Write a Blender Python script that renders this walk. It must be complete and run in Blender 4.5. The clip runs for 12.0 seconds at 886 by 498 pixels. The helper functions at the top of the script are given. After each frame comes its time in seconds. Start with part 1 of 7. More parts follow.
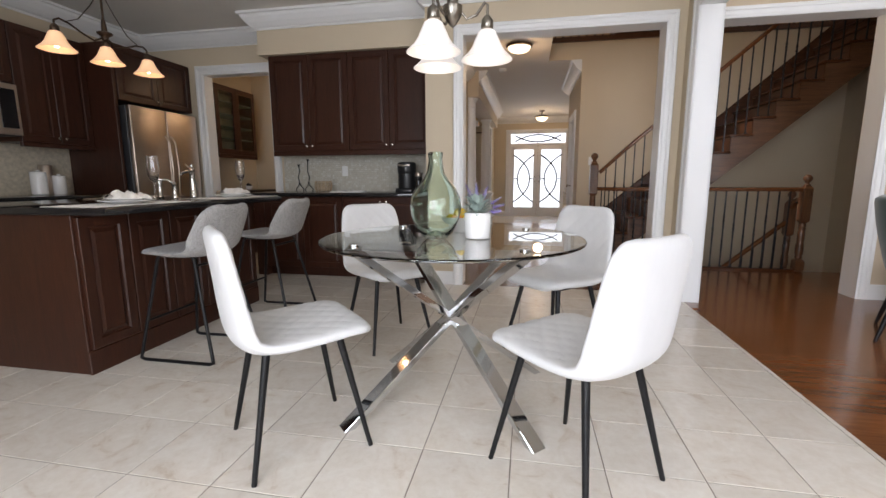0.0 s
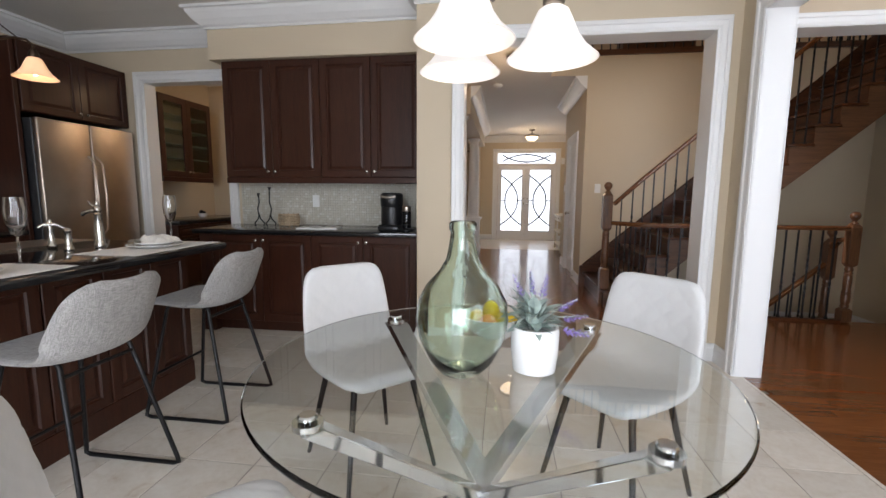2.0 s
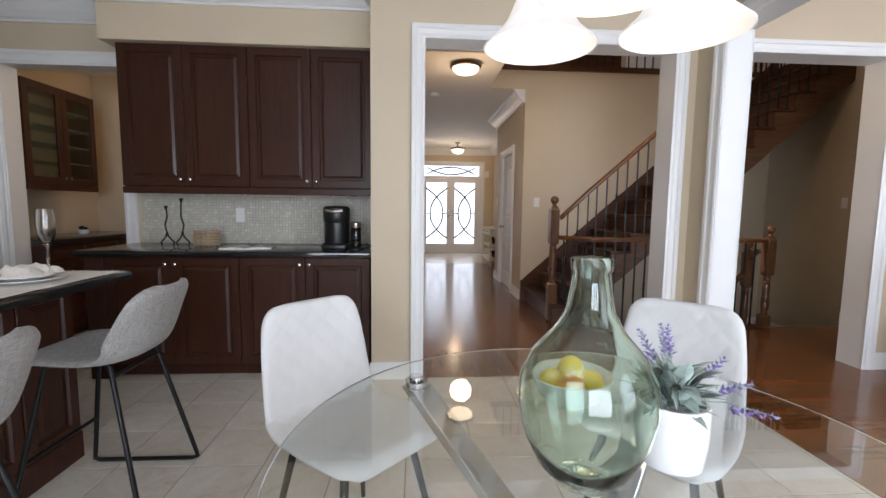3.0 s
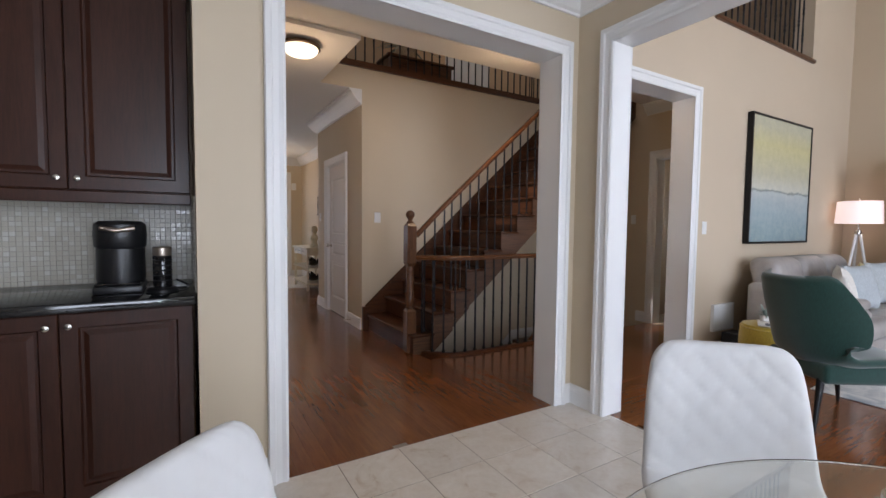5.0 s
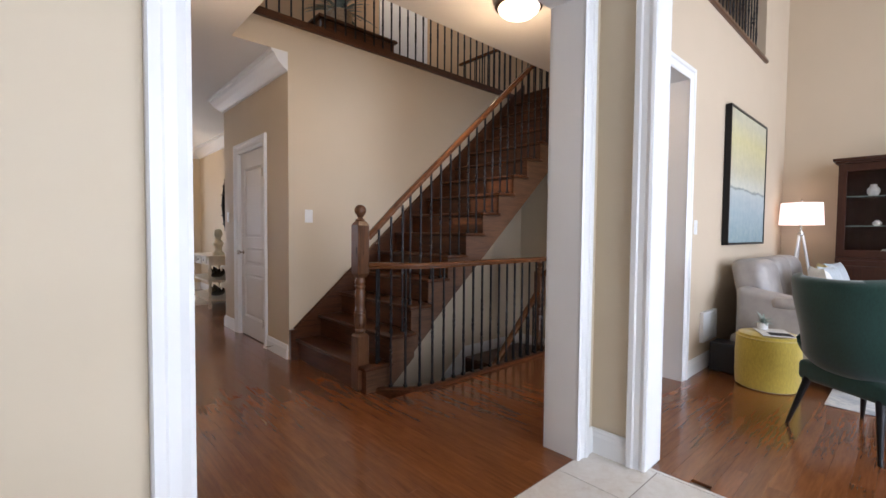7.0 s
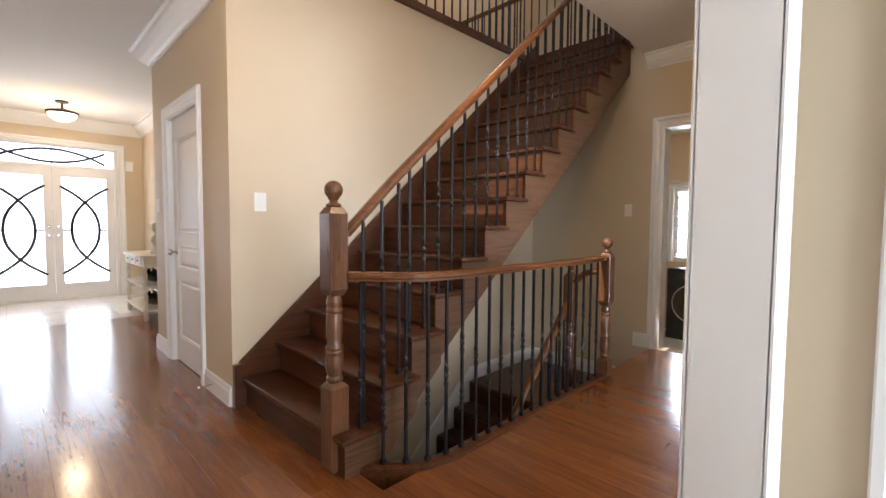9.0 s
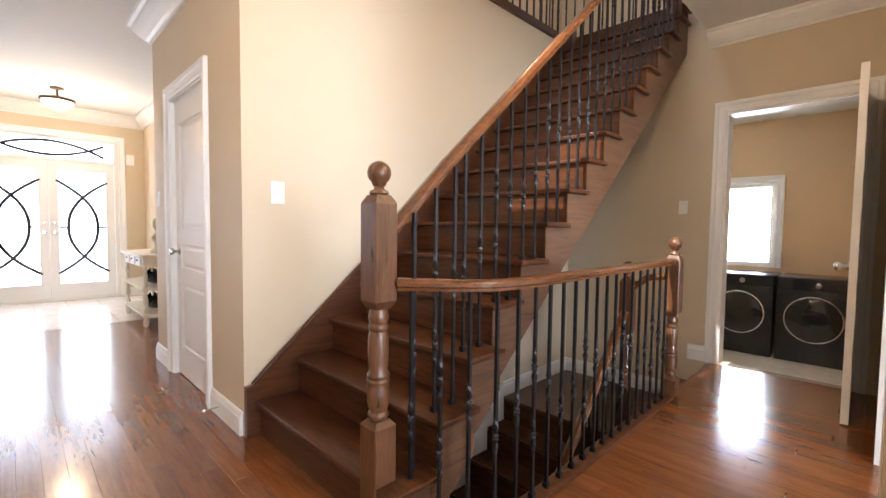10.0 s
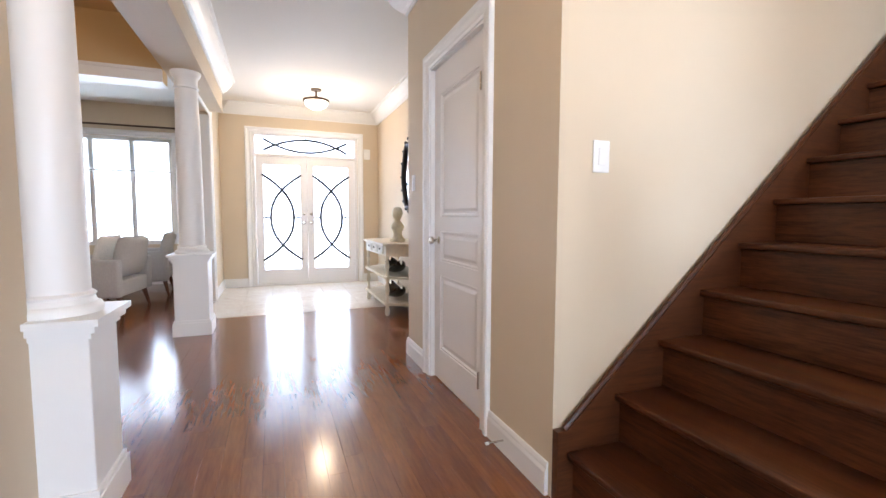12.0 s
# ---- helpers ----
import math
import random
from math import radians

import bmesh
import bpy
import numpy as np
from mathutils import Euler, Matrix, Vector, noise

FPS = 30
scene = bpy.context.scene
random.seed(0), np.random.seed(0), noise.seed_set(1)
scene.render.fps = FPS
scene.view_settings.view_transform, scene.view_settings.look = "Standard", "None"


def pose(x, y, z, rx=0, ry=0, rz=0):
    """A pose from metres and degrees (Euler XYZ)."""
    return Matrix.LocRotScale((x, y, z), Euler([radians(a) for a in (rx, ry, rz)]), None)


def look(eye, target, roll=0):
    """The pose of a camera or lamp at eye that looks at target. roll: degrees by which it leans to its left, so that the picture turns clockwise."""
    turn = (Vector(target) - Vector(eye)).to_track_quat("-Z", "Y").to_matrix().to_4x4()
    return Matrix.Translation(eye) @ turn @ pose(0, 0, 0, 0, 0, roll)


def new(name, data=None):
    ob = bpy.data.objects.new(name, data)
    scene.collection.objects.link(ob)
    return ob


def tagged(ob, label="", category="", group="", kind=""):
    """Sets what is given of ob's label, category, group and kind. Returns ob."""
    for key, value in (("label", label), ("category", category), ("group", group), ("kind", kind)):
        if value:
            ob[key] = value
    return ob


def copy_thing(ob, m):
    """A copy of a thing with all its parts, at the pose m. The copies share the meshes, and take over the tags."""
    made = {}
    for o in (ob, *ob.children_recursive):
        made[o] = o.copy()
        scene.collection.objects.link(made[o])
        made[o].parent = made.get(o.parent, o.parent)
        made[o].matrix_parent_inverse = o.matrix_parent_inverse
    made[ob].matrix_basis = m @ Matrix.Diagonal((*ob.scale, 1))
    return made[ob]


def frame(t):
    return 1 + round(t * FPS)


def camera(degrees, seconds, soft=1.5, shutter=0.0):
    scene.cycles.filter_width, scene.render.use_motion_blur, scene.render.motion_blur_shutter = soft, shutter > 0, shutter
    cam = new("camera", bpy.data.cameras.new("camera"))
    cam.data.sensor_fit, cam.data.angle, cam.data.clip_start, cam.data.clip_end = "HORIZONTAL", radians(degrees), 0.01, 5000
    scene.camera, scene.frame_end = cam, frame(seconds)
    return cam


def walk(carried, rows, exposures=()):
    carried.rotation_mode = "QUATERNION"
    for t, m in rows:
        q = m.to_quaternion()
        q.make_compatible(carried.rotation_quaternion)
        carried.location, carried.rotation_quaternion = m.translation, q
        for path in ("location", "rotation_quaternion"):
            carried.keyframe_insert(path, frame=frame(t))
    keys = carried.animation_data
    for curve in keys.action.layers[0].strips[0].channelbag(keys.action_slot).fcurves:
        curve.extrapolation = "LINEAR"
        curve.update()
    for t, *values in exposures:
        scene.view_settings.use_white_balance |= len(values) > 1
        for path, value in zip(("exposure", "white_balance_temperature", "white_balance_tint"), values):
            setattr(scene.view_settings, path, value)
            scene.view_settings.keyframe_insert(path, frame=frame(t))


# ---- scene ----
cam = camera(91.2, 12.0)
PATH = [
    (0, (1.248, 2.063, 1.02), (0.873, 4.002, 0.704), -0.2),
    (0.5, (1.218, 2.298, 1.038), (0.836, 4.237, 0.735), -0.0),
    (1, (1.165, 2.493, 1.146), (0.784, 4.436, 0.859), 0.1),
    (1.5, (1.084, 2.687, 1.181), (0.719, 4.634, 0.903), 0.2),
    (2, (0.959, 2.884, 1.196), (0.683, 4.849, 0.944), 0.4),
    (2.5, (0.775, 3.066, 1.194), (0.658, 5.05, 0.968), 0.6),
    (3, (0.591, 3.232, 1.208), (0.717, 5.218, 1.014), 0.7),
    (3.2, (0.533, 3.297, 1.21), (0.761, 5.275, 1.022), 0.8),
    (4.8, (0.217, 4.027, 1.196), (1.182, 5.775, 1.089), 0.7),
    (5, (0.249, 4.117, 1.197), (1.27, 5.833, 1.089), 0.6),
    (5.5, (0.296, 4.346, 1.188), (1.411, 6.003, 1.088), 0.5),
    (6, (0.302, 4.61, 1.161), (1.48, 6.224, 1.072), 0.6),
    (6.5, (0.296, 4.825, 1.182), (1.564, 6.369, 1.096), 0.6),
    (7, (0.401, 5.046, 1.14), (1.745, 6.526, 1.065), 0.5),
    (7.2, (0.441, 5.14, 1.155), (1.803, 6.602, 1.075), 0.4),
    (8.8, (0.947, 5.913, 1.144), (2.361, 7.322, 1.034), 0.4),
    (9, (1.002, 6.001, 1.133), (2.418, 7.409, 1.029), 0.4),
    (9.5, (1.087, 6.236, 1.102), (2.505, 7.644, 1.001), 0.6),
    (10, (1.128, 6.491, 1.109), (2.536, 7.908, 1.006), 0.7),
    (10.5, (1.149, 6.741, 1.081), (2.523, 8.191, 0.976), 0.7),
    (11, (1.161, 6.986, 1.098), (2.423, 8.532, 0.974), 0.8),
    (11.5, (1.125, 7.249, 1.058), (2.172, 8.948, 0.93), 0.7),
    (12, (1.013, 7.472, 1.055), (1.734, 9.332, 0.908), 0.2),
]
EXPOSURES = [(0.0, -0.45, 6900, 19), (1.5, -0.30, 6800, 18), (3.0, -0.15, 6500, 17), (5.0, -0.35, 6300, 19), (6.0, -0.18, 6300, 19), (7.0, 0.24, 6200, 19),
             (9.0, 1.03, 6350, 15), (10.5, 1.60, 6200, 16), (11.5, 1.42, 5950, 15), (12.0, 1.34, 5800, 15)]
walk(cam, [(t, look(eye, target, roll)) for t, eye, target, roll in PATH], EXPOSURES)
# ---- world and lights ----
world = bpy.data.worlds.new("sky")
scene.world = world
world.use_nodes = True
wn = world.node_tree
sky = wn.nodes.new("ShaderNodeTexSky")
sky.sky_type = "NISHITA"
sky.sun_disc = False
sky.sun_elevation = radians(42)
sky.sun_rotation = radians(278)
wn.links.new(sky.outputs[0], wn.nodes["Background"].inputs[0])
wn.nodes["Background"].inputs[1].default_value = 0.14


def lamp(name, kind, m, energy, color=(1, 1, 1), **kw):
    d = bpy.data.lights.new(name, kind)
    d.energy, d.color = energy, color
    for k, v in kw.items():
        if k == "size":
            d.size = v
        elif k == "size_y":
            d.shape, d.size_y = "RECTANGLE", v
        elif k == "radius":
            d.shadow_soft_size = v
        elif k == "angle":
            d.angle = radians(v)
    ob = new(name, d)
    ob.matrix_world = m
    return ob


lamp("sun", "SUN", look((0, 0, 0), (0.8, -0.12, -0.75)), 3.0, (1, 0.95, 0.88), angle=0.5)
DAY = (0.79, 0.90, 1.0)
lamp("patio_window_light", "AREA", look((0.8, 0.62, 1.3), (1.1, 5, 0.0)), 160, DAY, size=2.0, size_y=1.9)
lamp("family_window_light", "AREA", look((5.0, 0.12, 2.4), (5.0, 5, 1.6)), 235, DAY, size=3.6, size_y=4.0)
lamp("front_door_light", "AREA", look((1.495, 14.78, 1.2), (1.495, 9, 1.15)), 42, DAY, size=1.7, size_y=2.3)
lamp("front_room_light", "AREA", look((-1.6, 15.62, 1.4), (-1.6, 9, 1.3)), 45, DAY, size=2.8, size_y=1.9)
# added daylight for the stairs, from an unseen opening upstairs
lamp("upper_daylight_fill", "AREA", look((0.07, 7.9, 4.55), (4.0, 8.1, 2.9)), 15, DAY, size=1.3, size_y=1.2)
lamp("laundry_window_light", "AREA", look((8.03, 7.775, 1.2), (5, 7.6, 1.15)), 22, DAY, size=0.66, size_y=1.2)
# last three (pantry, dining room, upper hall) are unseen warm lamps added as fill
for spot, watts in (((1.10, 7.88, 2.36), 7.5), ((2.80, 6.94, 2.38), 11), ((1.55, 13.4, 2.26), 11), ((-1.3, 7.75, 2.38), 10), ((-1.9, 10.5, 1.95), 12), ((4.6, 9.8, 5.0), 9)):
    lamp("ceiling_and_fill_bulb", "POINT", pose(*spot), watts, (1.0, 0.73, 0.44), radius=0.12)


# ---- materials ----
def mat(name, rough=0.5, metal=0.0, spec=0.5):
    m = bpy.data.materials.new(name)
    m.use_nodes = True
    b = m.node_tree.nodes["Principled BSDF"]
    b.inputs["Roughness"].default_value = rough
    b.inputs["Metallic"].default_value = metal
    b.inputs["Specular IOR Level"].default_value = spec
    return m, m.node_tree, b


def coords(nt, scale=(1, 1, 1), kind="Object", rot=(0, 0, 0)):
    tc = nt.nodes.new("ShaderNodeTexCoord")
    mp = nt.nodes.new("ShaderNodeMapping")
    mp.inputs["Scale"].default_value = scale
    mp.inputs["Rotation"].default_value = rot
    nt.links.new(tc.outputs[kind], mp.inputs[0])
    return mp.outputs[0]


def tex_noise(nt, vec, scale, detail=4, rough=0.55, dist=0.0):
    n = nt.nodes.new("ShaderNodeTexNoise")
    n.inputs["Scale"].default_value = scale
    n.inputs["Detail"].default_value = detail
    n.inputs["Roughness"].default_value = rough
    n.inputs["Distortion"].default_value = dist
    nt.links.new(vec, n.inputs["Vector"])
    return n.outputs["Fac"]


def ramp(nt, fac, stops):
    r = nt.nodes.new("ShaderNodeValToRGB")
    e = r.color_ramp.elements
    while len(e) < len(stops):
        e.new(0.5)
    for el, (p, c) in zip(e, stops):
        el.position = p
        el.color = (*c, 1) if len(c) == 3 else c
    nt.links.new(fac, r.inputs[0])
    return r.outputs[0]


def mix(nt, fac, a, b, mode="MIX"):
    n = nt.nodes.new("ShaderNodeMix")
    n.data_type, n.blend_type = "RGBA", mode
    for sock, v in ((n.inputs[0], fac), (n.inputs[6], a), (n.inputs[7], b)):
        if isinstance(v, (int, float)):
            sock.default_value = v
        elif isinstance(v, tuple):
            sock.default_value = (*v, 1)
        else:
            nt.links.new(v, sock)
    return n.outputs[2]


def bump(nt, b, height, strength=0.2, distance=0.002):
    n = nt.nodes.new("ShaderNodeBump")
    n.inputs["Strength"].default_value = strength
    n.inputs["Distance"].default_value = distance
    nt.links.new(height, n.inputs["Height"])
    nt.links.new(n.outputs[0], b.inputs["Normal"])


def rough_var(nt, b, fac, lo, hi):
    n = nt.nodes.new("ShaderNodeMapRange")
    n.inputs["To Min"].default_value, n.inputs["To Max"].default_value = lo, hi
    nt.links.new(fac, n.inputs[0])
    nt.links.new(n.outputs[0], b.inputs["Roughness"])


def painted(name, c, rough=0.55, var=0.04, spec=0.4):
    m, nt, b = mat(name, rough, 0, spec)
    v = coords(nt)
    n = tex_noise(nt, v, 1.3, 3)
    dark = tuple(x * (1 - var) for x in c)
    nt.links.new(ramp(nt, n, [(0.3, dark), (0.7, c)]), b.inputs["Base Color"])
    f = tex_noise(nt, v, 420, 2)
    bump(nt, b, f, 0.12, 0.0006)
    rough_var(nt, b, tex_noise(nt, v, 6, 3), rough - 0.05, rough + 0.08)
    return m


def wood(name, dark, light, axis="X", rough=0.35, scale=1.0, coat=0.0, rnd=0.25, spec=0.5, relief=0.15):
    m, nt, b = mat(name, rough, 0, spec)
    s = {"X": (1.2, 14, 14), "Y": (14, 1.2, 14), "Z": (14, 14, 1.2)}[axis]
    v = coords(nt, tuple(x * scale for x in s))
    oi = nt.nodes.new("ShaderNodeObjectInfo")
    add = nt.nodes.new("ShaderNodeVectorMath")
    add.operation = "MULTIPLY_ADD"
    nt.links.new(oi.outputs["Random"], add.inputs[0])
    add.inputs[1].default_value = (37, 91, 53)
    nt.links.new(v, add.inputs[2])
    g = tex_noise(nt, add.outputs[0], 1.6, 6, 0.62, 1.2)
    fine = tex_noise(nt, add.outputs[0], 9, 4, 0.7)
    c = ramp(nt, g, [(0.3, dark), (0.62, light)])
    c = mix(nt, 0.35, c, ramp(nt, fine, [(0.35, tuple(x * 0.55 for x in dark)), (0.6, light)]), "MIX")
    mr = nt.nodes.new("ShaderNodeMapRange")
    mr.inputs["To Min"].default_value, mr.inputs["To Max"].default_value = 1 - rnd, 1 + rnd
    nt.links.new(oi.outputs["Random"], mr.inputs[0])
    hsv = nt.nodes.new("ShaderNodeHueSaturation")
    nt.links.new(mr.outputs[0], hsv.inputs["Value"])
    nt.links.new(c, hsv.inputs["Color"])
    nt.links.new(hsv.outputs[0], b.inputs["Base Color"])
    bump(nt, b, fine, relief, 0.0008)
    rough_var(nt, b, g, rough - 0.4 * relief, rough + 0.67 * relief)
    b.inputs["Coat Weight"].default_value = coat
    b.inputs["Coat Roughness"].default_value = 0.12
    return m


def plain(name, c, rough=0.4, metal=0.0, var=0.08, nscale=40, spec=0.5, bstr=0.1):
    m, nt, b = mat(name, rough, metal, spec)
    v = coords(nt)
    n = tex_noise(nt, v, nscale, 4)
    nt.links.new(ramp(nt, n, [(0.3, tuple(x * (1 - var) for x in c)), (0.7, tuple(min(1, x * (1 + var)) for x in c))]), b.inputs["Base Color"])
    rough_var(nt, b, tex_noise(nt, v, nscale / 4, 3), max(0.02, rough * 0.85), rough * 1.15)
    if bstr:
        bump(nt, b, n, bstr, 0.0006)
    return m


def emitter(name, c, strength):
    m, nt, b = mat(name, 0.3)
    b.inputs["Base Color"].default_value = (*c, 1)
    b.inputs["Emission Color"].default_value = (*c, 1)
    b.inputs["Emission Strength"].default_value = strength
    return m


def glassy(name, c=(1, 1, 1), rough=0.02, ior=1.45):
    m, nt, b = mat(name, rough)
    b.inputs["Base Color"].default_value = (*c, 1)
    b.inputs["Transmission Weight"].default_value = 1
    b.inputs["IOR"].default_value = ior
    return m


def fabric(name, c, scale=900, var=0.12, rough=0.85, weave=True, sheen=0.2):
    m, nt, b = mat(name, rough, 0, 0.3)
    v = coords(nt)
    n = tex_noise(nt, coords(nt, (1, 1, 0.35)), scale / 3, 3)
    big = tex_noise(nt, v, 5, 3)
    col = ramp(nt, n, [(0.3, tuple(x * (1 - var * 1.6) for x in c)), (0.7, tuple(min(1, x * (1 + var)) for x in c))])
    col = mix(nt, 0.15, col, ramp(nt, big, [(0.3, tuple(x * 0.8 for x in c)), (0.7, c)]))
    nt.links.new(col, b.inputs["Base Color"])
    bump(nt, b, n, 0.25 if weave else 0.1, 0.001)
    b.inputs["Sheen Weight"].default_value = sheen
    return m


def woven(name, dark, light):
    """Coarse crosswise weave of mixed grey threads."""
    m, nt, b = mat(name, 0.9, 0, 0.25)
    a = tex_noise(nt, coords(nt, (30, 420, 30)), 1.0, 3, 0.6)
    c = tex_noise(nt, coords(nt, (260, 34, 260)), 1.0, 3, 0.6)
    s = nt.nodes.new("ShaderNodeMath")
    s.operation = "ADD"
    nt.links.new(a, s.inputs[0])
    nt.links.new(c, s.inputs[1])
    h = nt.nodes.new("ShaderNodeMath")
    h.operation = "MULTIPLY"
    nt.links.new(s.outputs[0], h.inputs[0])
    h.inputs[1].default_value = 0.5
    nt.links.new(ramp(nt, h.outputs[0], [(0.36, dark), (0.62, light)]), b.inputs["Base Color"])
    bump(nt, b, h.outputs[0], 0.5, 0.002)
    b.inputs["Sheen Weight"].default_value = 0.15
    return m


M = {}
M["wall"] = painted("wall_paint", (0.62, 0.52, 0.38), 0.6)
M["wall_fam"] = painted("family_wall_paint", (0.60, 0.49, 0.36), 0.6)
M["gold"] = painted("tan_ceiling_paint", (0.60, 0.43, 0.22), 0.7)
M["ceil"] = painted("ceiling_paint", (0.78, 0.755, 0.71), 0.8, 0.02)
M["trim"] = painted("trim_paint", (0.80, 0.80, 0.79), 0.35, 0.02, 0.5)
M["cab"] = wood("cabinet_wood", (0.031, 0.0098, 0.0052), (0.054, 0.0175, 0.0090), "Z", 0.34, 1, 0.04, 0.05, 0.32)
M["floor_wood"] = wood("floor_oak", (0.140, 0.043, 0.012), (0.235, 0.078, 0.022), "Y", 0.19, 0.55, 0.35, 0.12, 0.5, 0.01)
M["floor_wood_x"] = wood("floor_oak_cross", (0.145, 0.046, 0.013), (0.25, 0.086, 0.026), "X", 0.19, 0.55, 0.35, 0.14, 0.5, 0.01)
M["stair"] = wood("stair_oak", (0.020, 0.0066, 0.0027), (0.105, 0.037, 0.0140), "Y", 0.30, 1.4, 0.06, 0.1, 0.22)
M["stair_x"] = wood("stair_oak_long", (0.035, 0.0115, 0.0045), (0.12, 0.042, 0.015), "X", 0.3, 1, 0.15, 0.1)
M["rail"] = wood("handrail_oak", (0.085, 0.029, 0.010), (0.19, 0.070, 0.024), "X", 0.22, 1.0, 0.45, 0.05)
M["stair_side"] = wood("stair_side_oak", (0.040, 0.016, 0.0075), (0.15, 0.070, 0.032), "X", 0.4, 1, 0.1, 0.12)
M["newel"] = wood("newel_oak", (0.042, 0.016, 0.007), (0.17, 0.074, 0.032), "Z", 0.28, 1.4, 0.2, 0.05)
M["iron"] = plain("wrought_iron", (0.030, 0.030, 0.033), 0.36, 0.7, 0.2, 60)
M["black"] = plain("black_metal", (0.012, 0.012, 0.013), 0.4, 0.5, 0.2, 60)
M["chrome"] = plain("chrome", (0.62, 0.63, 0.64), 0.06, 1.0, 0.02, 10, bstr=0)
M["nickel"] = plain("brushed_nickel", (0.6, 0.58, 0.54), 0.25, 1.0, 0.06, 80)
M["steel"] = plain("stainless_steel", (0.58, 0.50, 0.43), 0.36, 1.0, 0.06, 8)
M["granite"] = plain("black_granite", (0.012, 0.012, 0.013), 0.09, 0, 0.6, 160, 0.6, 0)
M["tile"] = plain("floor_tile", (0.62, 0.56, 0.48), 0.22, 0, 0.1, 4, 0.5, 0.03)
M["grout"] = plain("grout", (0.24, 0.20, 0.16), 0.85)
M["glass"] = glassy("clear_glass", (0.93, 0.985, 0.96))
M["white_leather"] = fabric("white_leather", (0.66, 0.66, 0.655), 60, 0.02, 0.5, False, 0.1)
M["grey_fabric"] = woven("grey_fabric", (0.20, 0.195, 0.19), (0.42, 0.405, 0.39))
M["bulb_shade"] = emitter("frosted_lamp_glass", (1.0, 0.93, 0.82), 2.6)
M["amber_shade"] = emitter("amber_lamp_glass", (1.0, 0.62, 0.33), 1.5)
M["bright"] = emitter("frosted_daylight_glass", (0.95, 0.98, 1.0), 2.4)
M["dark_plastic"] = plain("dark_plastic", (0.03, 0.03, 0.032), 0.5)
M["black_plastic"] = plain("black_plastic", (0.012, 0.012, 0.013), 0.35, 0, 0.2, 60)
M["black_gloss"] = plain("black_gloss", (0.008, 0.008, 0.009), 0.08, 0, 0.1, 20, 0.6, 0)
M["dark_steel"] = plain("graphite_enamel", (0.03, 0.031, 0.034), 0.25, 0.4, 0.1, 20)
M["stone_tile"] = plain("cream_stone_tile", (0.52, 0.46, 0.36), 0.35, 0, 0.2, 30)
# peach is warm room light put into the wall colour, laundry and upper hall
M["wall_warm_lit"] = painted("warm_lit_wall_paint", (0.66, 0.47, 0.29), 0.6)
M["mosaic_grout"] = plain("mosaic_grout", (0.46, 0.43, 0.36), 0.8)
M["shelf_glass"] = plain("shelf_edge_glass", (0.35, 0.42, 0.38), 0.15, 0, 0.05, 10)
M["ribbed_glass"] = glassy("textured_cabinet_glass", (0.80, 0.86, 0.78), 0.14, 1.3)
M["ceramic"] = plain("white_ceramic", (0.80, 0.79, 0.77), 0.25, 0, 0.02, 12, 0.5, 0.02)
M["switch_white"] = plain("white_plastic", (0.80, 0.80, 0.78), 0.35, 0, 0.02, 12)
M["door_white"] = painted("door_paint", (0.80, 0.79, 0.78), 0.38, 0.02)
M["wicker"] = wood("wicker", (0.25, 0.17, 0.10), (0.55, 0.42, 0.28), "X", 0.7, 4)
M["paper"] = plain("paper", (0.72, 0.70, 0.66), 0.7, 0, 0.12, 30)
M["linen"] = fabric("linen", (0.74, 0.70, 0.64), 500, 0.12)
M["clear"] = glassy("goblet_glass", (1, 1, 1), 0.0, 1.5)
M["table_glass"] = glassy("table_glass", (0.95, 0.99, 0.975), 0.0, 1.5)
M["vase_glass"] = glassy("green_bottle_glass", (0.845, 0.955, 0.88), 0.01, 1.45)
M["acrylic"] = plain("clear_acrylic", (0.75, 0.75, 0.74), 0.12, 0, 0.05, 8)
M["sage"] = plain("sage_leaf", (0.31, 0.38, 0.34), 0.7, 0, 0.35, 30)
M["lavender"] = plain("lavender_flower", (0.26, 0.20, 0.48), 0.7, 0, 0.3, 90)
M["lemon"] = plain("lemon_skin", (0.80, 0.55, 0.03), 0.4, 0, 0.1, 120, 0.5, 0.4)
M["orange"] = plain("orange_skin", (0.82, 0.30, 0.02), 0.4, 0, 0.1, 120, 0.5, 0.4)
M["nickel_dark"] = plain("antique_nickel", (0.26, 0.235, 0.20), 0.32, 1.0, 0.15, 40)
M["cream"] = plain("cream_paint", (0.66, 0.60, 0.48), 0.45, 0, 0.12, 14)
M["stone_cream"] = plain("cream_stone", (0.62, 0.58, 0.46), 0.6, 0, 0.12, 30)
M["lead"] = plain("dark_leading", (0.03, 0.03, 0.032), 0.5, 0.6)
M["mirror"] = plain("mirror_silver", (0.9, 0.9, 0.9), 0.01, 1.0, 0.0, 10, 0.5, 0)
M["light_fabric"] = fabric("light_grey_fabric", (0.46, 0.45, 0.44), 500, 0.08)
M["blind"] = glassy("blind_fabric", (0.85, 0.85, 0.83), 0.9, 1.05)
M["brick"] = plain("red_brick_far", (0.32, 0.16, 0.12), 0.9, 0, 0.25, 3)
M["roof"] = plain("grey_shingles_far", (0.10, 0.10, 0.11), 0.9, 0, 0.25, 3)
M["leather"] = plain("light_grey_leather", (0.36, 0.33, 0.31), 0.42, 0, 0.1, 14, 0.5, 0.25)
M["green_velvet"] = fabric("green_velvet", (0.006, 0.045, 0.034), 400, 0.15, 0.75, False, 0.5)
M["mustard"] = fabric("mustard_velvet", (0.50, 0.37, 0.05), 300, 0.1, 0.8, False, 0.4)
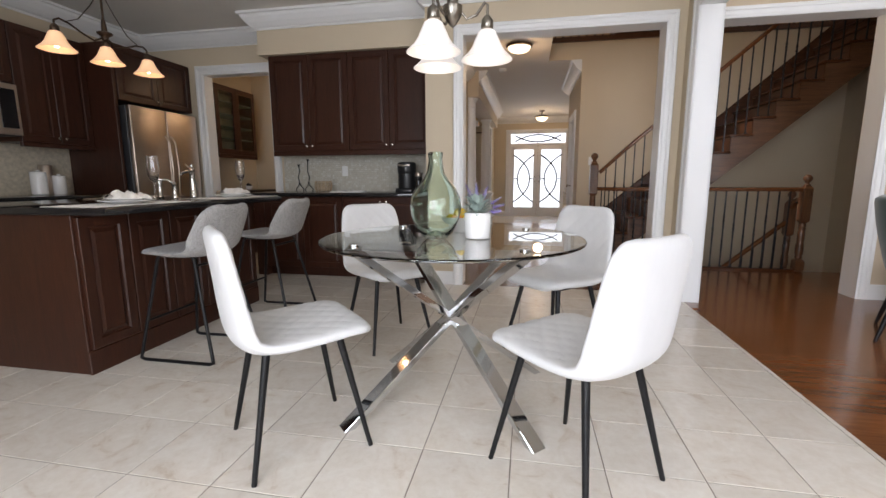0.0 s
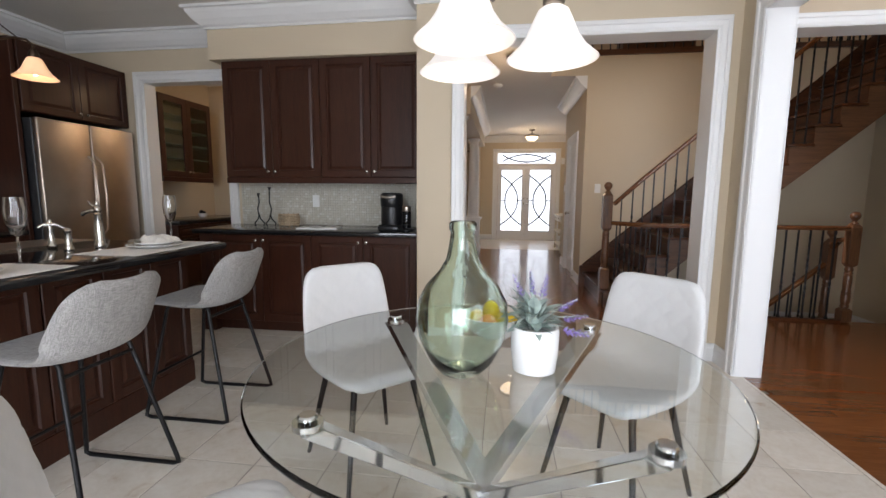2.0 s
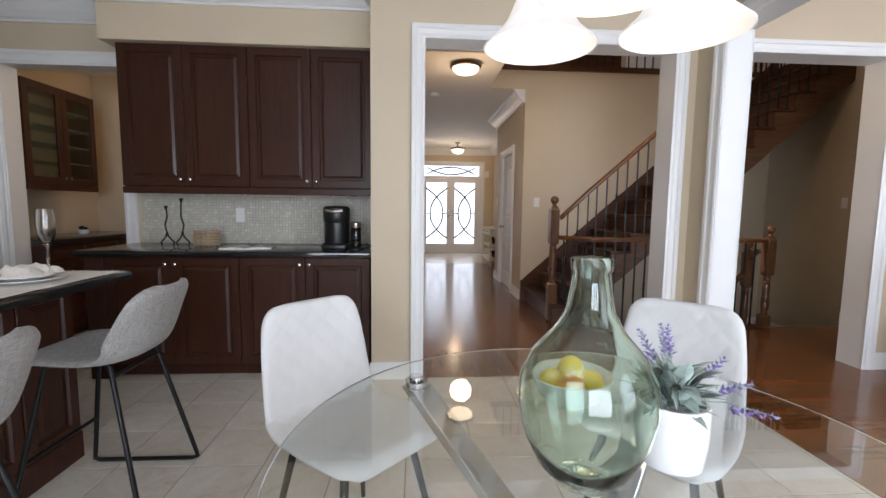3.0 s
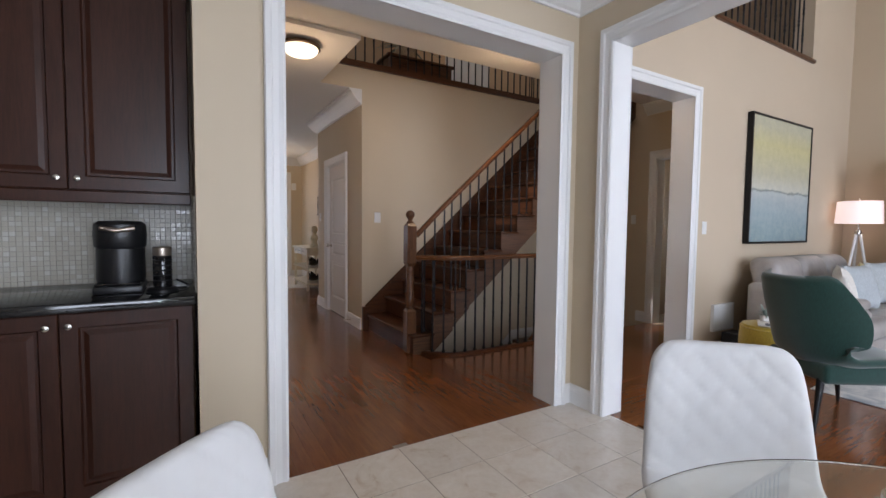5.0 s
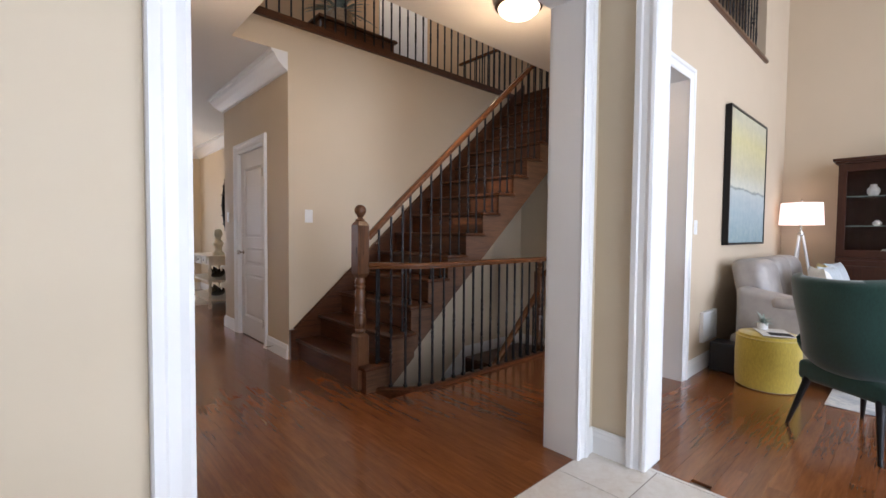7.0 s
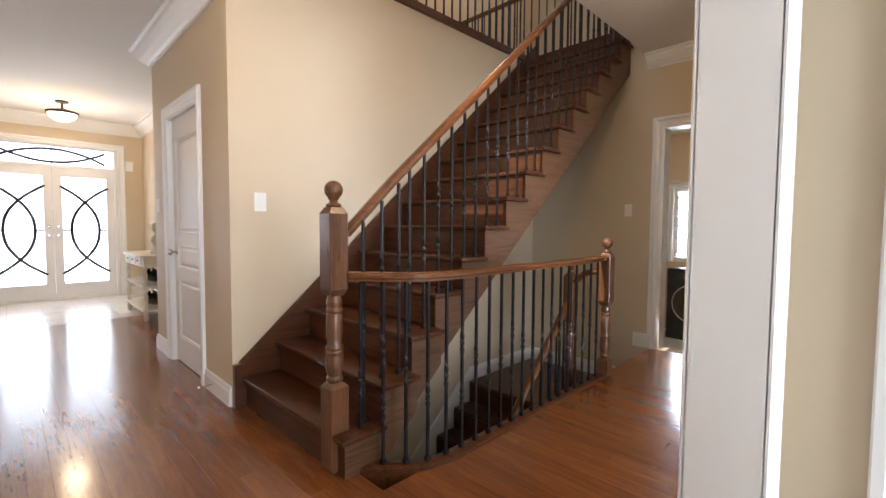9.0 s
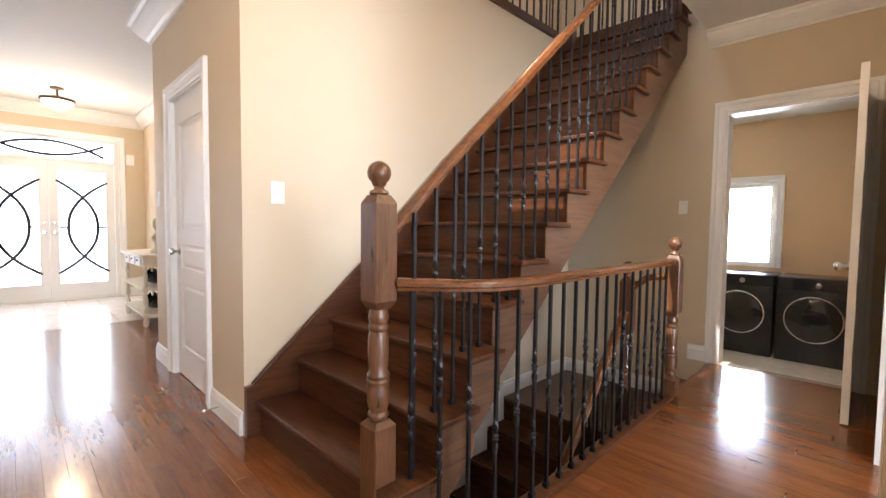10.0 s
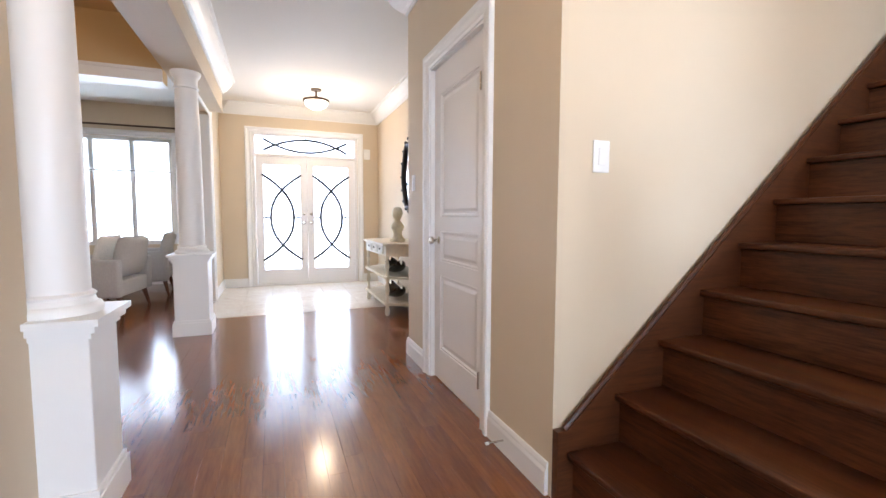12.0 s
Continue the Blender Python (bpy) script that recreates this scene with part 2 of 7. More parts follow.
M["cushion_blue"] = fabric("pale_blue_fabric", (0.46, 0.50, 0.52), 400, 0.12)


def lit(name, base, emit, strength, rough=0.35, mottled=0.0):
    """Translucent lamp glass or cloth that its own bulb lights."""
    m, nt, b = mat(name, rough)
    v = coords(nt)
    n = tex_noise(nt, v, 9, 4, 0.6, 1.5)
    b.inputs["Base Color"].default_value = (*base, 1)
    nt.links.new(ramp(nt, n, [(0.3, tuple(x * (1 - mottled) for x in emit)), (0.7, emit)]), b.inputs["Emission Color"])
    b.inputs["Emission Strength"].default_value = strength
    return m


M["white_shade"] = lit("white_lamp_glass", (0.80, 0.78, 0.75), (1.0, 0.96, 0.92), 0.6, 0.3, 0.4)
M["amber_glass"] = lit("amber_lamp_glass_b", (0.8, 0.55, 0.35), (1.0, 0.62, 0.33), 0.85, 0.3, 0.35)
M["lit_glass"] = lit("frosted_ceiling_glass", (0.85, 0.8, 0.72), (1.0, 0.84, 0.58), 3.0, 0.3, 0.12)
M["lit_shade"] = lit("lit_linen_shade", (0.8, 0.74, 0.70), (1.0, 0.80, 0.74), 0.9, 0.8, 0.08)
M["bulb"] = lit("lamp_bulb", (1, 1, 1), (1.0, 0.85, 0.6), 14)


def frosted():
    m, nt, b = mat("frosted_door_glass", 0.28)
    b.inputs["Transmission Weight"].default_value = 1
    b.inputs["IOR"].default_value = 1.15
    v = coords(nt)
    bump(nt, b, tex_noise(nt, v, 60, 3), 0.3, 0.002)
    return m


def mosaic_mat():
    m, nt, b = mat("glass_mosaic", 0.12)
    g = nt.nodes.new("ShaderNodeNewGeometry")
    nt.links.new(ramp(nt, g.outputs["Random Per Island"], [(0.0, (0.50, 0.465, 0.385)), (0.45, (0.56, 0.53, 0.45)), (0.8, (0.60, 0.58, 0.51)), (1.0, (0.68, 0.67, 0.62))]), b.inputs["Base Color"])
    rough_var(nt, b, g.outputs["Random Per Island"], 0.35, 0.08)
    return m


def canvas_mat():
    m, nt, b = mat("painted_canvas", 0.6)
    tc = nt.nodes.new("ShaderNodeTexCoord")
    sep = nt.nodes.new("ShaderNodeSeparateXYZ")
    nt.links.new(tc.outputs["Generated"], sep.inputs[0])
    n = tex_noise(nt, tc.outputs["Generated"], 5, 6, 0.7, 0.6)
    ad = nt.nodes.new("ShaderNodeMath")
    ad.operation = "MULTIPLY_ADD"
    nt.links.new(n, ad.inputs[0])
    ad.inputs[1].default_value = 0.12
    nt.links.new(sep.outputs["Z"], ad.inputs[2])
    c = ramp(nt, ad.outputs[0], [(0.05, (0.16, 0.27, 0.30)), (0.28, (0.28, 0.38, 0.42)), (0.46, (0.45, 0.50, 0.50)), (0.475, (0.10, 0.13, 0.12)), (0.49, (0.62, 0.60, 0.50)), (0.62, (0.52, 0.47, 0.30)), (0.85, (0.58, 0.50, 0.20)), (1.0, (0.50, 0.46, 0.30))])
    n2 = tex_noise(nt, tc.outputs["Generated"], 14, 5, 0.7)
    nt.links.new(mix(nt, 0.25, c, ramp(nt, n2, [(0.3, (0.25, 0.3, 0.3)), (0.7, (0.68, 0.66, 0.55))])), b.inputs["Base Color"])
    bump(nt, b, n2, 0.3, 0.002)
    return m


def rug_mat():
    m, nt, b = mat("rug_pile", 0.95)
    v = coords(nt)
    n = tex_noise(nt, v, 3.5, 5, 0.7, 1.0)
    nt.links.new(ramp(nt, n, [(0.35, (0.38, 0.42, 0.46)), (0.5, (0.62, 0.63, 0.63)), (0.65, (0.70, 0.69, 0.67))]), b.inputs["Base Color"])
    bump(nt, b, tex_noise(nt, v, 300, 2), 0.5, 0.003)
    return m


def tile_mat():
    m, nt, b = mat("ceramic_floor_tile", 0.2, 0, 0.5)
    v = coords(nt)
    oi = nt.nodes.new("ShaderNodeObjectInfo")
    ad = nt.nodes.new("ShaderNodeVectorMath")
    ad.operation = "MULTIPLY_ADD"
    nt.links.new(oi.outputs["Random"], ad.inputs[0])
    ad.inputs[1].default_value = (31, 57, 13)
    nt.links.new(v, ad.inputs[2])
    n = tex_noise(nt, ad.outputs[0], 5.5, 6, 0.65, 1.4)
    fine = tex_noise(nt, ad.outputs[0], 38, 4, 0.6)
    c = ramp(nt, n, [(0.28, (0.58, 0.48, 0.38)), (0.40, (0.72, 0.66, 0.58)), (0.7, (0.80, 0.765, 0.70))])
    c = mix(nt, 0.18, c, ramp(nt, fine, [(0.35, (0.44, 0.37, 0.28)), (0.6, (0.66, 0.61, 0.54))]))
    hsv = nt.nodes.new("ShaderNodeHueSaturation")
    mr = nt.nodes.new("ShaderNodeMapRange")
    mr.inputs["To Min"].default_value, mr.inputs["To Max"].default_value = 0.93, 1.05
    nt.links.new(oi.outputs["Random"], mr.inputs[0])
    nt.links.new(mr.outputs[0], hsv.inputs["Value"])
    nt.links.new(c, hsv.inputs["Color"])
    nt.links.new(hsv.outputs[0], b.inputs["Base Color"])
    rough_var(nt, b, fine, 0.14, 0.30)
    bump(nt, b, n, 0.08, 0.001)
    return m


M["frost_glass"], M["mosaic"], M["canvas"], M["rug"], M["tile"] = frosted(), mosaic_mat(), canvas_mat(), rug_mat(), tile_mat()
M["window_glass"] = glassy("window_pane_glass", (1, 1, 1), 0.0, 1.1)
M["grass"] = plain("lawn", (0.07, 0.11, 0.04), 0.9, 0, 0.4, 3)
M["bronze"] = plain("aged_bronze", (0.07, 0.045, 0.03), 0.4, 0.8)


# ---- building helpers ----
def add_box(bm, x0, x1, y0, y1, z0, z1):
    vs = [bm.verts.new((x, y, z)) for x in (x0, x1) for y in (y0, y1) for z in (z0, z1)]
    for f in ((0, 1, 3, 2), (4, 6, 7, 5), (0, 4, 5, 1), (2, 3, 7, 6), (0, 2, 6, 4), (1, 5, 7, 3)):
        bm.faces.new([vs[i] for i in f])
    return vs


def bevelled(bm, width, segments=1):
    bmesh.ops.bevel(bm, geom=list(bm.edges), offset=width, segments=segments, affect="EDGES", profile=0.5)
    return bm


def box_bm(x0, x1, y0, y1, z0, z1, bevel=0.0, segments=1):
    bm = bmesh.new()
    add_box(bm, min(x0, x1), max(x0, x1), min(y0, y1), max(y0, y1), min(z0, z1), max(z0, z1))
    bmesh.ops.recalc_face_normals(bm, faces=bm.faces)
    if bevel:
        bevelled(bm, bevel, segments)
    return bm


def boxes_bm(*bs):
    bm = bmesh.new()
    for b in bs:
        add_box(bm, *b)
    bmesh.ops.recalc_face_normals(bm, faces=bm.faces)
    return bm


def part(name, bm, material, parent=None, label="", smooth=None, pose_m=None):
    me = bpy.data.meshes.new(name)
    bm.to_mesh(me)
    bm.free()
    me.materials.append(material)
    ob = new(name, me)
    if smooth:
        me.polygons.foreach_set("use_smooth", [True] * len(me.polygons))
        me.set_sharp_from_angle(angle=radians(smooth))
    if parent is not None:
        ob.parent = parent
    if pose_m is not None:
        ob.matrix_local = pose_m
    if label:
        ob["label"] = label
    return ob


def thing(name, m, label, category, group="", kind=""):
    ob = new(name)
    ob.empty_display_size = 0.1
    ob.matrix_world = m
    return tagged(ob, label, category, group, kind)


def struct(name, bm, material, label=""):
    return tagged(part(name, bm, material), label, kind="structure")


def lathe(profile, n=24, cx=0.0, cy=0.0, bm=None):
    bm = bm or bmesh.new()
    rings = []
    for r, z in profile:
        if r < 1e-6:
            rings.append([bm.verts.new((cx, cy, z))])
        else:
            rings.append([bm.verts.new((cx + r * math.cos(2 * math.pi * i / n), cy + r * math.sin(2 * math.pi * i / n), z)) for i in range(n)])
    for a, b in zip(rings, rings[1:]):
        for i in range(n):
            j = (i + 1) % n
            if len(a) == 1 and len(b) > 1:
                bm.faces.new((a[0], b[i], b[j]))
            elif len(b) == 1 and len(a) > 1:
                bm.faces.new((a[i], a[j], b[0]))
            elif len(a) > 1:
                bm.faces.new((a[i], a[j], b[j], b[i]))
    for ring, rev in ((rings[0], True), (rings[-1], False)):
        if len(ring) > 1 and profile[0] != profile[-1]:
            bm.faces.new(ring[::-1] if rev else ring)
    bmesh.ops.recalc_face_normals(bm, faces=bm.faces)
    return bm


def tube(points, r=0.01, n=8, bm=None, radii=None, square=False, up=(0, 0, 1)):
    """A round (or square) bar along points."""
    bm = bm or bmesh.new()
    pts = [Vector(p) for p in points]
    rings = []
    prev = None
    for i, p in enumerate(pts):
        d = (pts[min(i + 1, len(pts) - 1)] - pts[max(i - 1, 0)]).normalized()
        u = Vector(up) if prev is None else prev
        if abs(d.dot(u)) > 0.98:
            u = Vector((1, 0, 0)) if abs(d.x) < 0.9 else Vector((0, 1, 0))
        s = d.cross(u).normalized()
        u = s.cross(d).normalized()
        prev = u
        rr = radii[i] if radii else r
        k = 4 if square else n
        off = math.pi / 4 if square else 0
        rings.append([bm.verts.new(p + rr * (s * math.cos(off + 2 * math.pi * j / k) + u * math.sin(off + 2 * math.pi * j / k))) for j in range(k)])
    k = len(rings[0])
    for a, b in zip(rings, rings[1:]):
        for j in range(k):
            bm.faces.new((a[j], a[(j + 1) % k], b[(j + 1) % k], b[j]))
    bm.faces.new(rings[0][::-1])
    bm.faces.new(rings[-1])
    bmesh.ops.recalc_face_normals(bm, faces=bm.faces)
    return bm


def sweep_profile(path, profile, bm=None, closed=False):
    """Sweep (out, up) profile points along level path points [(x, y, z, nx, ny)], mitred by the given outward direction."""
    bm = bm or bmesh.new()
    rings = [[bm.verts.new((x + o * nx, y + o * ny, z + u)) for o, u in profile] for x, y, z, nx, ny in path]
    k = len(profile)
    for a, b in zip(rings, rings[1:]):
        for j in range(k):
            bm.faces.new((a[j], a[(j + 1) % k], b[(j + 1) % k], b[j]))
    bm.faces.new(rings[0])
    bm.faces.new(rings[-1][::-1])
    bmesh.ops.recalc_face_normals(bm, faces=bm.faces)
    return bm


# ---- the structure ----
CZ = 2.72     # ceiling
UZ = 3.04     # upper floor
UE = 2.975    # upper landing beside the stair opening
HC = 2.69     # ceiling of the corridor and foyer
HZ = 5.75     # upper ceiling
WY = 6.18     # face of the wall with the wide opening, kitchen side
WT = 0.18     # its thickness
BX = 2.56     # line between tiles and wood
KY = 6.87     # back wall of the kitchen
FX = 7.45     # far wall of the family room
LX = 5.25     # wall with the laundry door
SY = 8.78     # wall behind the stairs


def wall(name, x0, x1, y0, y1, z0, z1, m="wall", label="beige painted wall"):
    return struct(name, box_bm(x0, x1, y0, y1, z0, z1), M[m], label)


OT = 2.31  # head of the wide openings
# wide opening from kitchen to hall
wall("wall_kitchen_pier", 0.29, 0.635, WY, WY + WT, 0, CZ)
wall("wall_kitchen_pier_back", 0.29, 0.43, WY + WT, KY + 0.14, 0, CZ)
wall("wall_over_opening", 0.635, 2.355, WY, WY + WT, OT, CZ)
wall("wall_corner_a", 2.355, 2.66, WY, WY + WT, 0, CZ)
# header between kitchen and family room, and its stub
wall("wall_corner_b", 2.50, 2.66, 5.91, WY, 0, CZ)
wall("wall_over_family_opening", 2.50, 2.66, 1.2, 5.91, OT + 0.02, CZ)
wall("wall_upper_family_side", 2.54, 2.66, 0.0, WY + WT, CZ + 0.004, HZ)
wall("wall_family_stub", 2.50, 2.66, 0.5, 1.2, 0, CZ)
# family room's wall with the opening to the hall
FY = 6.27
FT = 0.19     # thickness of that wall
wall("wall_family_a", 2.66, 2.78, FY - 0.0, FY + FT, 0, UZ, "wall_fam")
wall("wall_family_over", 2.78, 4.03, FY, FY + FT, OT + 0.02, UZ, "wall_fam")
wall("wall_family_b", 4.03, FX, FY, FY + FT, 0, UZ, "wall_fam")
wall("wall_family_upper_b", 6.30, FX, FY, FY + FT, UZ, HZ, "wall_fam")
wall("wall_family_upper_c", 2.66, 6.30, FY, FY + FT, 4.6, HZ, "wall_fam")
wall("wall_family_upper_a", 2.66, 4.30, FY, FY + FT, UZ, 4.6, "wall_fam")
wall("wall_family_far", FX, FX + 0.14, 0, FY + FT, 0, HZ, "wall_fam")
wall("wall_family_back_l", 2.66, 3.1, -0.14, 0, 0, HZ, "wall_fam")
wall("wall_family_back_r", 6.9, FX, -0.14, 0, 0, HZ, "wall_fam")
wall("wall_family_back_sill", 3.1, 6.9, -0.14, 0, 0, 0.4, "wall_fam")
wall("wall_family_back_head", 3.1, 6.9, -0.14, 0, 4.4, HZ, "wall_fam")
# kitchen
wall("wall_kitchen_back", -1.72, 0.29, KY, KY + 0.14, 0, CZ)
wall("wall_kitchen_over_pantry", -2.60, -1.72, KY, KY + 0.14, 2.27, CZ)
wall("wall_kitchen_back_l", -3.56, -2.60, KY, KY + 0.14, 0, CZ)
wall("wall_kitchen_left", -3.56, -3.42, 0.36, KY, 0, CZ)
wall("wall_kitchen_rear_l", -3.56, -0.3, 0.36, 0.5, 0, CZ)
wall("wall_kitchen_rear_r", 1.9, 2.5, 0.36, 0.5, 0, CZ)
wall("wall_kitchen_rear_over", -0.3, 1.9, 0.36, 0.5, 2.4, CZ)
wall("wall_soffit", -1.58, 0.29, 6.45, KY, 2.32, CZ)
# pantry behind the kitchen
wall("wall_pantry_left", -3.14, -3.0, KY + 0.14, 9.2, 0, CZ)
wall("wall_pantry_end", -3.0, 0.15, 8.4, 8.54, 0, CZ)
# hall, left side
wall("wall_hall_left", 0.15, 0.28, KY + 0.14, 9.20, 0, CZ)
wall("wall_dining_rear", -4.0, 0.15, 9.04, 9.14, 0, CZ)
wall("wall_dining_left", -4.14, -4.0, 9.04, 15.44, 0, CZ)
wall("wall_living_front_l", -4.0, -2.53, 15.30, 15.44, 0, CZ)
wall("wall_living_front_r", -0.43, 0.30, 15.30, 15.44, 0, CZ)
wall("wall_living_sill", -2.53, -0.43, 15.30, 15.44, 0, 0.62)
wall("wall_living_head", -2.53, -0.43, 15.30, 15.44, 2.24, CZ)
wall("wall_living_side", 0.16, 0.30, 14.69, 15.30, 0, CZ)
wall("wall_hall_left_front", 0.16, 0.30, 13.45, 14.53, 0, CZ)
# stair wall, closet wall
wall("wall_stair", 1.96, 8.1, SY, SY + 0.14, -2.7, 2.92)
wall("wall_closet_a", 1.96, 2.10, SY + 0.14, 9.37, 0, CZ)
wall("wall_closet_b", 1.96, 2.10, 10.14, 10.64, 0, CZ)
wall("wall_closet_over", 1.96, 2.10, 9.37, 10.14, 1.99, HC)
wall("wall_closet_end", 2.10, 2.62, 10.50, 10.64, 0, CZ)
wall("wall_foyer_right", 2.60, 2.74, 10.64, 14.53, 0, CZ)
wall("wall_front_l", 0.30, 0.72, 14.53, 14.69, 0, CZ)
wall("wall_front_r", 2.27, 2.74, 14.53, 14.69, 0, CZ)
wall("wall_front_over", 0.72, 2.27, 14.53, 14.69, 2.30, CZ)
# laundry wall
wall("wall_laundry_a", LX, LX + 0.14, 7.40, SY, 0, 2.93)
wall("wall_laundry_b", LX, LX + 0.14, FY + FT, 6.60, 0, 2.93)
wall("wall_laundry_over", LX, LX + 0.14, 6.60, 7.40, 2.05, 2.93)
# ceilings
CEIL = "painted plaster ceiling"
struct("ceiling_kitchen", box_bm(-3.56, 2.5, 0.36, WY + WT, CZ, CZ + 0.3), M["ceil"], CEIL)
struct("ceiling_pantry", box_bm(-3.56, 0.12, WY + WT + 0.001, 9.04, CZ, CZ + 0.3), M["ceil"], CEIL)
struct("ceiling_dining", box_bm(-4.14, 0.12, 9.04, 12.0, CZ, CZ + 0.3), M["gold"], "tan painted ceiling")
struct("ceiling_living", box_bm(-4.14, 0.12, 12.0, 15.44, CZ, CZ + 0.3), M["ceil"], CEIL)
struct("ceiling_hall_near", box_bm(0.12, LX + 0.14, WY + WT + 0.001, 7.55, CZ, UZ), M["ceil"], CEIL)
struct("ceiling_hall_left", box_bm(0.12, 1.50, 7.55, 14.69, HC, 2.92), M["ceil"], CEIL)
struct("ceiling_hall_front", box_bm(1.50, 4.0, SY + 0.14, 14.69, HC, 2.92), M["ceil"], CEIL)
struct("ceiling_hall_strip", box_bm(1.50, 1.96, SY + 0.004, SY + 0.14, HC, 2.92), M["ceil"], CEIL)
wall("wall_over_corridor", 1.50, 1.96, SY, SY + 0.0035, HC, 2.92)
struct("ceiling_family", box_bm(2.5, FX + 0.14, -0.14, FY + FT, HZ, HZ + 0.1), M["ceil"], CEIL)
# header strip above the family opening reaches the kitchen ceiling
wall("wall_laundry_far", 7.95, 8.09, 8.12, SY, -0.4, UZ, "wall_warm_lit", "wall coloured peach for the warm light on it")
wall("wall_laundry_far_r", 7.95, 8.09, FY + FT, 7.43, -0.4, UZ, "wall_warm_lit")
wall("wall_laundry_side", LX + 0.14, 7.95, FY + FT, FY + FT + 0.02, -0.4, 2.5, "wall_warm_lit")
wall("wall_laundry_far_sill", 7.95, 8.09, 7.43, 8.12, -0.4, 0.64, "wall_warm_lit")
wall("wall_laundry_far_head", 7.95, 8.09, 7.43, 8.12, 1.72, UZ, "wall_warm_lit")
struct("ceiling_laundry", box_bm(LX + 0.141, 8.09, FY + FT + 0.001, SY - 0.001, 2.5, 2.6), M["ceil"], CEIL)
# upper floor
wall("wall_upper_far", 0.0, 8.1, 10.55, 10.69, UE, HZ, "wall_warm_lit", "wall coloured peach for the warm light on it")
# unseen wall; the gap between sill and head is added for the upper daylight
wall("wall_upper_left_a", 0.0, 0.14, 6.3, 7.2, UZ, HZ)
wall("wall_upper_left_b", 0.0, 0.14, 8.6, 10.55, UZ, HZ)
wall("wall_upper_left_sill", 0.0, 0.14, 7.2, 8.6, UZ, 3.9)
wall("wall_upper_left_head", 0.0, 0.14, 7.2, 8.6, 5.2, HZ)
wall("wall_upper_near", 0.0, 2.54, 6.16, 6.3, UZ, HZ)
wall("wall_upper_back", 2.66, 4.3, 7.30, 7.42, UZ, HZ)
wall("wall_upper_right", 8.0, 8.14, FY + FT, 10.55, UZ, HZ)
struct("ceiling_upper", box_bm(0.0, 8.14, FY + FT, 10.7, HZ - 0.3, HZ - 0.2), M["ceil"], CEIL)
struct("floor_upper", boxes_bm((LX, 8.0, FY + FT, SY, 2.94, UZ), (4.0, 8.0, SY + 0.141, 10.55, 2.93, UE), (0.0, 4.0, SY + 0.141, 10.55, 2.93, UE - 0.002)), M["stair_x"], "dark oak upper floor")
struct("well_edge", boxes_bm((1.50, LX, SY - 0.03, SY + 0.14, 2.921, UE + 0.01), (1.46, 1.499, 7.55, SY + 0.1, UZ - 0.02, UZ + 0.03)), M["stair_x"], "dark oak edge of the stair opening")
# basement walls
wall("wall_basement_near", 1.9, 4.15, 7.33, 7.45, -2.7, -0.3)
wall("wall_basement_end", 1.7, 1.9, 7.33, SY, -2.7, -0.3)
wall("wall_basement_right", LX, LX + 0.14, 7.33, SY, -2.7, -0.001)
struct("floor_basement", box_bm(1.7, LX, 7.3, SY, -2.8, -2.7), M["stair_x"], "dark basement floor")
# beam on the columns
wall("beam_hall", 0.15, 0.455, 9.14, 13.45, 2.31, HC)
struct("header_dining", box_bm(-4.0, 0.15, 11.88, 12.06, 2.21, CZ), M["gold"], "tan painted header")
struct("header_trim", boxes_bm((-4.0, 0.15, 11.86, 11.879, 2.20, 2.29), (-4.0, 0.15, 11.845, 11.859, 2.27, 2.295), (-4.0, 0.15, 11.86, 12.08, 2.19, 2.199)), M["trim"], "white trim")


# ---- trim ----
CASING = [(0, 0), (0, 0.010), (0.012, 0.016), (0.03, 0.012), (0.055, 0.016), (0.062, 0.024), (0.085, 0.026), (0.09, 0.020), (0.09, 0)]


def casing(name, axis, c, s, a0, a1, top, width=0.09, z0=0.0):
    """Trim round an opening a0..a1 in the plane axis=c, proud to the side s."""
    bm = bmesh.new()
    k = width / 0.09
    rings = []
    for a, z, ma, mz in ((a0, z0, -1, 0), (a0, top, -1, 1), (a1, top, 1, 1), (a1, z0, 1, 0)):
        ring = []
        for o, d in CASING:
            aa, zz, cc = a + ma * o * k, z + mz * o * k, c + s * (d + 0.001)
            ring.append(bm.verts.new((aa, cc, zz) if axis == "y" else (cc, aa, zz)))
        rings.append(ring)
    n = len(CASING)
    for r1, r2 in zip(rings, rings[1:]):
        for i in range(n):
            bm.faces.new((r1[i], r1[(i + 1) % n], r2[(i + 1) % n], r2[i]))
    bm.faces.new(rings[0])
    bm.faces.new(rings[-1][::-1])
    bmesh.ops.recalc_face_normals(bm, faces=bm.faces)
    return struct(name, bm, M["trim"], "white moulded door casing")


def lining(name, axis, c0, c1, a0, a1, top, t=0.012):
    host = None
    for q in ((a0 + t, a1 - t, top - t, top), (a0, a0 + t, 0, top), (a1 - t, a1, 0, top)):
        bm = box_bm(*((q[0], q[1], c0, c1, q[2], q[3]) if axis == "y" else (c0, c1, q[0], q[1], q[2], q[3])))
        if host is None:
            host = struct(name, bm, M["trim"], "white painted jamb lining")
        else:
            part("jamb", bm, M["trim"], host)
    return host


BASE = [(0, 0), (0.016, 0), (0.016, 0.09), (0.011, 0.105), (0.011, 0.115), (0.006, 0.128), (0, 0.13)]
CROWN = [(0, 0), (0.012, 0), (0.014, 0.012), (0.03, 0.02), (0.06, 0.05), (0.085, 0.085), (0.092, 0.105), (0.11, 0.108), (0.11, 0.125), (0, 0.125)]


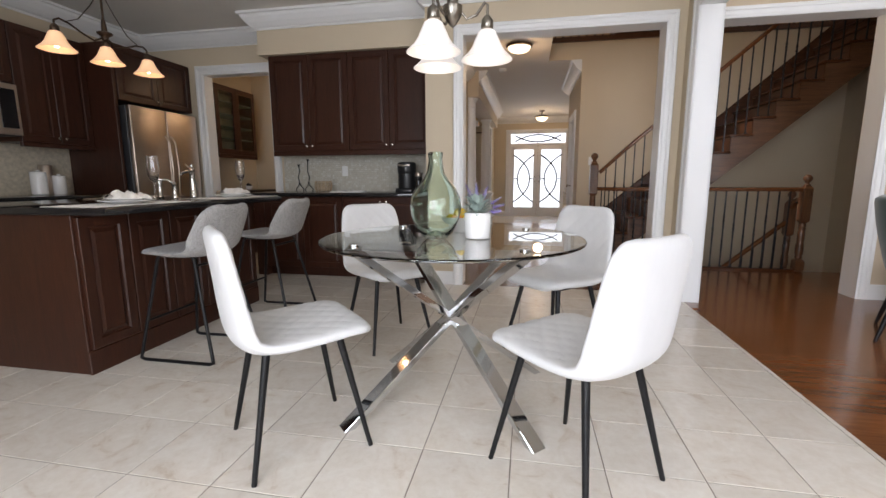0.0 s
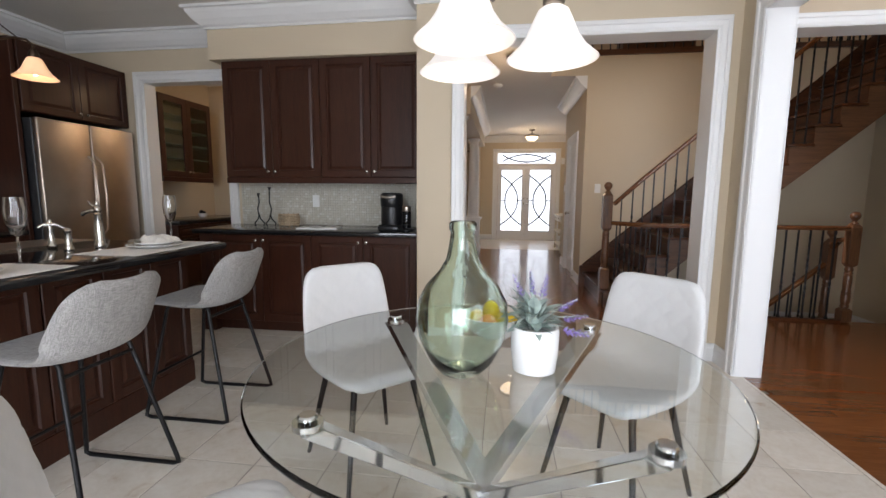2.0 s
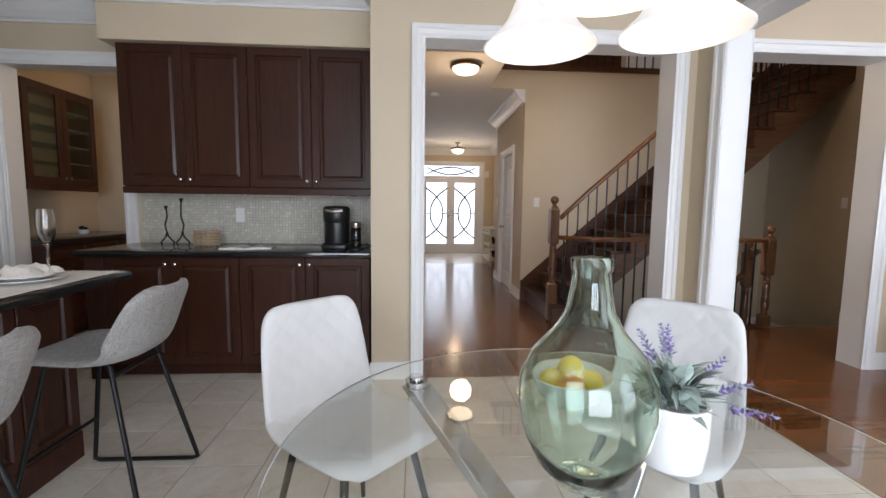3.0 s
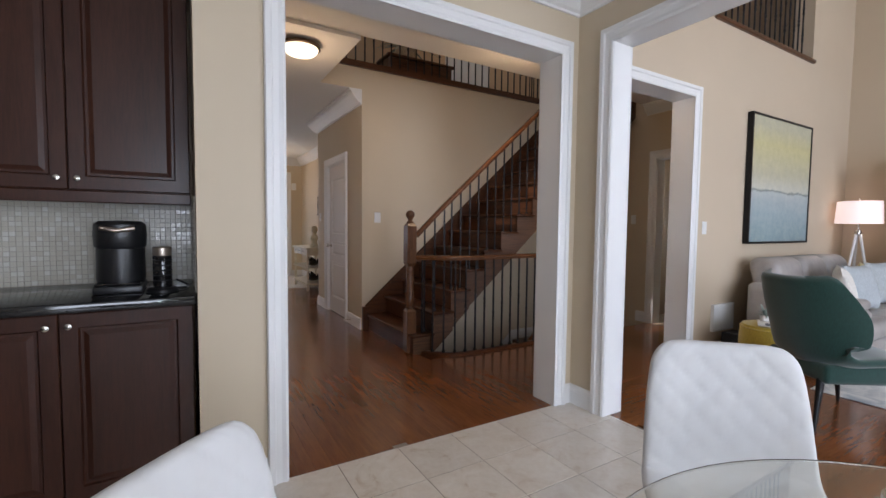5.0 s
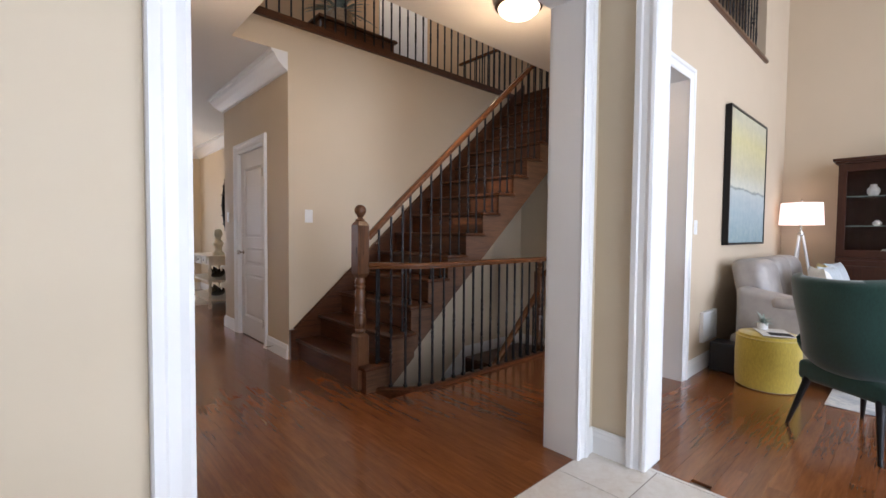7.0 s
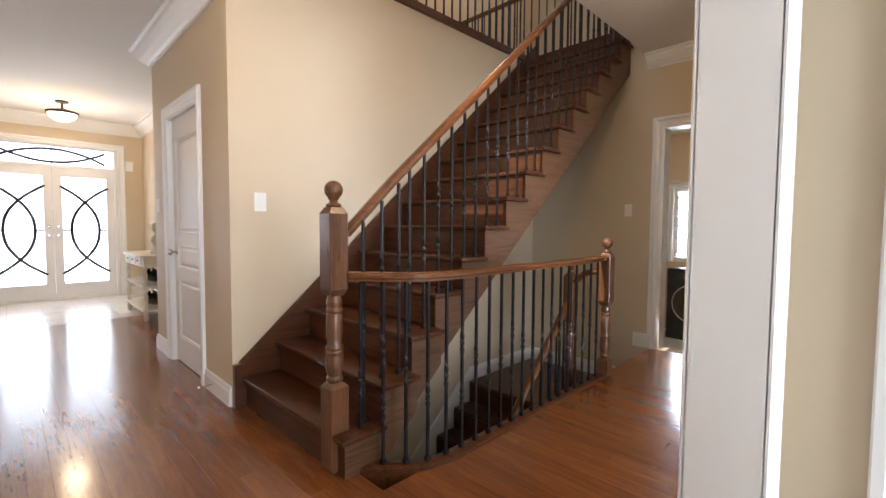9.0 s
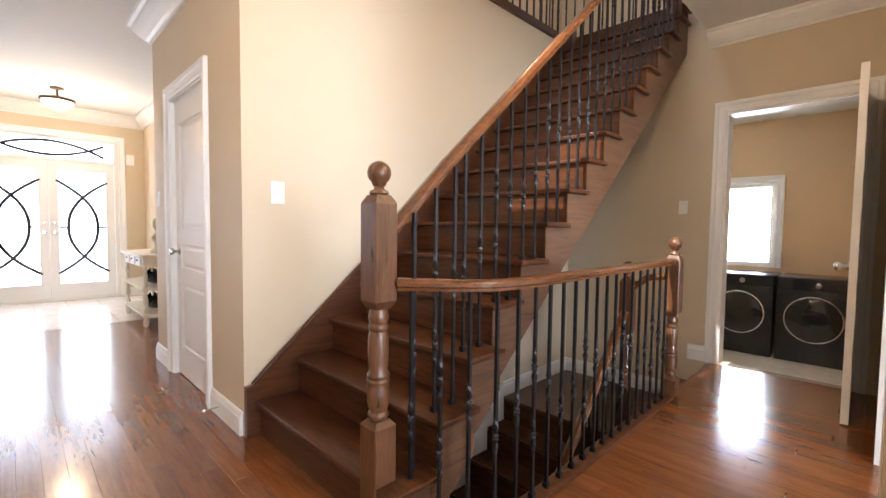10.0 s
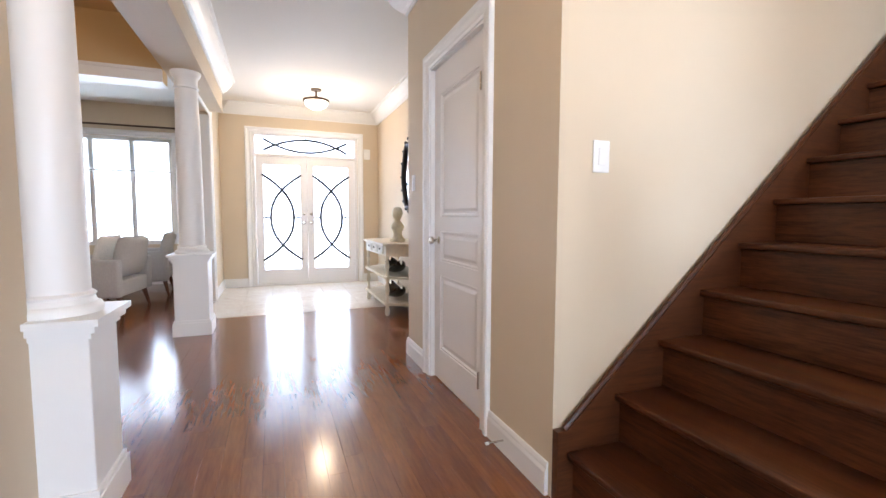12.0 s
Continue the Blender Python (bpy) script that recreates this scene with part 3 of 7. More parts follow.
def run(name, x0, y0, x1, y1, nx, ny, z, prof, label, scale=1.0, m0=0.0, m1=0.0):
    """Moulding along a wall; m0 and m1 mitre its ends (+1 lengthens it as it comes out)."""
    d = Vector((x1 - x0, y1 - y0)).normalized()
    bm = bmesh.new()
    rings = []
    for x, y, m, sgn in ((x0, y0, m0, -1), (x1, y1, m1, 1)):
        rings.append([bm.verts.new((x + nx * (o * scale + 0.001) + d.x * sgn * m * o * scale, y + ny * (o * scale + 0.001) + d.y * sgn * m * o * scale, z + u * scale)) for o, u in prof])
    n = len(prof)
    for i in range(n):
        bm.faces.new((rings[0][i], rings[0][(i + 1) % n], rings[1][(i + 1) % n], rings[1][i]))
    bm.faces.new(rings[0])
    bm.faces.new(rings[1][::-1])
    bmesh.ops.recalc_face_normals(bm, faces=bm.faces)
    return struct(name, bm, M["trim"], label)


def baseboard(x0, y0, x1, y1, nx, ny, m0=0, m1=0):
    return run("baseboard", x0, y0, x1, y1, nx, ny, 0, BASE, "white baseboard", 1.0, m0, m1)


def crown(x0, y0, x1, y1, nx, ny, m0=0, m1=0, z=None, s=1.0):
    return run("crown_moulding", x0, y0, x1, y1, nx, ny, (CZ - 0.126 * s) if z is None else z, CROWN, "white crown moulding", s, m0, m1)


casing("trim_opening", "y", WY, -1, 0.647, 2.343, OT - 0.012)
casing("trim_opening_hall", "y", WY + WT, 1, 0.647, 2.343, OT - 0.012)
lining("lining_opening", "y", WY - 0.004, WY + WT + 0.004, 0.635, 2.355, OT)
casing("trim_family", "x", 2.50, -1, 1.2, 5.898, OT + 0.008)
casing("trim_family_b", "x", 2.66, 1, 1.2, 5.898, OT + 0.008)
lining("lining_family", "x", 2.496, 2.664, 1.2, 5.91, OT + 0.02)
casing("trim_family_hall", "y", FY, -1, 2.792, 4.018, OT + 0.008)
lining("lining_family_hall", "y", FY - 0.004, FY + FT + 0.004, 2.78, 4.03, OT + 0.02)
casing("trim_pantry", "y", KY, -1, -2.60, -1.72, 2.27)
lining("lining_pantry", "y", KY - 0.004, KY + 0.144, -2.60, -1.72, 2.27)
casing("trim_closet", "x", 1.96, -1, 9.37, 10.14, 1.99)
lining("lining_closet", "x", 1.957, 2.10, 9.37, 10.14, 1.99)
casing("trim_laundry", "x", LX, -1, 6.60, 7.40, 2.05)
lining("lining_laundry", "x", LX - 0.003, LX + 0.143, 6.60, 7.40, 2.05)
casing("trim_front_door", "y", 14.53, -1, 0.72, 2.27, 2.28)
casing("trim_hall_front", "x", 0.30, 1, 12.4, 13.45, 2.27)
struct("jamb_hall_front", box_bm(0.155, 0.305, 13.438, 13.449, 0, 2.27), M["trim"], "white jamb")

crown(-3.42, 0.5, -3.42, KY, 1, 0, 0, -1, None, 1.25)
crown(-3.42, KY, -1.58, KY, 0, -1, -1, 0, None, 1.25)
crown(-1.58, 6.45, 0.29, 6.45, 0, -1, 1, -1, None, 1.25)
crown(-1.58, 6.45, -1.58, KY, -1, 0, 1, -1, None, 1.25)
crown(0.29, 6.45, 0.29, WY, -1, 0, -1, 1, None, 1.25)
crown(0.29, WY, 2.50, WY, 0, -1, 1, -1, None, 1.25)
crown(2.50, WY, 2.50, 0.5, -1, 0, -1, 0, None, 1.25)
crown(1.96, SY, 1.96, 10.64, -1, 0, 0, 1, HC - 0.162, 1.3)
crown(1.96, 10.64, 2.60, 10.64, 0, 1, 1, -1, HC - 0.162, 1.3)
crown(2.60, 10.64, 2.60, 14.53, -1, 0, -1, -1, HC - 0.162, 1.3)
crown(0.30, 14.53, 2.60, 14.53, 0, -1, -1, -1, HC - 0.162, 1.3)
crown(0.28, KY + 0.14, 0.28, 9.14, 1, 0, 0, 0, HC - 0.162, 1.3)
crown(0.455, 9.14, 0.455, 13.45, 1, 0, 0, 0, HC - 0.162, 1.3)
crown(LX, 6.41, LX, 7.55, -1, 0, 0, 0)
crown(-3.0, 7.01, -3.0, 8.4, 1, 0, 0, -1)
crown(-3.0, 8.4, 0.1, 8.4, 0, -1, -1, 0)
baseboard(0.29, WY, 0.555, WY, 0, -1, 1, 0)
baseboard(2.435, WY, 2.50, WY, 0, -1, 0, -1)
baseboard(2.50, 5.99, 2.50, WY, -1, 0, 0, -1)
baseboard(1.96, 8.80, 1.96, 9.28, -1, 0, 0, 0)
baseboard(1.96, 10.23, 1.96, 10.64, -1, 0, 0, 1)
baseboard(1.96, 10.64, 2.60, 10.64, 0, 1, 1, -1)
baseboard(2.60, 10.64, 2.60, 14.53, -1, 0, -1, -1)
baseboard(2.36, 14.53, 2.60, 14.53, 0, -1, 0, -1)
baseboard(0.30, 14.53, 0.63, 14.53, 0, -1, -1, 0)
baseboard(0.30, 13.55, 0.30, 14.53, 1, 0, 0, -1)
baseboard(4.11, FY, FX, FY, 0, -1, 0, -1)
baseboard(FX, 0, FX, FY, -1, 0, 0, -1)
baseboard(LX, 7.49, LX, 7.62, -1, 0, 0, 0)
baseboard(0.28, KY + 0.14, 0.28, 9.19, 1, 0, 0, 0)
baseboard(-4.0, 15.30, 0.16, 15.30, 0, -1, 0, 0)
run("baseboard", LX, 7.66, LX, SY, -1, 0, -0.38, BASE, "white baseboard", 1.0, 0, -1)
run("baseboard", 4.15, SY, LX, SY, 0, -1, -0.38, BASE, "white baseboard", 1.0, 0, -1)


# ---- generic thing builders ----
def shell(profile, thick, n=36, m=26, quilt=0.0, cell=0.075, curl=0.0, round_end=0.06, power=8):
    """A padded seat-and-back shell. profile: (forward, up, half width, curl) points."""
    pts = [Vector((p[0], 0, p[1])) for p in profile]
    cum = [0.0]
    for a, b in zip(pts, pts[1:]):
        cum.append(cum[-1] + (b - a).length)
    L = cum[-1]

    def at(s):
        i = max(j for j in range(len(cum)) if cum[j] <= s + 1e-9)
        i = min(i, len(pts) - 2)
        k = (s - cum[i]) / (cum[i + 1] - cum[i])
        p0, p1, p2, p3 = (profile[max(i - 1, 0)], profile[i], profile[i + 1], profile[min(i + 2, len(pts) - 1)])
        out = []
        for c in range(4):
            a, b, cc, d = p0[c], p1[c], p2[c], p3[c]
            out.append(0.5 * (2 * b + (cc - a) * k + (2 * a - 5 * b + 4 * cc - d) * k * k + (3 * b - a - 3 * cc + d) * k ** 3))
        return out
    S = []
    for i in range(n + 1):
        t = i / n
        S.append(L * (t - 0.02 * math.sin(2 * math.pi * t)))
    bm = bmesh.new()
    mid, nor, flat = [], [], []
    for s in S:
        f, z, hw, cu = at(s)
        f2, z2, _, _ = at(min(s + 0.004, L))
        f1, z1, _, _ = at(max(s - 0.004, 0))
        d = Vector((f2 - f1, 0, z2 - z1)).normalized()
        nn = Vector((d.z, 0, -d.x))
        if nn.dot(Vector((0.6, 0, 0.8))) < 0:
            nn = -nn
        e = min(s, L - s)
        w = hw
        if e < round_end:
            q = 1 - e / round_end
            w = hw - round_end * (1 - math.sqrt(max(0.0, 1 - q * q)))
        row, rn, rf = [], [], []
        for j in range(m + 1):
            u = -math.cos(math.pi * j / m) * 0.35 + (2 * j / m - 1) * 0.65
            y = u * w
            row.append(Vector((f, y, z)) + nn * (cu * abs(u) ** 2.6))
            rn.append(nn)
            rf.append((s, y, u))
        mid.append(row), nor.append(rn), flat.append(rf)
    top, bot = {}, {}
    for i in range(n + 1):
        for j in range(m + 1):
            s, y, u = flat[i][j]
            e = min(s, L - s)
            es = 1 - min(1, e / 0.05)
            prof = math.sqrt(max(0.0, 1 - abs(u) ** power)) * math.sqrt(max(0.0, 1 - es * es))
            border = i in (0, n) or j in (0, m)
            if border:
                v = bm.verts.new(mid[i][j])
                top[i, j] = bot[i, j] = v
                continue
            dq = 0.0
            if quilt:
                a, b = (s + y) / cell, (s - y) / cell
                g = min(abs(math.sin(math.pi * a)), abs(math.sin(math.pi * b)))
                dq = quilt * (min(1.0, g * 2.2) ** 0.6 - 1)
            top[i, j] = bm.verts.new(mid[i][j] + nor[i][j] * (thick / 2 * prof + dq * prof))
            bot[i, j] = bm.verts.new(mid[i][j] - nor[i][j] * thick / 2 * prof)
    for i in range(n):
        for j in range(m):
            bm.faces.new((top[i, j], top[i + 1, j], top[i + 1, j + 1], top[i, j + 1]))
            bm.faces.new((bot[i, j], bot[i, j + 1], bot[i + 1, j + 1], bot[i + 1, j]))
    bmesh.ops.recalc_face_normals(bm, faces=bm.faces)
    return bm


def cone_leg(x0, y0, z0, x1, y1, z1, r0, r1, n=10):
    return tube([(x0, y0, z0), (x1, y1, z1)], n=n, radii=[r0, r1])


def panel_bm(w, h, t=0.02, border=0.055, raised=0.006, groove=0.007):
    """A door or drawer front with a raised centre, its face towards -y, from (0, 0) to (w, h)."""
    steps = [(0, 0), (0.003, -0.003), (border, -0.003), (border + 0.006, groove), (border + 0.016, groove), (border + 0.034, -raised * 0.1), (None, None)]
    bm = bmesh.new()
    rings = []
    for ins, d in [(0, t)] + steps[:-1]:
        rings.append([bm.verts.new((x, d, z)) for x, z in ((ins, ins), (w - ins, ins), (w - ins, h - ins), (ins, h - ins))])
    for a, b in zip(rings, rings[1:]):
        for i in range(4):
            bm.faces.new((a[i], a[(i + 1) % 4], b[(i + 1) % 4], b[i]))
    bm.faces.new(rings[0][::-1])
    bm.faces.new(rings[-1])
    bmesh.ops.recalc_face_normals(bm, faces=bm.faces)
    return bm


def knob_bm():
    bm = lathe([(0.005, 0), (0.005, 0.012), (0.009, 0.016), (0.013, 0.022), (0.012, 0.028), (0.006, 0.031), (0, 0.0315)], 12)
    bmesh.ops.rotate(bm, verts=bm.verts, cent=(0, 0, 0), matrix=Matrix.Rotation(radians(90), 3, "X"))
    return bm


def door_front(parent, name, w, h, x, y, z, material, knob=None, knob_z=0.05, **kw):
    d = part(name, panel_bm(w, h, **kw), material, parent)
    d.location = (x, y, z)
    if knob is not None:
        k = part("knob", knob_bm(), M["nickel"], d, "brushed nickel knob", smooth=40)
        k.location = (knob, -0.003, knob_z)
    return d


def cabinet(name, m, w, depth, h, label, doors=2, knob_low=True, toe=0.0, drawer=0.0, glass=False, group="kitchen cabinets", valance=0.0, side_gap=0.0):
    """A cabinet unit; local x along its front, front at y=0 facing -y, body behind it."""
    t = thing(name, m, label, "cabinet", group)
    part("body", box_bm(0, w, 0.021, depth, toe, h, 0.002), M["cab"], t)
    if toe:
        part("toe_kick", box_bm(0.0, w, 0.08, 0.10, 0, toe), M["cab"], t)
    if valance:
        part("light_rail", box_bm(-0.002, w + 0.002, -0.004, 0.03, -valance, 0, 0.004), M["cab"], t)
    zt = h - 0.004
    z0 = toe + 0.004
    dw = w / doors
    for i in range(doors):
        kn = dw - 0.035 if i % 2 == 0 else 0.033
        dh = zt - z0 - drawer
        door_front(t, "door", dw - 0.004, dh, i * dw + 0.002, 0, z0, M["cab"], kn if i % 2 == 0 else kn - 0.002, 0.045 if knob_low else dh - 0.045)
        if drawer:
            door_front(t, "drawer", dw - 0.004, drawer - 0.004, i * dw + 0.002, 0, zt - drawer + 0.004, M["cab"], dw / 2, (drawer - 0.004) / 2, border=0.03)
    return t


# ---- floors: bases ----
struct("floor_base_hall", boxes_bm((0.15, LX + 0.139, 6.225, 7.449, -0.3, -0.016), (0.15, 2.08, 7.449, SY, -0.3, -0.016), (-4.0, 4.0, SY + 0.14, 15.29, -0.3, -0.016)), M["grout"], "dark underlay of the oak floor")
struct("floor_base_family", box_bm(BX, FX, 0, 6.2249, -0.3, -0.016), M["grout"], "dark underlay of the oak floor")
struct("floor_base_laundry", box_bm(LX + 0.141, 7.95, FY + FT, SY, -0.5, -0.37), M["tile"], "beige laundry floor")
struct("floor_base_kitchen", box_bm(-3.42, BX - 0.001, 0.5, KY, -0.3, -0.002), M["grout"], "grouted base of the tile floor")
struct("floor_pantry", box_bm(-3.0, 0.15, KY + 0.001, 8.4, -0.3, 0.0), M["tile"], "beige tile floor of the pantry")
struct("well_kerb", boxes_bm((2.5, 4.15, 7.40, 7.47, -0.015, 0.02)), M["stair"], "dark oak edge round the stair well")

# ---- windows behind the camera and outside ----
def window(name, axis, c, a0, a1, z0, z1, panes=3, depth=0.14, label="white framed window"):
    fr = []
    def q(p0, p1, r0, r1):
        fr.append((p0, p1, c + 0.04, c + 0.09, r0, r1) if axis == "y" else (c + 0.04, c + 0.09, p0, p1, r0, r1))
    q(a0, a1, z0, z0 + 0.06), q(a0, a1, z1 - 0.06, z1)
    for i in range(panes + 1):
        p = a0 + (a1 - a0 - 0.06) * i / panes
        q(p, p + 0.06, z0 + 0.06, z1 - 0.06)
    t = struct(name, boxes_bm(*fr), M["trim"], label)
    for i in range(panes):
        p = a0 + (a1 - a0 - 0.06) * i / panes + 0.06
        p2 = a0 + (a1 - a0 - 0.06) * (i + 1) / panes
        b = (p, p2, c + 0.06, c + 0.066, z0 + 0.06, z1 - 0.06) if axis == "y" else (c + 0.06, c + 0.066, p, p2, z0 + 0.06, z1 - 0.06)
        g = part("pane", box_bm(*b), M["window_glass"], t)
        g.visible_shadow = False
    return t


window("window_patio", "y", 0.36, -0.3, 1.9, 0.0, 2.4, 2)
window("window_family", "y", -0.14, 3.1, 6.9, 0.4, 4.4, 3)
window("window_living", "y", 15.30, -2.53, -0.43, 0.62, 2.24, 4)
window("window_laundry", "x", 7.95, 7.43, 8.12, 0.64, 1.72, 1)
casing("trim_laundry_window", "x", 7.95, -1, 7.43, 8.12, 1.72, 0.08, 0.64)
casing("trim_living_window", "y", 15.30, -1, -2.53, -0.43, 2.24, 0.09, 0.62)
struct("ground", box_bm(-60, 60, -60, 60, -3.2, -3.1), M["grass"], "green lawn outside the house")

# ---- kitchen: cabinets ----
CAB = "dark cherry stained kitchen cabinet with raised panel doors"
for i in range(2):
    cabinet("wall_cabinet", pose(-1.5 + i * 0.888, 6.5, 1.33), 0.886, 0.368, 0.99, "dark cherry stained wall cabinet above the mosaic backsplash", 2, True, valance=0.05)
    cabinet("base_cabinet", pose(-1.5 + i * 0.888, 6.25, 0), 0.886, 0.61, 0.85, "dark cherry stained base cabinet under a black counter", 2, False, toe=0.10)
side = thing("base_cabinet", pose(-1.62, 6.25, 0), "narrow dark cherry end panel of the base cabinets", "cabinet")
part("body", box_bm(0, 0.115, 0, 0.61, 0, 0.85, 0.003), M["cab"], side)
top = thing("countertop", pose(0, 0, 0), "polished black granite counter on the base cabinets", "countertop")
part("slab", box_bm(-1.66, 0.286, 6.21, KY - 0.002, 0.852, 0.89, 0.008, 2), M["granite"], top, smooth=30)

# island
isl = thing("island", pose(-0.98, 3.84, 0, 0, 0, 90), "dark cherry stained kitchen island with raised panels", "kitchen island")
part("body", box_bm(0.0, 1.46, 0.02, 0.98, 0.0, 0.85, 0.003), M["cab"], isl)
part("base_rail", box_bm(-0.008, 1.468, 0.004, 0.019, 0, 0.13, 0.004), M["cab"], isl)
for i in range(5):
    door_front(isl, "panel", 0.28, 0.70, 0.015 + i * 0.288, -0.001, 0.135, M["cab"], border=0.05)
itop = thing("countertop", pose(0, 0, 0), "polished black granite top of the kitchen island", "countertop")
part("slab", box_bm(-1.98, -0.73, 3.79, 5.33, 0.852, 0.89, 0.010, 2), M["granite"], itop, smooth=30)

# left wall
panel = thing("tall_cabinet", pose(-2.78, 5.83, 0, 0, 0, 90), "tall dark cherry stained panel beside the fridge", "cabinet")
part("body", box_bm(0.0, 0.035, 0, 0.63, 0, 2.36, 0.002), M["cab"], panel)
cabinet("wall_cabinet", pose(-2.78, 5.88, 1.82, 0, 0, 90), 0.98, 0.63, 0.54, "dark cherry stained cabinet above the fridge", 2, True)
cabinet("wall_cabinet", pose(-3.07, 5.17, 1.36, 0, 0, 90), 0.655, 0.345, 0.99, "dark cherry stained wall cabinet beside the microwave", 2, True, valance=0.04)
cabinet("wall_cabinet", pose(-3.07, 4.41, 1.84, 0, 0, 90), 0.755, 0.345, 0.51, "dark cherry stained cabinet above the microwave", 2, True)
cabinet("wall_cabinet", pose(-3.07, 3.5, 1.36, 0, 0, 90), 0.905, 0.345, 0.99, "dark cherry stained wall cabinet beside the microwave", 2, True, valance=0.04)
for i in range(3):
    cabinet("base_cabinet", pose(-2.81, 3.5 + i * 0.775, 0, 0, 0, 90), 0.773, 0.6, 0.85, "dark cherry stained base cabinet under a black counter", 2, False, toe=0.1)
ltop = thing("countertop", pose(0, 0, 0), "polished black granite counter along the wall", "countertop")
part("slab", box_bm(-3.415, -2.77, 3.45, 5.825, 0.852, 0.89, 0.008, 2), M["granite"], ltop, smooth=30)
struct("backsplash_left", box_bm(-3.418, -3.41, 3.45, 5.825, 0.892, 1.355), M["stone_tile"], "cream stone backsplash")

fr = thing("refrigerator", pose(-2.68, 5.89, 0, 0, 0, 90), "stainless steel french door refrigerator between cherry cabinets", "refrigerator")
part("body", box_bm(0, 0.90, 0.05, 0.7, 0.02, 1.77, 0.006), M["dark_plastic"], fr)
for i in range(2):
    d = part("door", box_bm(i * 0.452 + 0.002, i * 0.452 + 0.446, 0, 0.048, 0.62, 1.775, 0.012, 3), M["steel"], fr, smooth=35)
    x = 0.41 if i == 0 else 0.49
    part("handle", tube([(x, -0.005, 0.80), (x, -0.055, 0.86), (x, -0.07, 1.15), (x, -0.055, 1.44), (x, -0.005, 1.50)], 0.011, 10), M["steel"], d, "curved steel handle", smooth=60)
d = part("freezer_drawer", box_bm(0.002, 0.898, 0, 0.048, 0.05, 0.612, 0.012, 3), M["steel"], fr, smooth=35)
part("handle", tube([(0.1, -0.005, 0.54), (0.13, -0.05, 0.55), (0.77, -0.05, 0.55), (0.80, -0.005, 0.54)], 0.011, 10), M["steel"], d, smooth=60)

mw = thing("microwave", pose(-3.03, 4.415, 1.40, 0, 0, 90), "stainless steel microwave with black window under a cabinet", "microwave")
part("body", box_bm(0, 0.75, 0.02, 0.38, 0, 0.43, 0.005), M["dark_plastic"], mw)
part("door", box_bm(0.005, 0.56, 0, 0.019, 0.005, 0.425, 0.004), M["steel"], mw)
part("window", box_bm(0.07, 0.47, -0.004, -0.001, 0.09, 0.35, 0.001), M["black_gloss"], mw)
part("control_panel", box_bm(0.565, 0.745, 0, 0.019, 0.005, 0.425, 0.004), M["steel"], mw)
part("keypad", box_bm(0.60, 0.72, -0.004, -0.001, 0.06, 0.38, 0.001), M["black_gloss"], mw)
part("handle", tube([(0.535, -0.004, 0.06), (0.535, -0.03, 0.08), (0.535, -0.03, 0.35), (0.535, -0.004, 0.37)], 0.008, 8), M["steel"], mw, smooth=60)

# pantry
pc = thing("glass_cabinet", pose(-2.60, 7.05, 1.36, 0, 0, 90), "dark cherry wall cabinet with glass doors in the pantry", "cabinet")
part("body", boxes_bm((0, 0.8, 0.37, 0.38, 0, 0.86), (0, 0.018, 0.02, 0.37, 0, 0.86), (0.782, 0.8, 0.02, 0.37, 0, 0.86), (0.018, 0.782, 0.02, 0.37, 0, 0.018), (0.018, 0.782, 0.02, 0.37, 0.842, 0.86)), M["cab"], pc)
part("light_rail", box_bm(0, 0.8, 0.0, 0.03, -0.05, -0.001, 0.003), M["cab"], pc)
part("lining", box_bm(0.019, 0.781, 0.362, 0.369, 0.019, 0.841), M["cream"], pc, "pale cabinet lining")
for k in range(4):
    part("shelf", box_bm(0.019, 0.781, 0.03, 0.36, 0.20 + k * 0.155, 0.21 + k * 0.155), M["shelf_glass"], pc, "glass shelf")
for i in range(2):
    x = i * 0.40
    d = part("door", boxes_bm((x + 0.002, x + 0.062, 0, 0.019, 0.002, 0.858), (x + 0.338, x + 0.398, 0, 0.019, 0.002, 0.858), (x + 0.062, x + 0.338, 0, 0.019, 0.002, 0.066), (x + 0.062, x + 0.338, 0, 0.019, 0.794, 0.858)), M["cab"], pc)
    part("pane", box_bm(x + 0.062, x + 0.338, 0.008, 0.012, 0.066, 0.794), M["ribbed_glass"], d, "textured glass pane")
    k = part("knob", knob_bm(), M["nickel"], d, smooth=40)
    k.location = (x + (0.37 if i == 0 else 0.03), 0, 0.06)
cabinet("pantry_cabinet", pose(-2.45, 7.02, 0, 0, 0, 90), 1.30, 0.55, 0.85, "dark cherry stained pantry base cabinet with drawers", 3, False, toe=0.1, drawer=0.16)
ptop = thing("countertop", pose(0, 0, 0), "polished black granite counter in the pantry", "countertop")
part("slab", box_bm(-2.999, -2.42, 7.015, 8.35, 0.852, 0.89, 0.008, 2), M["granite"], ptop, smooth=30)
sw = thing("sugar_bowl", pose(-2.7, 7.75, 0.891), "small white bowl with dark fruit on the pantry counter", "bowl")
part("bowl", lathe([(0.02, 0), (0.04, 0.01), (0.055, 0.05), (0.05, 0.05), (0.035, 0.014), (0, 0.012)], 20), M["ceramic"], sw, smooth=40)
for k in range(4):
    part("fruit", lathe([(0, 0), (0.018, 0.008), (0.022, 0.022), (0.014, 0.038), (0, 0.042)], 10), M["black"], sw, smooth=50).location = (0.02 * math.cos(k * 1.6), 0.02 * math.sin(k * 1.6), 0.03 + 0.006 * k)

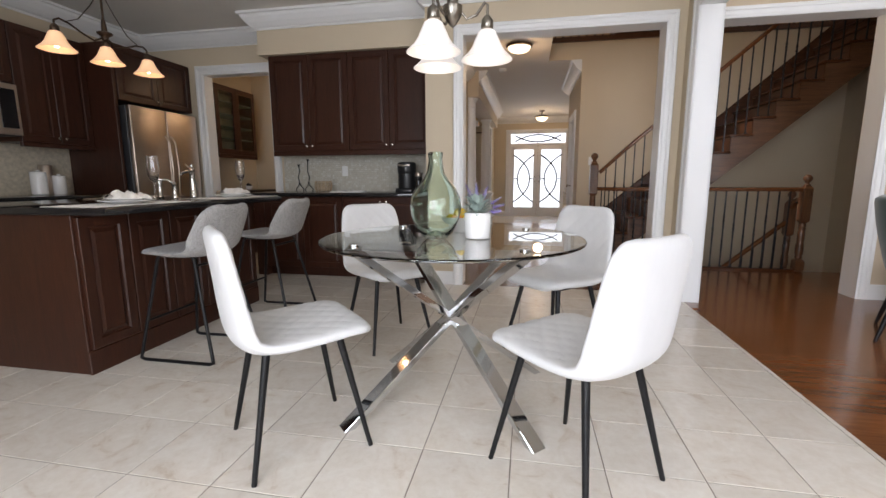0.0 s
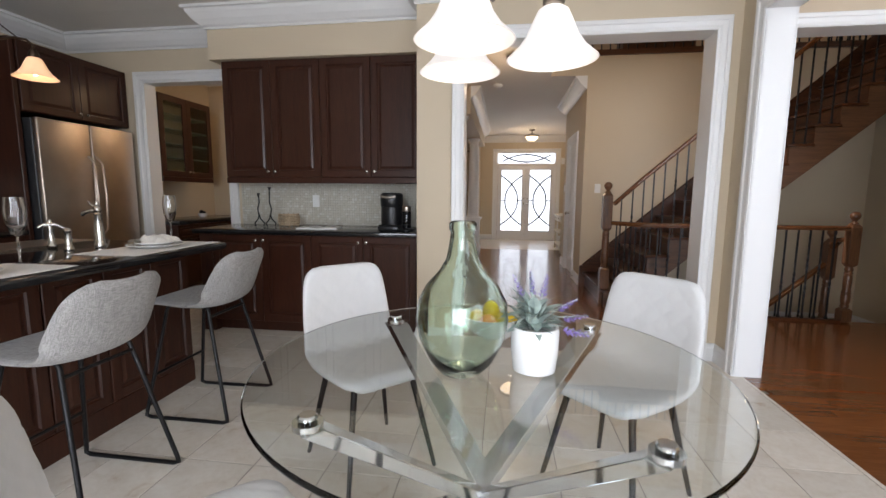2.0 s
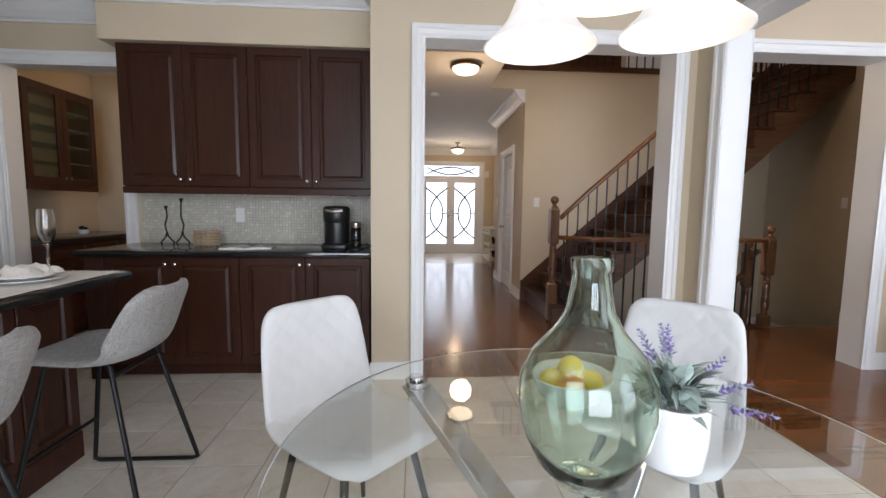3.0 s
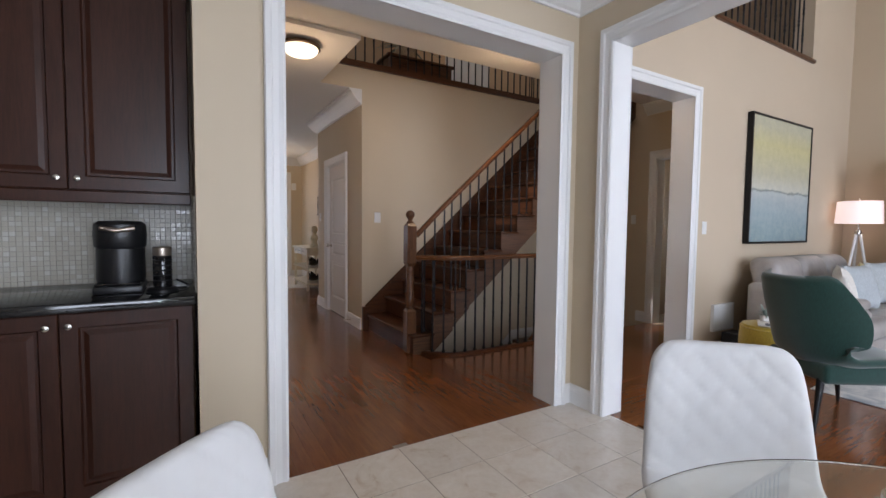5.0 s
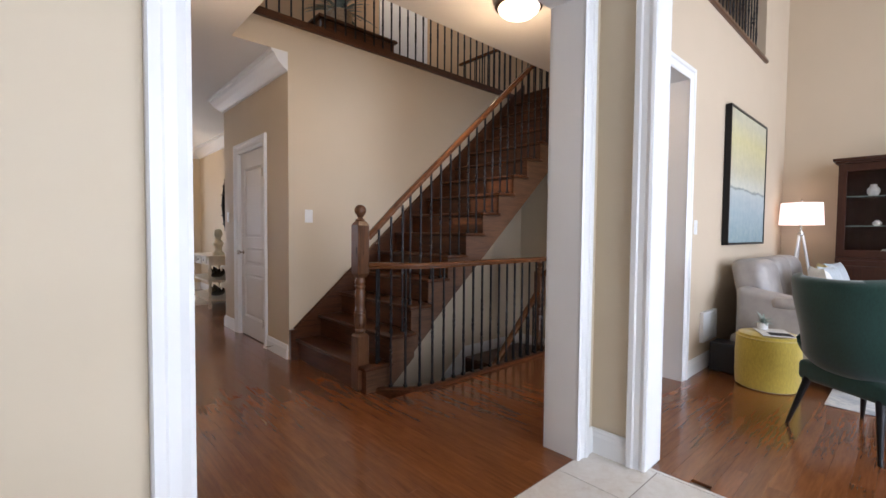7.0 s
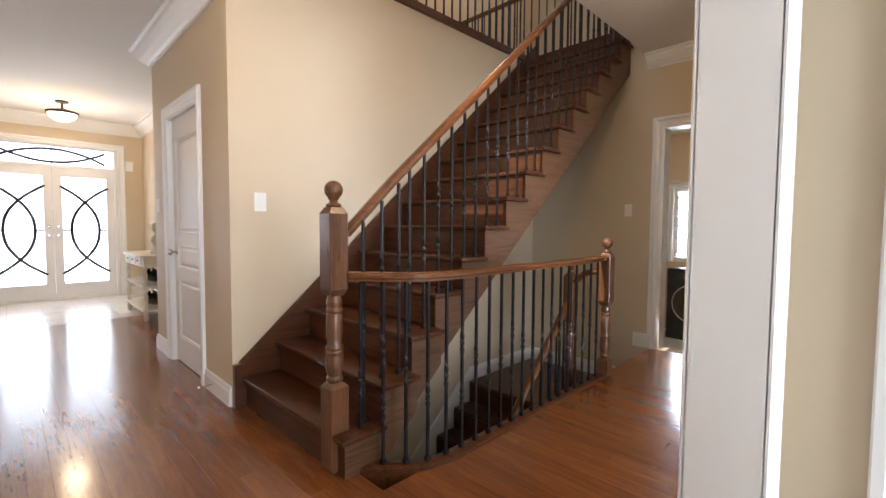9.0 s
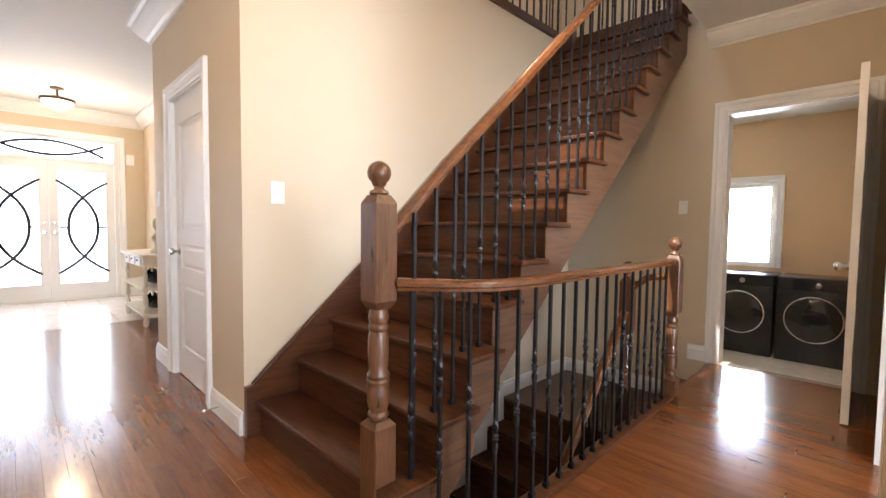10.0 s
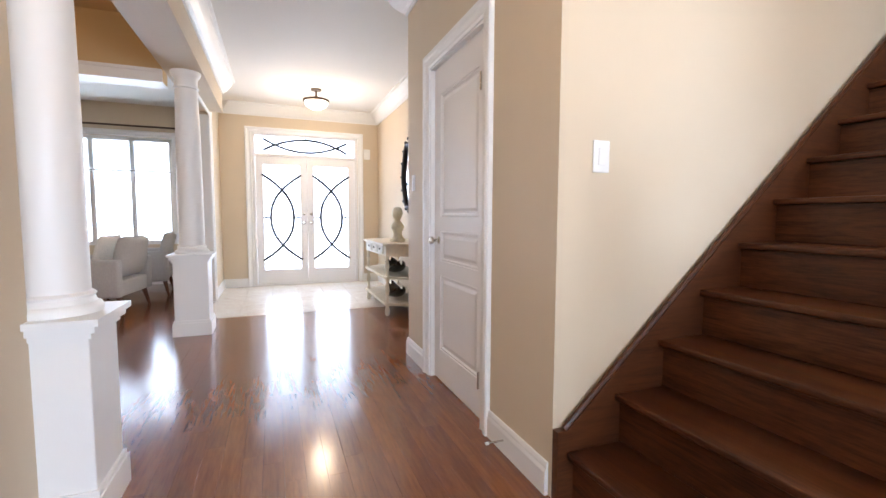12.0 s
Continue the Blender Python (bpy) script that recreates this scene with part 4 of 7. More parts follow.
# mosaic backsplash
def mosaic(name, x0, x1, y, z0, z1, step=0.0235, gap=0.0022, seed=3):
    rnd = random.Random(seed)
    verts, faces = [], []
    nx, nz = int((x1 - x0) / step), int((z1 - z0) / step)
    for i in range(nx):
        for k in range(nz):
            a, c = x0 + i * step, z0 + k * step
            b, d = a + step - gap, c + step - gap
            t = 0.004 + rnd.uniform(0, 0.0008)
            n = len(verts)
            verts += [(a, y, c), (b, y, c), (b, y, d), (a, y, d), (a + 0.001, y - t, c + 0.001), (b - 0.001, y - t, c + 0.001), (b - 0.001, y - t, d - 0.001), (a + 0.001, y - t, d - 0.001)]
            faces += [(n + 4, n + 5, n + 6, n + 7), (n, n + 1, n + 5, n + 4), (n + 1, n + 2, n + 6, n + 5), (n + 2, n + 3, n + 7, n + 6), (n + 3, n, n + 4, n + 7)]
    me = bpy.data.meshes.new(name)
    me.from_pydata(verts, [], faces)
    me.materials.append(M["mosaic"])
    return tagged(new(name, me), "cream and silver glass mosaic tiles", kind="stuff")


struct("backsplash_grout", box_bm(-1.60, 0.29, KY - 0.006, KY - 0.001, 0.89, 1.335), M["mosaic_grout"], "pale grout of the backsplash")
mosaic("backsplash_mosaic", -1.60, 0.288, KY - 0.0062, 0.892, 1.33)
mosaic_side = mosaic("backsplash_mosaic_side", 0.0, 0.60, 0.0, 0.892, 1.33, seed=5)
mosaic_side.matrix_world = pose(0.288, KY - 0.008, 0, 0, 0, -90)


def plate_fitting(name, m, label, w=0.07, h=0.115, rocker=True):
    t = thing(name, m, label, "switch" if rocker else "outlet")
    part("plate", box_bm(-w / 2, w / 2, -0.006, -0.0005, -h / 2, h / 2, 0.002), M["switch_white"], t)
    if rocker:
        for k in range(max(1, round(w / 0.07))):
            x = (k - (max(1, round(w / 0.07)) - 1) / 2) * 0.045
            part("rocker", box_bm(x - 0.016, x + 0.016, -0.010, -0.0061, -0.033, 0.033, 0.002), M["switch_white"], t)
    else:
        for z in (-0.02, 0.02):
            part("socket", box_bm(-0.016, 0.016, -0.008, -0.0061, z - 0.014, z + 0.014, 0.002), M["switch_white"], t)
    return t


plate_fitting("outlet", pose(-0.83, KY - 0.0105, 1.12), "white outlet on the mosaic backsplash", rocker=False)
plate_fitting("light_switch", pose(2.145, SY, 1.28), "white light switch on the stair wall", 0.075, 0.118)
plate_fitting("light_switch", pose(LX, 7.70, 1.30, 0, 0, -90), "white light switch beside the laundry door")
plate_fitting("light_switch", pose(4.25, FY, 1.20), "white light switch beside the opening")
plate_fitting("light_switch", pose(1.96, 10.5, 1.3, 0, 0, -90), "white light switch beside the closet door")
plate_fitting("light_switch", pose(-1.9, 8.4, 1.2), "white light switch in the pantry")

# ---- small things on the counters ----
cm = thing("coffee_maker", pose(0.0, 6.53, 0.891), "black single cup coffee maker on the granite counter", "coffee maker")
part("base", box_bm(-0.088, 0.088, -0.14, 0.13, 0, 0.035, 0.01, 2), M["black_plastic"], cm, smooth=35)
part("back_body", lathe([(0.088, 0.036), (0.092, 0.06), (0.090, 0.19), (0, 0.19)], 32), M["black_plastic"], cm, smooth=40)
part("water_tank", box_bm(-0.06, 0.06, 0.0, 0.13, 0.036, 0.27, 0.02, 3), M["black_plastic"], cm, smooth=35)
part("head", lathe([(0.088, 0.19), (0.096, 0.20), (0.099, 0.25), (0.096, 0.295), (0.08, 0.31), (0, 0.314)], 28), M["black_plastic"], cm, smooth=40)
part("lid_handle", tube([(-0.06, -0.105, 0.28), (0, -0.125, 0.27), (0.06, -0.105, 0.28)], 0.01, 8), M["steel"], cm, smooth=50)
part("drip_tray", box_bm(-0.08, 0.08, -0.135, -0.01, 0.0355, 0.045, 0.003), M["black_gloss"], cm)
ft = thing("milk_frother", pose(0.16, 6.40, 0.891), "black milk frother with steel lid beside the coffee maker", "milk frother")
part("base", lathe([(0.06, 0), (0.062, 0.012), (0.05, 0.02), (0, 0.021)], 24), M["black_plastic"], ft, smooth=40)
part("jug", lathe([(0.034, 0.022), (0.036, 0.03), (0.036, 0.155), (0.034, 0.16), (0, 0.16)], 24), M["black_gloss"], ft, smooth=40)
for k in range(5):
    part("ring", lathe([(0.0362, 0.05 + k * 0.022), (0.038, 0.053 + k * 0.022), (0.0362, 0.056 + k * 0.022)], 24), M["black_plastic"], ft, smooth=40)
part("lid", lathe([(0.035, 0.161), (0.036, 0.165), (0.036, 0.195), (0.03, 0.2), (0, 0.201)], 24), M["steel"], ft, smooth=40)
part("cord", tube([(0.05, 0.02, 0.012), (0.09, 0.06, 0.008), (0.10, 0.13, 0.008), (0.05, 0.20, 0.03)], 0.004, 6), M["black_plastic"], ft)
for k, (x, h) in enumerate(((-1.24, 0.30), (-1.13, 0.355))):
    c = thing("candle_holder", pose(x, 6.55, 0.891), "black twisted metal candle holder on the counter", "candle holder", "pair of candle holders")
    s = 1 if k else -1
    part("stem", tube([(0, 0, 0.1), (0.012 * s, 0, 0.16), (-0.006 * s, 0, 0.22), (0, 0, h)], 0.006, 8), M["black"], c, smooth=60)
    part("foot", tube([(-0.035, 0.0, 0.003), (-0.045, 0, 0.03), (-0.01, 0, 0.07), (0, 0, 0.11)], 0.006, 8), M["black"], c, smooth=60)
    part("foot", tube([(0.035, 0.01, 0.003), (0.045, 0.01, 0.03), (0.012, 0, 0.07), (0, 0, 0.11)], 0.006, 8), M["black"], c, smooth=60)
    part("cup", lathe([(0.006, h - 0.03), (0.011, h - 0.015), (0.014, h), (0.011, h), (0.008, h - 0.02), (0, h - 0.02)], 12), M["black"], c, smooth=40)
bs = thing("napkin_basket", pose(-0.98, 6.6, 0.891), "open woven basket on the granite counter", "basket")
for k in range(5):
    part("band", lathe([(0.085 + 0.004 * math.sin(k), 0.012 + k * 0.022), (0.091, 0.018 + k * 0.022), (0.087, 0.026 + k * 0.022), (0.082, 0.018 + k * 0.022), (0.085 + 0.004 * math.sin(k), 0.012 + k * 0.022)], 20), M["wicker"], bs, smooth=50)
for k in range(12):
    a = k * math.tau / 12
    part("rib", tube([(0.08 * math.cos(a), 0.08 * math.sin(a), 0), (0.094 * math.cos(a), 0.094 * math.sin(a), 0.06), (0.085 * math.cos(a), 0.085 * math.sin(a), 0.12)], 0.004, 5), M["wicker"], bs)
bk = thing("open_book", pose(-0.62, 6.45, 0.891, 0, 0, 8), "open cookbook lying on the granite counter", "book")
for s in (-1, 1):
    bm = bmesh.new()
    top_v, low_v = [], []
    for i in range(9):
        x = s * i / 8 * 0.17
        z = 0.004 + 0.016 * math.sin(min(1, i / 3) * math.pi / 2) * (1 - 0.4 * i / 8)
        top_v.append((bm.verts.new((x, -0.11, z)), bm.verts.new((x, 0.11, z))))
        low_v.append((bm.verts.new((x, -0.11, 0)), bm.verts.new((x, 0.11, 0))))
    for a, b in ((top_v, 1), (low_v, 0)):
        for p, q in zip(a, a[1:]):
            bm.faces.new((p[0], q[0], q[1], p[1]))
    for e in (0, 1):
        for p, q, r, t in zip(top_v, top_v[1:], low_v, low_v[1:]):
            bm.faces.new((p[e], q[e], t[e], r[e]))
    bm.faces.new((top_v[-1][0], top_v[-1][1], low_v[-1][1], low_v[-1][0]))
    bmesh.ops.recalc_face_normals(bm, faces=bm.faces)
    part("page_block", bm, M["paper"], bk)
for k, (y, r, h, mt) in enumerate(((5.35, 0.062, 0.20, "ceramic"), (5.53, 0.052, 0.165, "ceramic"))):
    c = thing("canister", pose(-3.2, y, 0.891), "white ceramic canister on the black counter", "canister", "kitchen canisters")
    part("jar", lathe([(r * 0.85, 0), (r, 0.01), (r, h - 0.02), (r * 0.95, h), (0, h)], 24), M[mt], c, smooth=40)
    part("lid", lathe([(r * 0.96, h + 0.0005), (r, h + 0.012), (r * 0.3, h + 0.02), (0.012, h + 0.03), (0, h + 0.032)], 24), M["ceramic"], c, smooth=40)
c = thing("canister", pose(-3.27, 5.47, 0.891), "tall grey metal canister behind the white ones", "canister", "kitchen canisters")
part("jar", lathe([(0.05, 0), (0.052, 0.01), (0.052, 0.27), (0.045, 0.28), (0, 0.28)], 24), M["steel"], c, smooth=40)

# island settings
def cloth(name, x0, x1, y0, y1, z, label, seed=1, fringe=True):
    t = thing(name, pose(0, 0, z), label, "placemat")
    rnd = random.Random(seed)
    bm = bmesh.new()
    nx, ny = 14, 20
    g = [[bm.verts.new((x0 + (x1 - x0) * i / nx, y0 + (y1 - y0) * j / ny, 0.003 + 0.003 * noise.noise(Vector((i * 0.7, j * 0.5, seed))))) for j in range(ny + 1)] for i in range(nx + 1)]
    for i in range(nx):
        for j in range(ny):
            bm.faces.new((g[i][j], g[i + 1][j], g[i + 1][j + 1], g[i][j + 1]))
    ex = bmesh.ops.extrude_face_region(bm, geom=list(bm.faces))
    for v in ex["geom"]:
        if isinstance(v, bmesh.types.BMVert):
            v.co.z += 0.002
    bmesh.ops.recalc_face_normals(bm, faces=bm.faces)
    part("cloth", bm, M["linen"], t, smooth=60)
    if fringe:
        bm = bmesh.new()
        for k in range(46):
            for yy, s in ((y0, -1), (y1, 1)):
                x = x0 + (x1 - x0) * (k + rnd.random()) / 46
                tube([(x, yy, 0.004), (x + rnd.uniform(-0.008, 0.008), yy + s * rnd.uniform(0.015, 0.03), 0.0035)], 0.0014, 4, bm)
        tagged(part("fringe", bm, M["linen"], t, "frayed fringe"), kind="")
    return t


def plate(name, x, y, z, r, label, parent=None):
    t = thing(name, pose(x, y, z), label, "plate", "plates on the island")
    part("dish", lathe([(r * 0.55, 0), (r * 0.6, 0.003), (r * 0.75, 0.010), (r, 0.016), (r, 0.019), (r * 0.72, 0.013), (r * 0.6, 0.007), (0, 0.006)], 32), M["ceramic"], t, smooth=50)
    return t


def goblet(x, y, z):
    t = thing("wine_goblet", pose(x, y, z), "clear cut glass wine goblet on the island", "glass", "goblets on the island")
    part("bowl", lathe([(0.004, 0.117), (0.02, 0.13), (0.033, 0.169), (0.036, 0.221), (0.030, 0.2795), (0.028, 0.2795), (0.034, 0.221), (0.031, 0.1716), (0.018, 0.1352), (0, 0.1274)], 20), M["clear"], t, smooth=50)
    part("stem", lathe([(0.004, 0.0078), (0.0045, 0.052), (0.008, 0.065), (0.0045, 0.078), (0.005, 0.1163), (0, 0.1163)], 12), M["clear"], t, smooth=50)
    part("foot", lathe([(0.034, 0), (0.034, 0.0026), (0.006, 0.00715), (0, 0.00754)], 20), M["clear"], t, smooth=50)
    return t


def napkin(x, y, z, a, seed):
    t = thing("napkin", pose(x, y, z, 0, 0, a), "crumpled cream linen napkin on the plates", "napkin", "linen napkins")
    bm = bmesh.new()
    n = 22
    up, lo = {}, {}
    for i in range(n + 1):
        for j in range(n + 1):
            u, v = i / n * 2 - 1, j / n * 2 - 1
            r = max(0.0, 1 - max(abs(u), abs(v)) ** 4)
            fold = 0.5 + 0.5 * math.sin(u * 9 + 2.5 * noise.noise(Vector((u * 2, v * 2, seed))))
            h = r * (0.012 + 0.022 * fold + 0.018 * (noise.noise(Vector((u * 2.3, v * 2.3, seed + 4))) + 0.5))
            w = 1 + 0.12 * noise.noise(Vector((u, v, seed + 9)))
            up[i, j] = bm.verts.new((u * 0.095 * w, v * 0.07 * w, 0.002 + max(0.0, h)))
    for i in range(n):
        for j in range(n):
            bm.faces.new((up[i, j], up[i + 1, j], up[i + 1, j + 1], up[i, j + 1]))
    border = [e for e in bm.edges if len(e.link_faces) == 1]
    ex = bmesh.ops.extrude_edge_only(bm, edges=border)
    for v in ex["geom"]:
        if isinstance(v, bmesh.types.BMVert):
            v.co.z = 0.0
    bmesh.ops.holes_fill(bm, edges=[e for e in bm.edges if len(e.link_faces) == 1])
    bmesh.ops.recalc_face_normals(bm, faces=bm.faces)
    part("fabric", bm, M["linen"], t, smooth=70)
    return t


for k, y in enumerate((4.12, 5.02)):
    cloth("placemat", -1.10, -0.76, y - 0.32, y + 0.27, 0.8905, "cream linen placemat with frayed ends on the black island", k)
    plate("dinner_plate", -0.93, y - 0.02, 0.8965, 0.135, "white round dinner plate on a linen placemat")
    plate("side_plate", -0.93, y - 0.02, 0.9065, 0.10, "white side plate stacked on a dinner plate")
    napkin(-0.93, y + 0.0, 0.921, 60 + 30 * k, 3 + k)
goblet(-1.05, 4.42, 0.891)
goblet(-1.03, 5.24, 0.897)

fau = thing("kitchen_faucet", pose(-1.27, 5.00, 0.891), "brushed nickel kitchen faucet with a lever beside the island sink", "faucet")
part("base", lathe([(0.027, 0), (0.029, 0.006), (0.023, 0.02), (0.021, 0.12), (0.017, 0.17), (0.022, 0.18), (0.014, 0.19), (0.022, 0.205), (0.02, 0.215), (0.009, 0.225), (0.012, 0.235), (0.008, 0.25), (0, 0.252)], 22), M["nickel"], fau, smooth=45)
part("spout", tube([(0, 0, 0.195), (-0.03, -0.01, 0.20), (-0.06, -0.02, 0.19), (-0.075, -0.025, 0.175)], 0.010, 10), M["nickel"], fau, smooth=60)
part("lever", tube([(0, 0.0, 0.215), (-0.025, -0.01, 0.23), (-0.04, -0.012, 0.25)], 0.006, 8), M["nickel"], fau, smooth=60)
# small arched spout beside the faucet
spt = thing("pot_filler", pose(-1.29, 4.84, 0.891), "brushed nickel curved spout beside the island sink", "faucet")
part("body", lathe([(0.022, 0), (0.024, 0.006), (0.017, 0.02), (0.015, 0.09), (0.02, 0.10), (0.012, 0.115), (0, 0.12)], 18), M["nickel"], spt, smooth=45)
part("spout", tube([(0, 0, 0.105), (-0.03, -0.03, 0.135), (-0.07, -0.06, 0.135), (-0.085, -0.075, 0.12)], 0.008, 8), M["nickel"], spt, smooth=60)
# hand sprayer of the island sink
spr = thing("soap_dispenser", pose(-1.50, 4.93, 0.891), "brushed nickel sprayer beside the sink", "dispenser")
part("body", lathe([(0.022, 0), (0.024, 0.006), (0.015, 0.02), (0.013, 0.09), (0.019, 0.12), (0.011, 0.15), (0, 0.155)], 18), M["nickel"], spr, smooth=45)
for k, y in enumerate((4.22, 5.10)):
    nr = thing("napkin_ring", pose(-0.97, y - 0.19, 0.925, 90, 0, 60 + 30 * k), "polished silver napkin ring beside the linen napkin", "napkin ring", "napkin rings")
    part("band", lathe([(0.022, -0.018), (0.024, -0.018), (0.0245, 0), (0.024, 0.018), (0.022, 0.018), (0.0225, 0), (0.022, -0.018)], 24), M["nickel"], nr, smooth=50)
snk = thing("kitchen_sink", pose(-1.75, 4.98, 0.8905), "stainless steel sink rim set into the island", "sink")
part("rim", boxes_bm((-0.17, 0.16, -0.30, -0.28, 0, 0.004), (-0.17, 0.16, 0.28, 0.30, 0, 0.004), (-0.17, -0.15, -0.28, 0.28, 0, 0.004), (0.14, 0.16, -0.28, 0.28, 0, 0.004)), M["steel"], snk)
part("basin", box_bm(-0.149, 0.139, -0.279, 0.279, 0.0, 0.002), M["steel"], snk)

# ---- dining set ----
TX, TY = 0.92, 3.97
tab = thing("dining_table", pose(TX, TY, 0), "round glass dining table on crossed chrome legs", "table")
part("tabletop", lathe([(0, 0.755), (0.574, 0.755), (0.577, 0.757), (0.578, 0.761), (0.577, 0.765), (0.574, 0.767), (0, 0.767)], 96), M["table_glass"], tab, "thick clear glass top with green edge", smooth=20)
for sx in (-1, 1):
    for sy in (-1, 1):
        zs = [0.0, 0.37, 0.742]
        a = Vector((sx * 0.385, sy * 0.345, 0.0))
        b = Vector((-sx * 0.325, -sy * 0.345, 0.742))
        d = (b - a).normalized()
        bm = bmesh.new()
        side_v = Vector((-sy * 1.0, sx * 1.0, 0)).normalized() * 0.033
        upv = d.cross(side_v).normalized() * 0.014
        upv = Vector((upv.x, upv.y, upv.z))
        ends = []
        for p in (a, b):
            ring = []
            for q in (side_v + upv, side_v - upv, -side_v - upv, -side_v + upv):
                w = p + q
                w = w - d * ((w.z - p.z) / d.z)
                ring.append(bm.verts.new(w))
            ends.append(ring)
        for i in range(4):
            bm.faces.new((ends[0][i], ends[0][(i + 1) % 4], ends[1][(i + 1) % 4], ends[1][i]))
        bm.faces.new(ends[0][::-1]), bm.faces.new(ends[1])
        bmesh.ops.recalc_face_normals(bm, faces=bm.faces)
        bmesh.ops.bevel(bm, geom=list(bm.edges), offset=0.002, segments=1, affect="EDGES")
        leg = part("leg", bm, M["chrome"], tab, "polished chrome bar leg")
        part("disc", lathe([(0.030, 0.7425), (0.030, 0.7545), (0, 0.7545)], 24, b.x, b.y), M["chrome"], leg, smooth=40)
        part("cap", lathe([(0.019, 0.7675), (0.019, 0.773), (0.016, 0.776), (0, 0.776)], 24, b.x, b.y), M["chrome"], leg, smooth=40)

DPROF = [(0.235, 0.435, 0.195, 0.0), (0.225, 0.462, 0.205, 0.0), (0.17, 0.472, 0.222, 0.002), (0.05, 0.462, 0.233, 0.008), (-0.08, 0.448, 0.231, 0.02), (-0.165, 0.452, 0.226, 0.035), (-0.212, 0.49, 0.222, 0.045), (-0.228, 0.57, 0.218, 0.04), (-0.238, 0.68, 0.211, 0.028), (-0.248, 0.78, 0.199, 0.018), (-0.258, 0.862, 0.180, 0.01)]
ch = thing("dining_chair", pose(0.38, 3.53, 0, 0, 0, 44), "white quilted faux leather dining chair with black metal legs", "chair", "chairs round the glass table")
part("seat_shell", shell(DPROF, 0.05, 72, 48, 0.005, 0.082, round_end=0.07), M["white_leather"], ch, "white diamond stitched seat and back", smooth=80)
for sx in (-1, 1):
    for sy in (-1, 1):
        part("leg", cone_leg(sx * 0.13, sy * 0.13, 0.435, sx * 0.212, sy * 0.205, 0.0, 0.014, 0.009), M["black"], ch, "tapered black metal leg", smooth=60)
part("seat_frame", boxes_bm((-0.14, 0.14, -0.145, -0.12, 0.425, 0.437), (-0.14, 0.14, 0.12, 0.145, 0.425, 0.437), (-0.012, 0.012, -0.12, 0.12, 0.425, 0.437)), M["black"], ch)
for x, y, a in ((1.435, 3.53, 135), (0.385, 4.65, -45), (1.425, 4.60, 225)):
    copy_thing(ch, pose(x, y, 0, 0, 0, a))

SPROF = [(0.21, 0.60, 0.185, 0.0), (0.195, 0.625, 0.20, 0.0), (0.12, 0.625, 0.215, 0.004), (0.0, 0.612, 0.222, 0.012), (-0.10, 0.608, 0.222, 0.03), (-0.165, 0.63, 0.222, 0.06), (-0.20, 0.69, 0.222, 0.065), (-0.225, 0.77, 0.215, 0.05), (-0.25, 0.84, 0.20, 0.035), (-0.265, 0.885, 0.175, 0.02)]
st = thing("bar_stool", pose(-0.66, 4.27, -0.0, 0, 0, 180), "grey woven fabric bucket bar stool with black sled base", "stool", "bar stools at the island")
part("seat_shell", shell(SPROF, 0.035, 44, 30, round_end=0.08), M["grey_fabric"], st, "grey fabric bucket seat", smooth=80)
for sy in (-1, 1):
    y0, y1 = sy * 0.14, sy * 0.215
    part("sled_leg", tube([(0.12, y0, 0.60), (0.135, y0 + (y1 - y0) * 0.03, 0.585), (0.235, y1 * 0.99, 0.045), (0.24, y1, 0.018), (0.215, y1, 0.0095), (-0.20, y1, 0.0095), (-0.225, y1, 0.018), (-0.22, y1 * 0.99, 0.045), (-0.10, y0 + (y1 - y0) * 0.03, 0.585), (-0.085, y0, 0.60)], 0.0095, 10), M["black"], st, smooth=60)
part("footrest", tube([(0.2, -0.185, 0.23), (0.2, 0.185, 0.23)], 0.008, 8), M["black"], st, smooth=60)
part("crossbar", tube([(-0.11, -0.142, 0.55), (-0.11, 0.142, 0.55)], 0.008, 8), M["black"], st, smooth=60)
part("seat_frame", tube([(0.12, -0.14, 0.60), (-0.085, -0.14, 0.60)], 0.008, 8), M["black"], st)
part("seat_frame", tube([(0.12, 0.14, 0.60), (-0.085, 0.14, 0.60)], 0.008, 8), M["black"], st)
copy_thing(st, pose(-0.66, 5.04, 0, 0, 0, 180))

va = thing("glass_vase", pose(0.865, 3.885, 0.7675), "tall green tinted glass bottle vase on the table", "vase")
vo = [(0.036, 0.0), (0.050, 0.005), (0.076, 0.035), (0.100, 0.085), (0.110, 0.135), (0.105, 0.178), (0.086, 0.215), (0.055, 0.250), (0.038, 0.280), (0.031, 0.32), (0.028, 0.342), (0.032, 0.347), (0.032, 0.362), (0.027, 0.366)]
vi = [(max(r - 0.0035, 0.001), z) for r, z in vo[::-1]]
vi[0] = (0.0235, 0.366)
prof = vo + [(r, z) for r, z in vi[1:-2]] + [(0.034, 0.014), (0.015, 0.026), (0, 0.03)]
part("bottle", lathe([(0.0, 0.012)] + prof, 48), M["vase_glass"], va, smooth=60)

pot = thing("lavender_plant", pose(1.04, 3.93, 0.7675), "lavender with grey green leaves in a white ceramic pot", "plant")
part("pot", lathe([(0.044, 0), (0.052, 0.004), (0.057, 0.05), (0.058, 0.10), (0.056, 0.112), (0.050, 0.112), (0.049, 0.095), (0, 0.09)], 32), M["ceramic"], pot, "white ceramic pot", smooth=45)


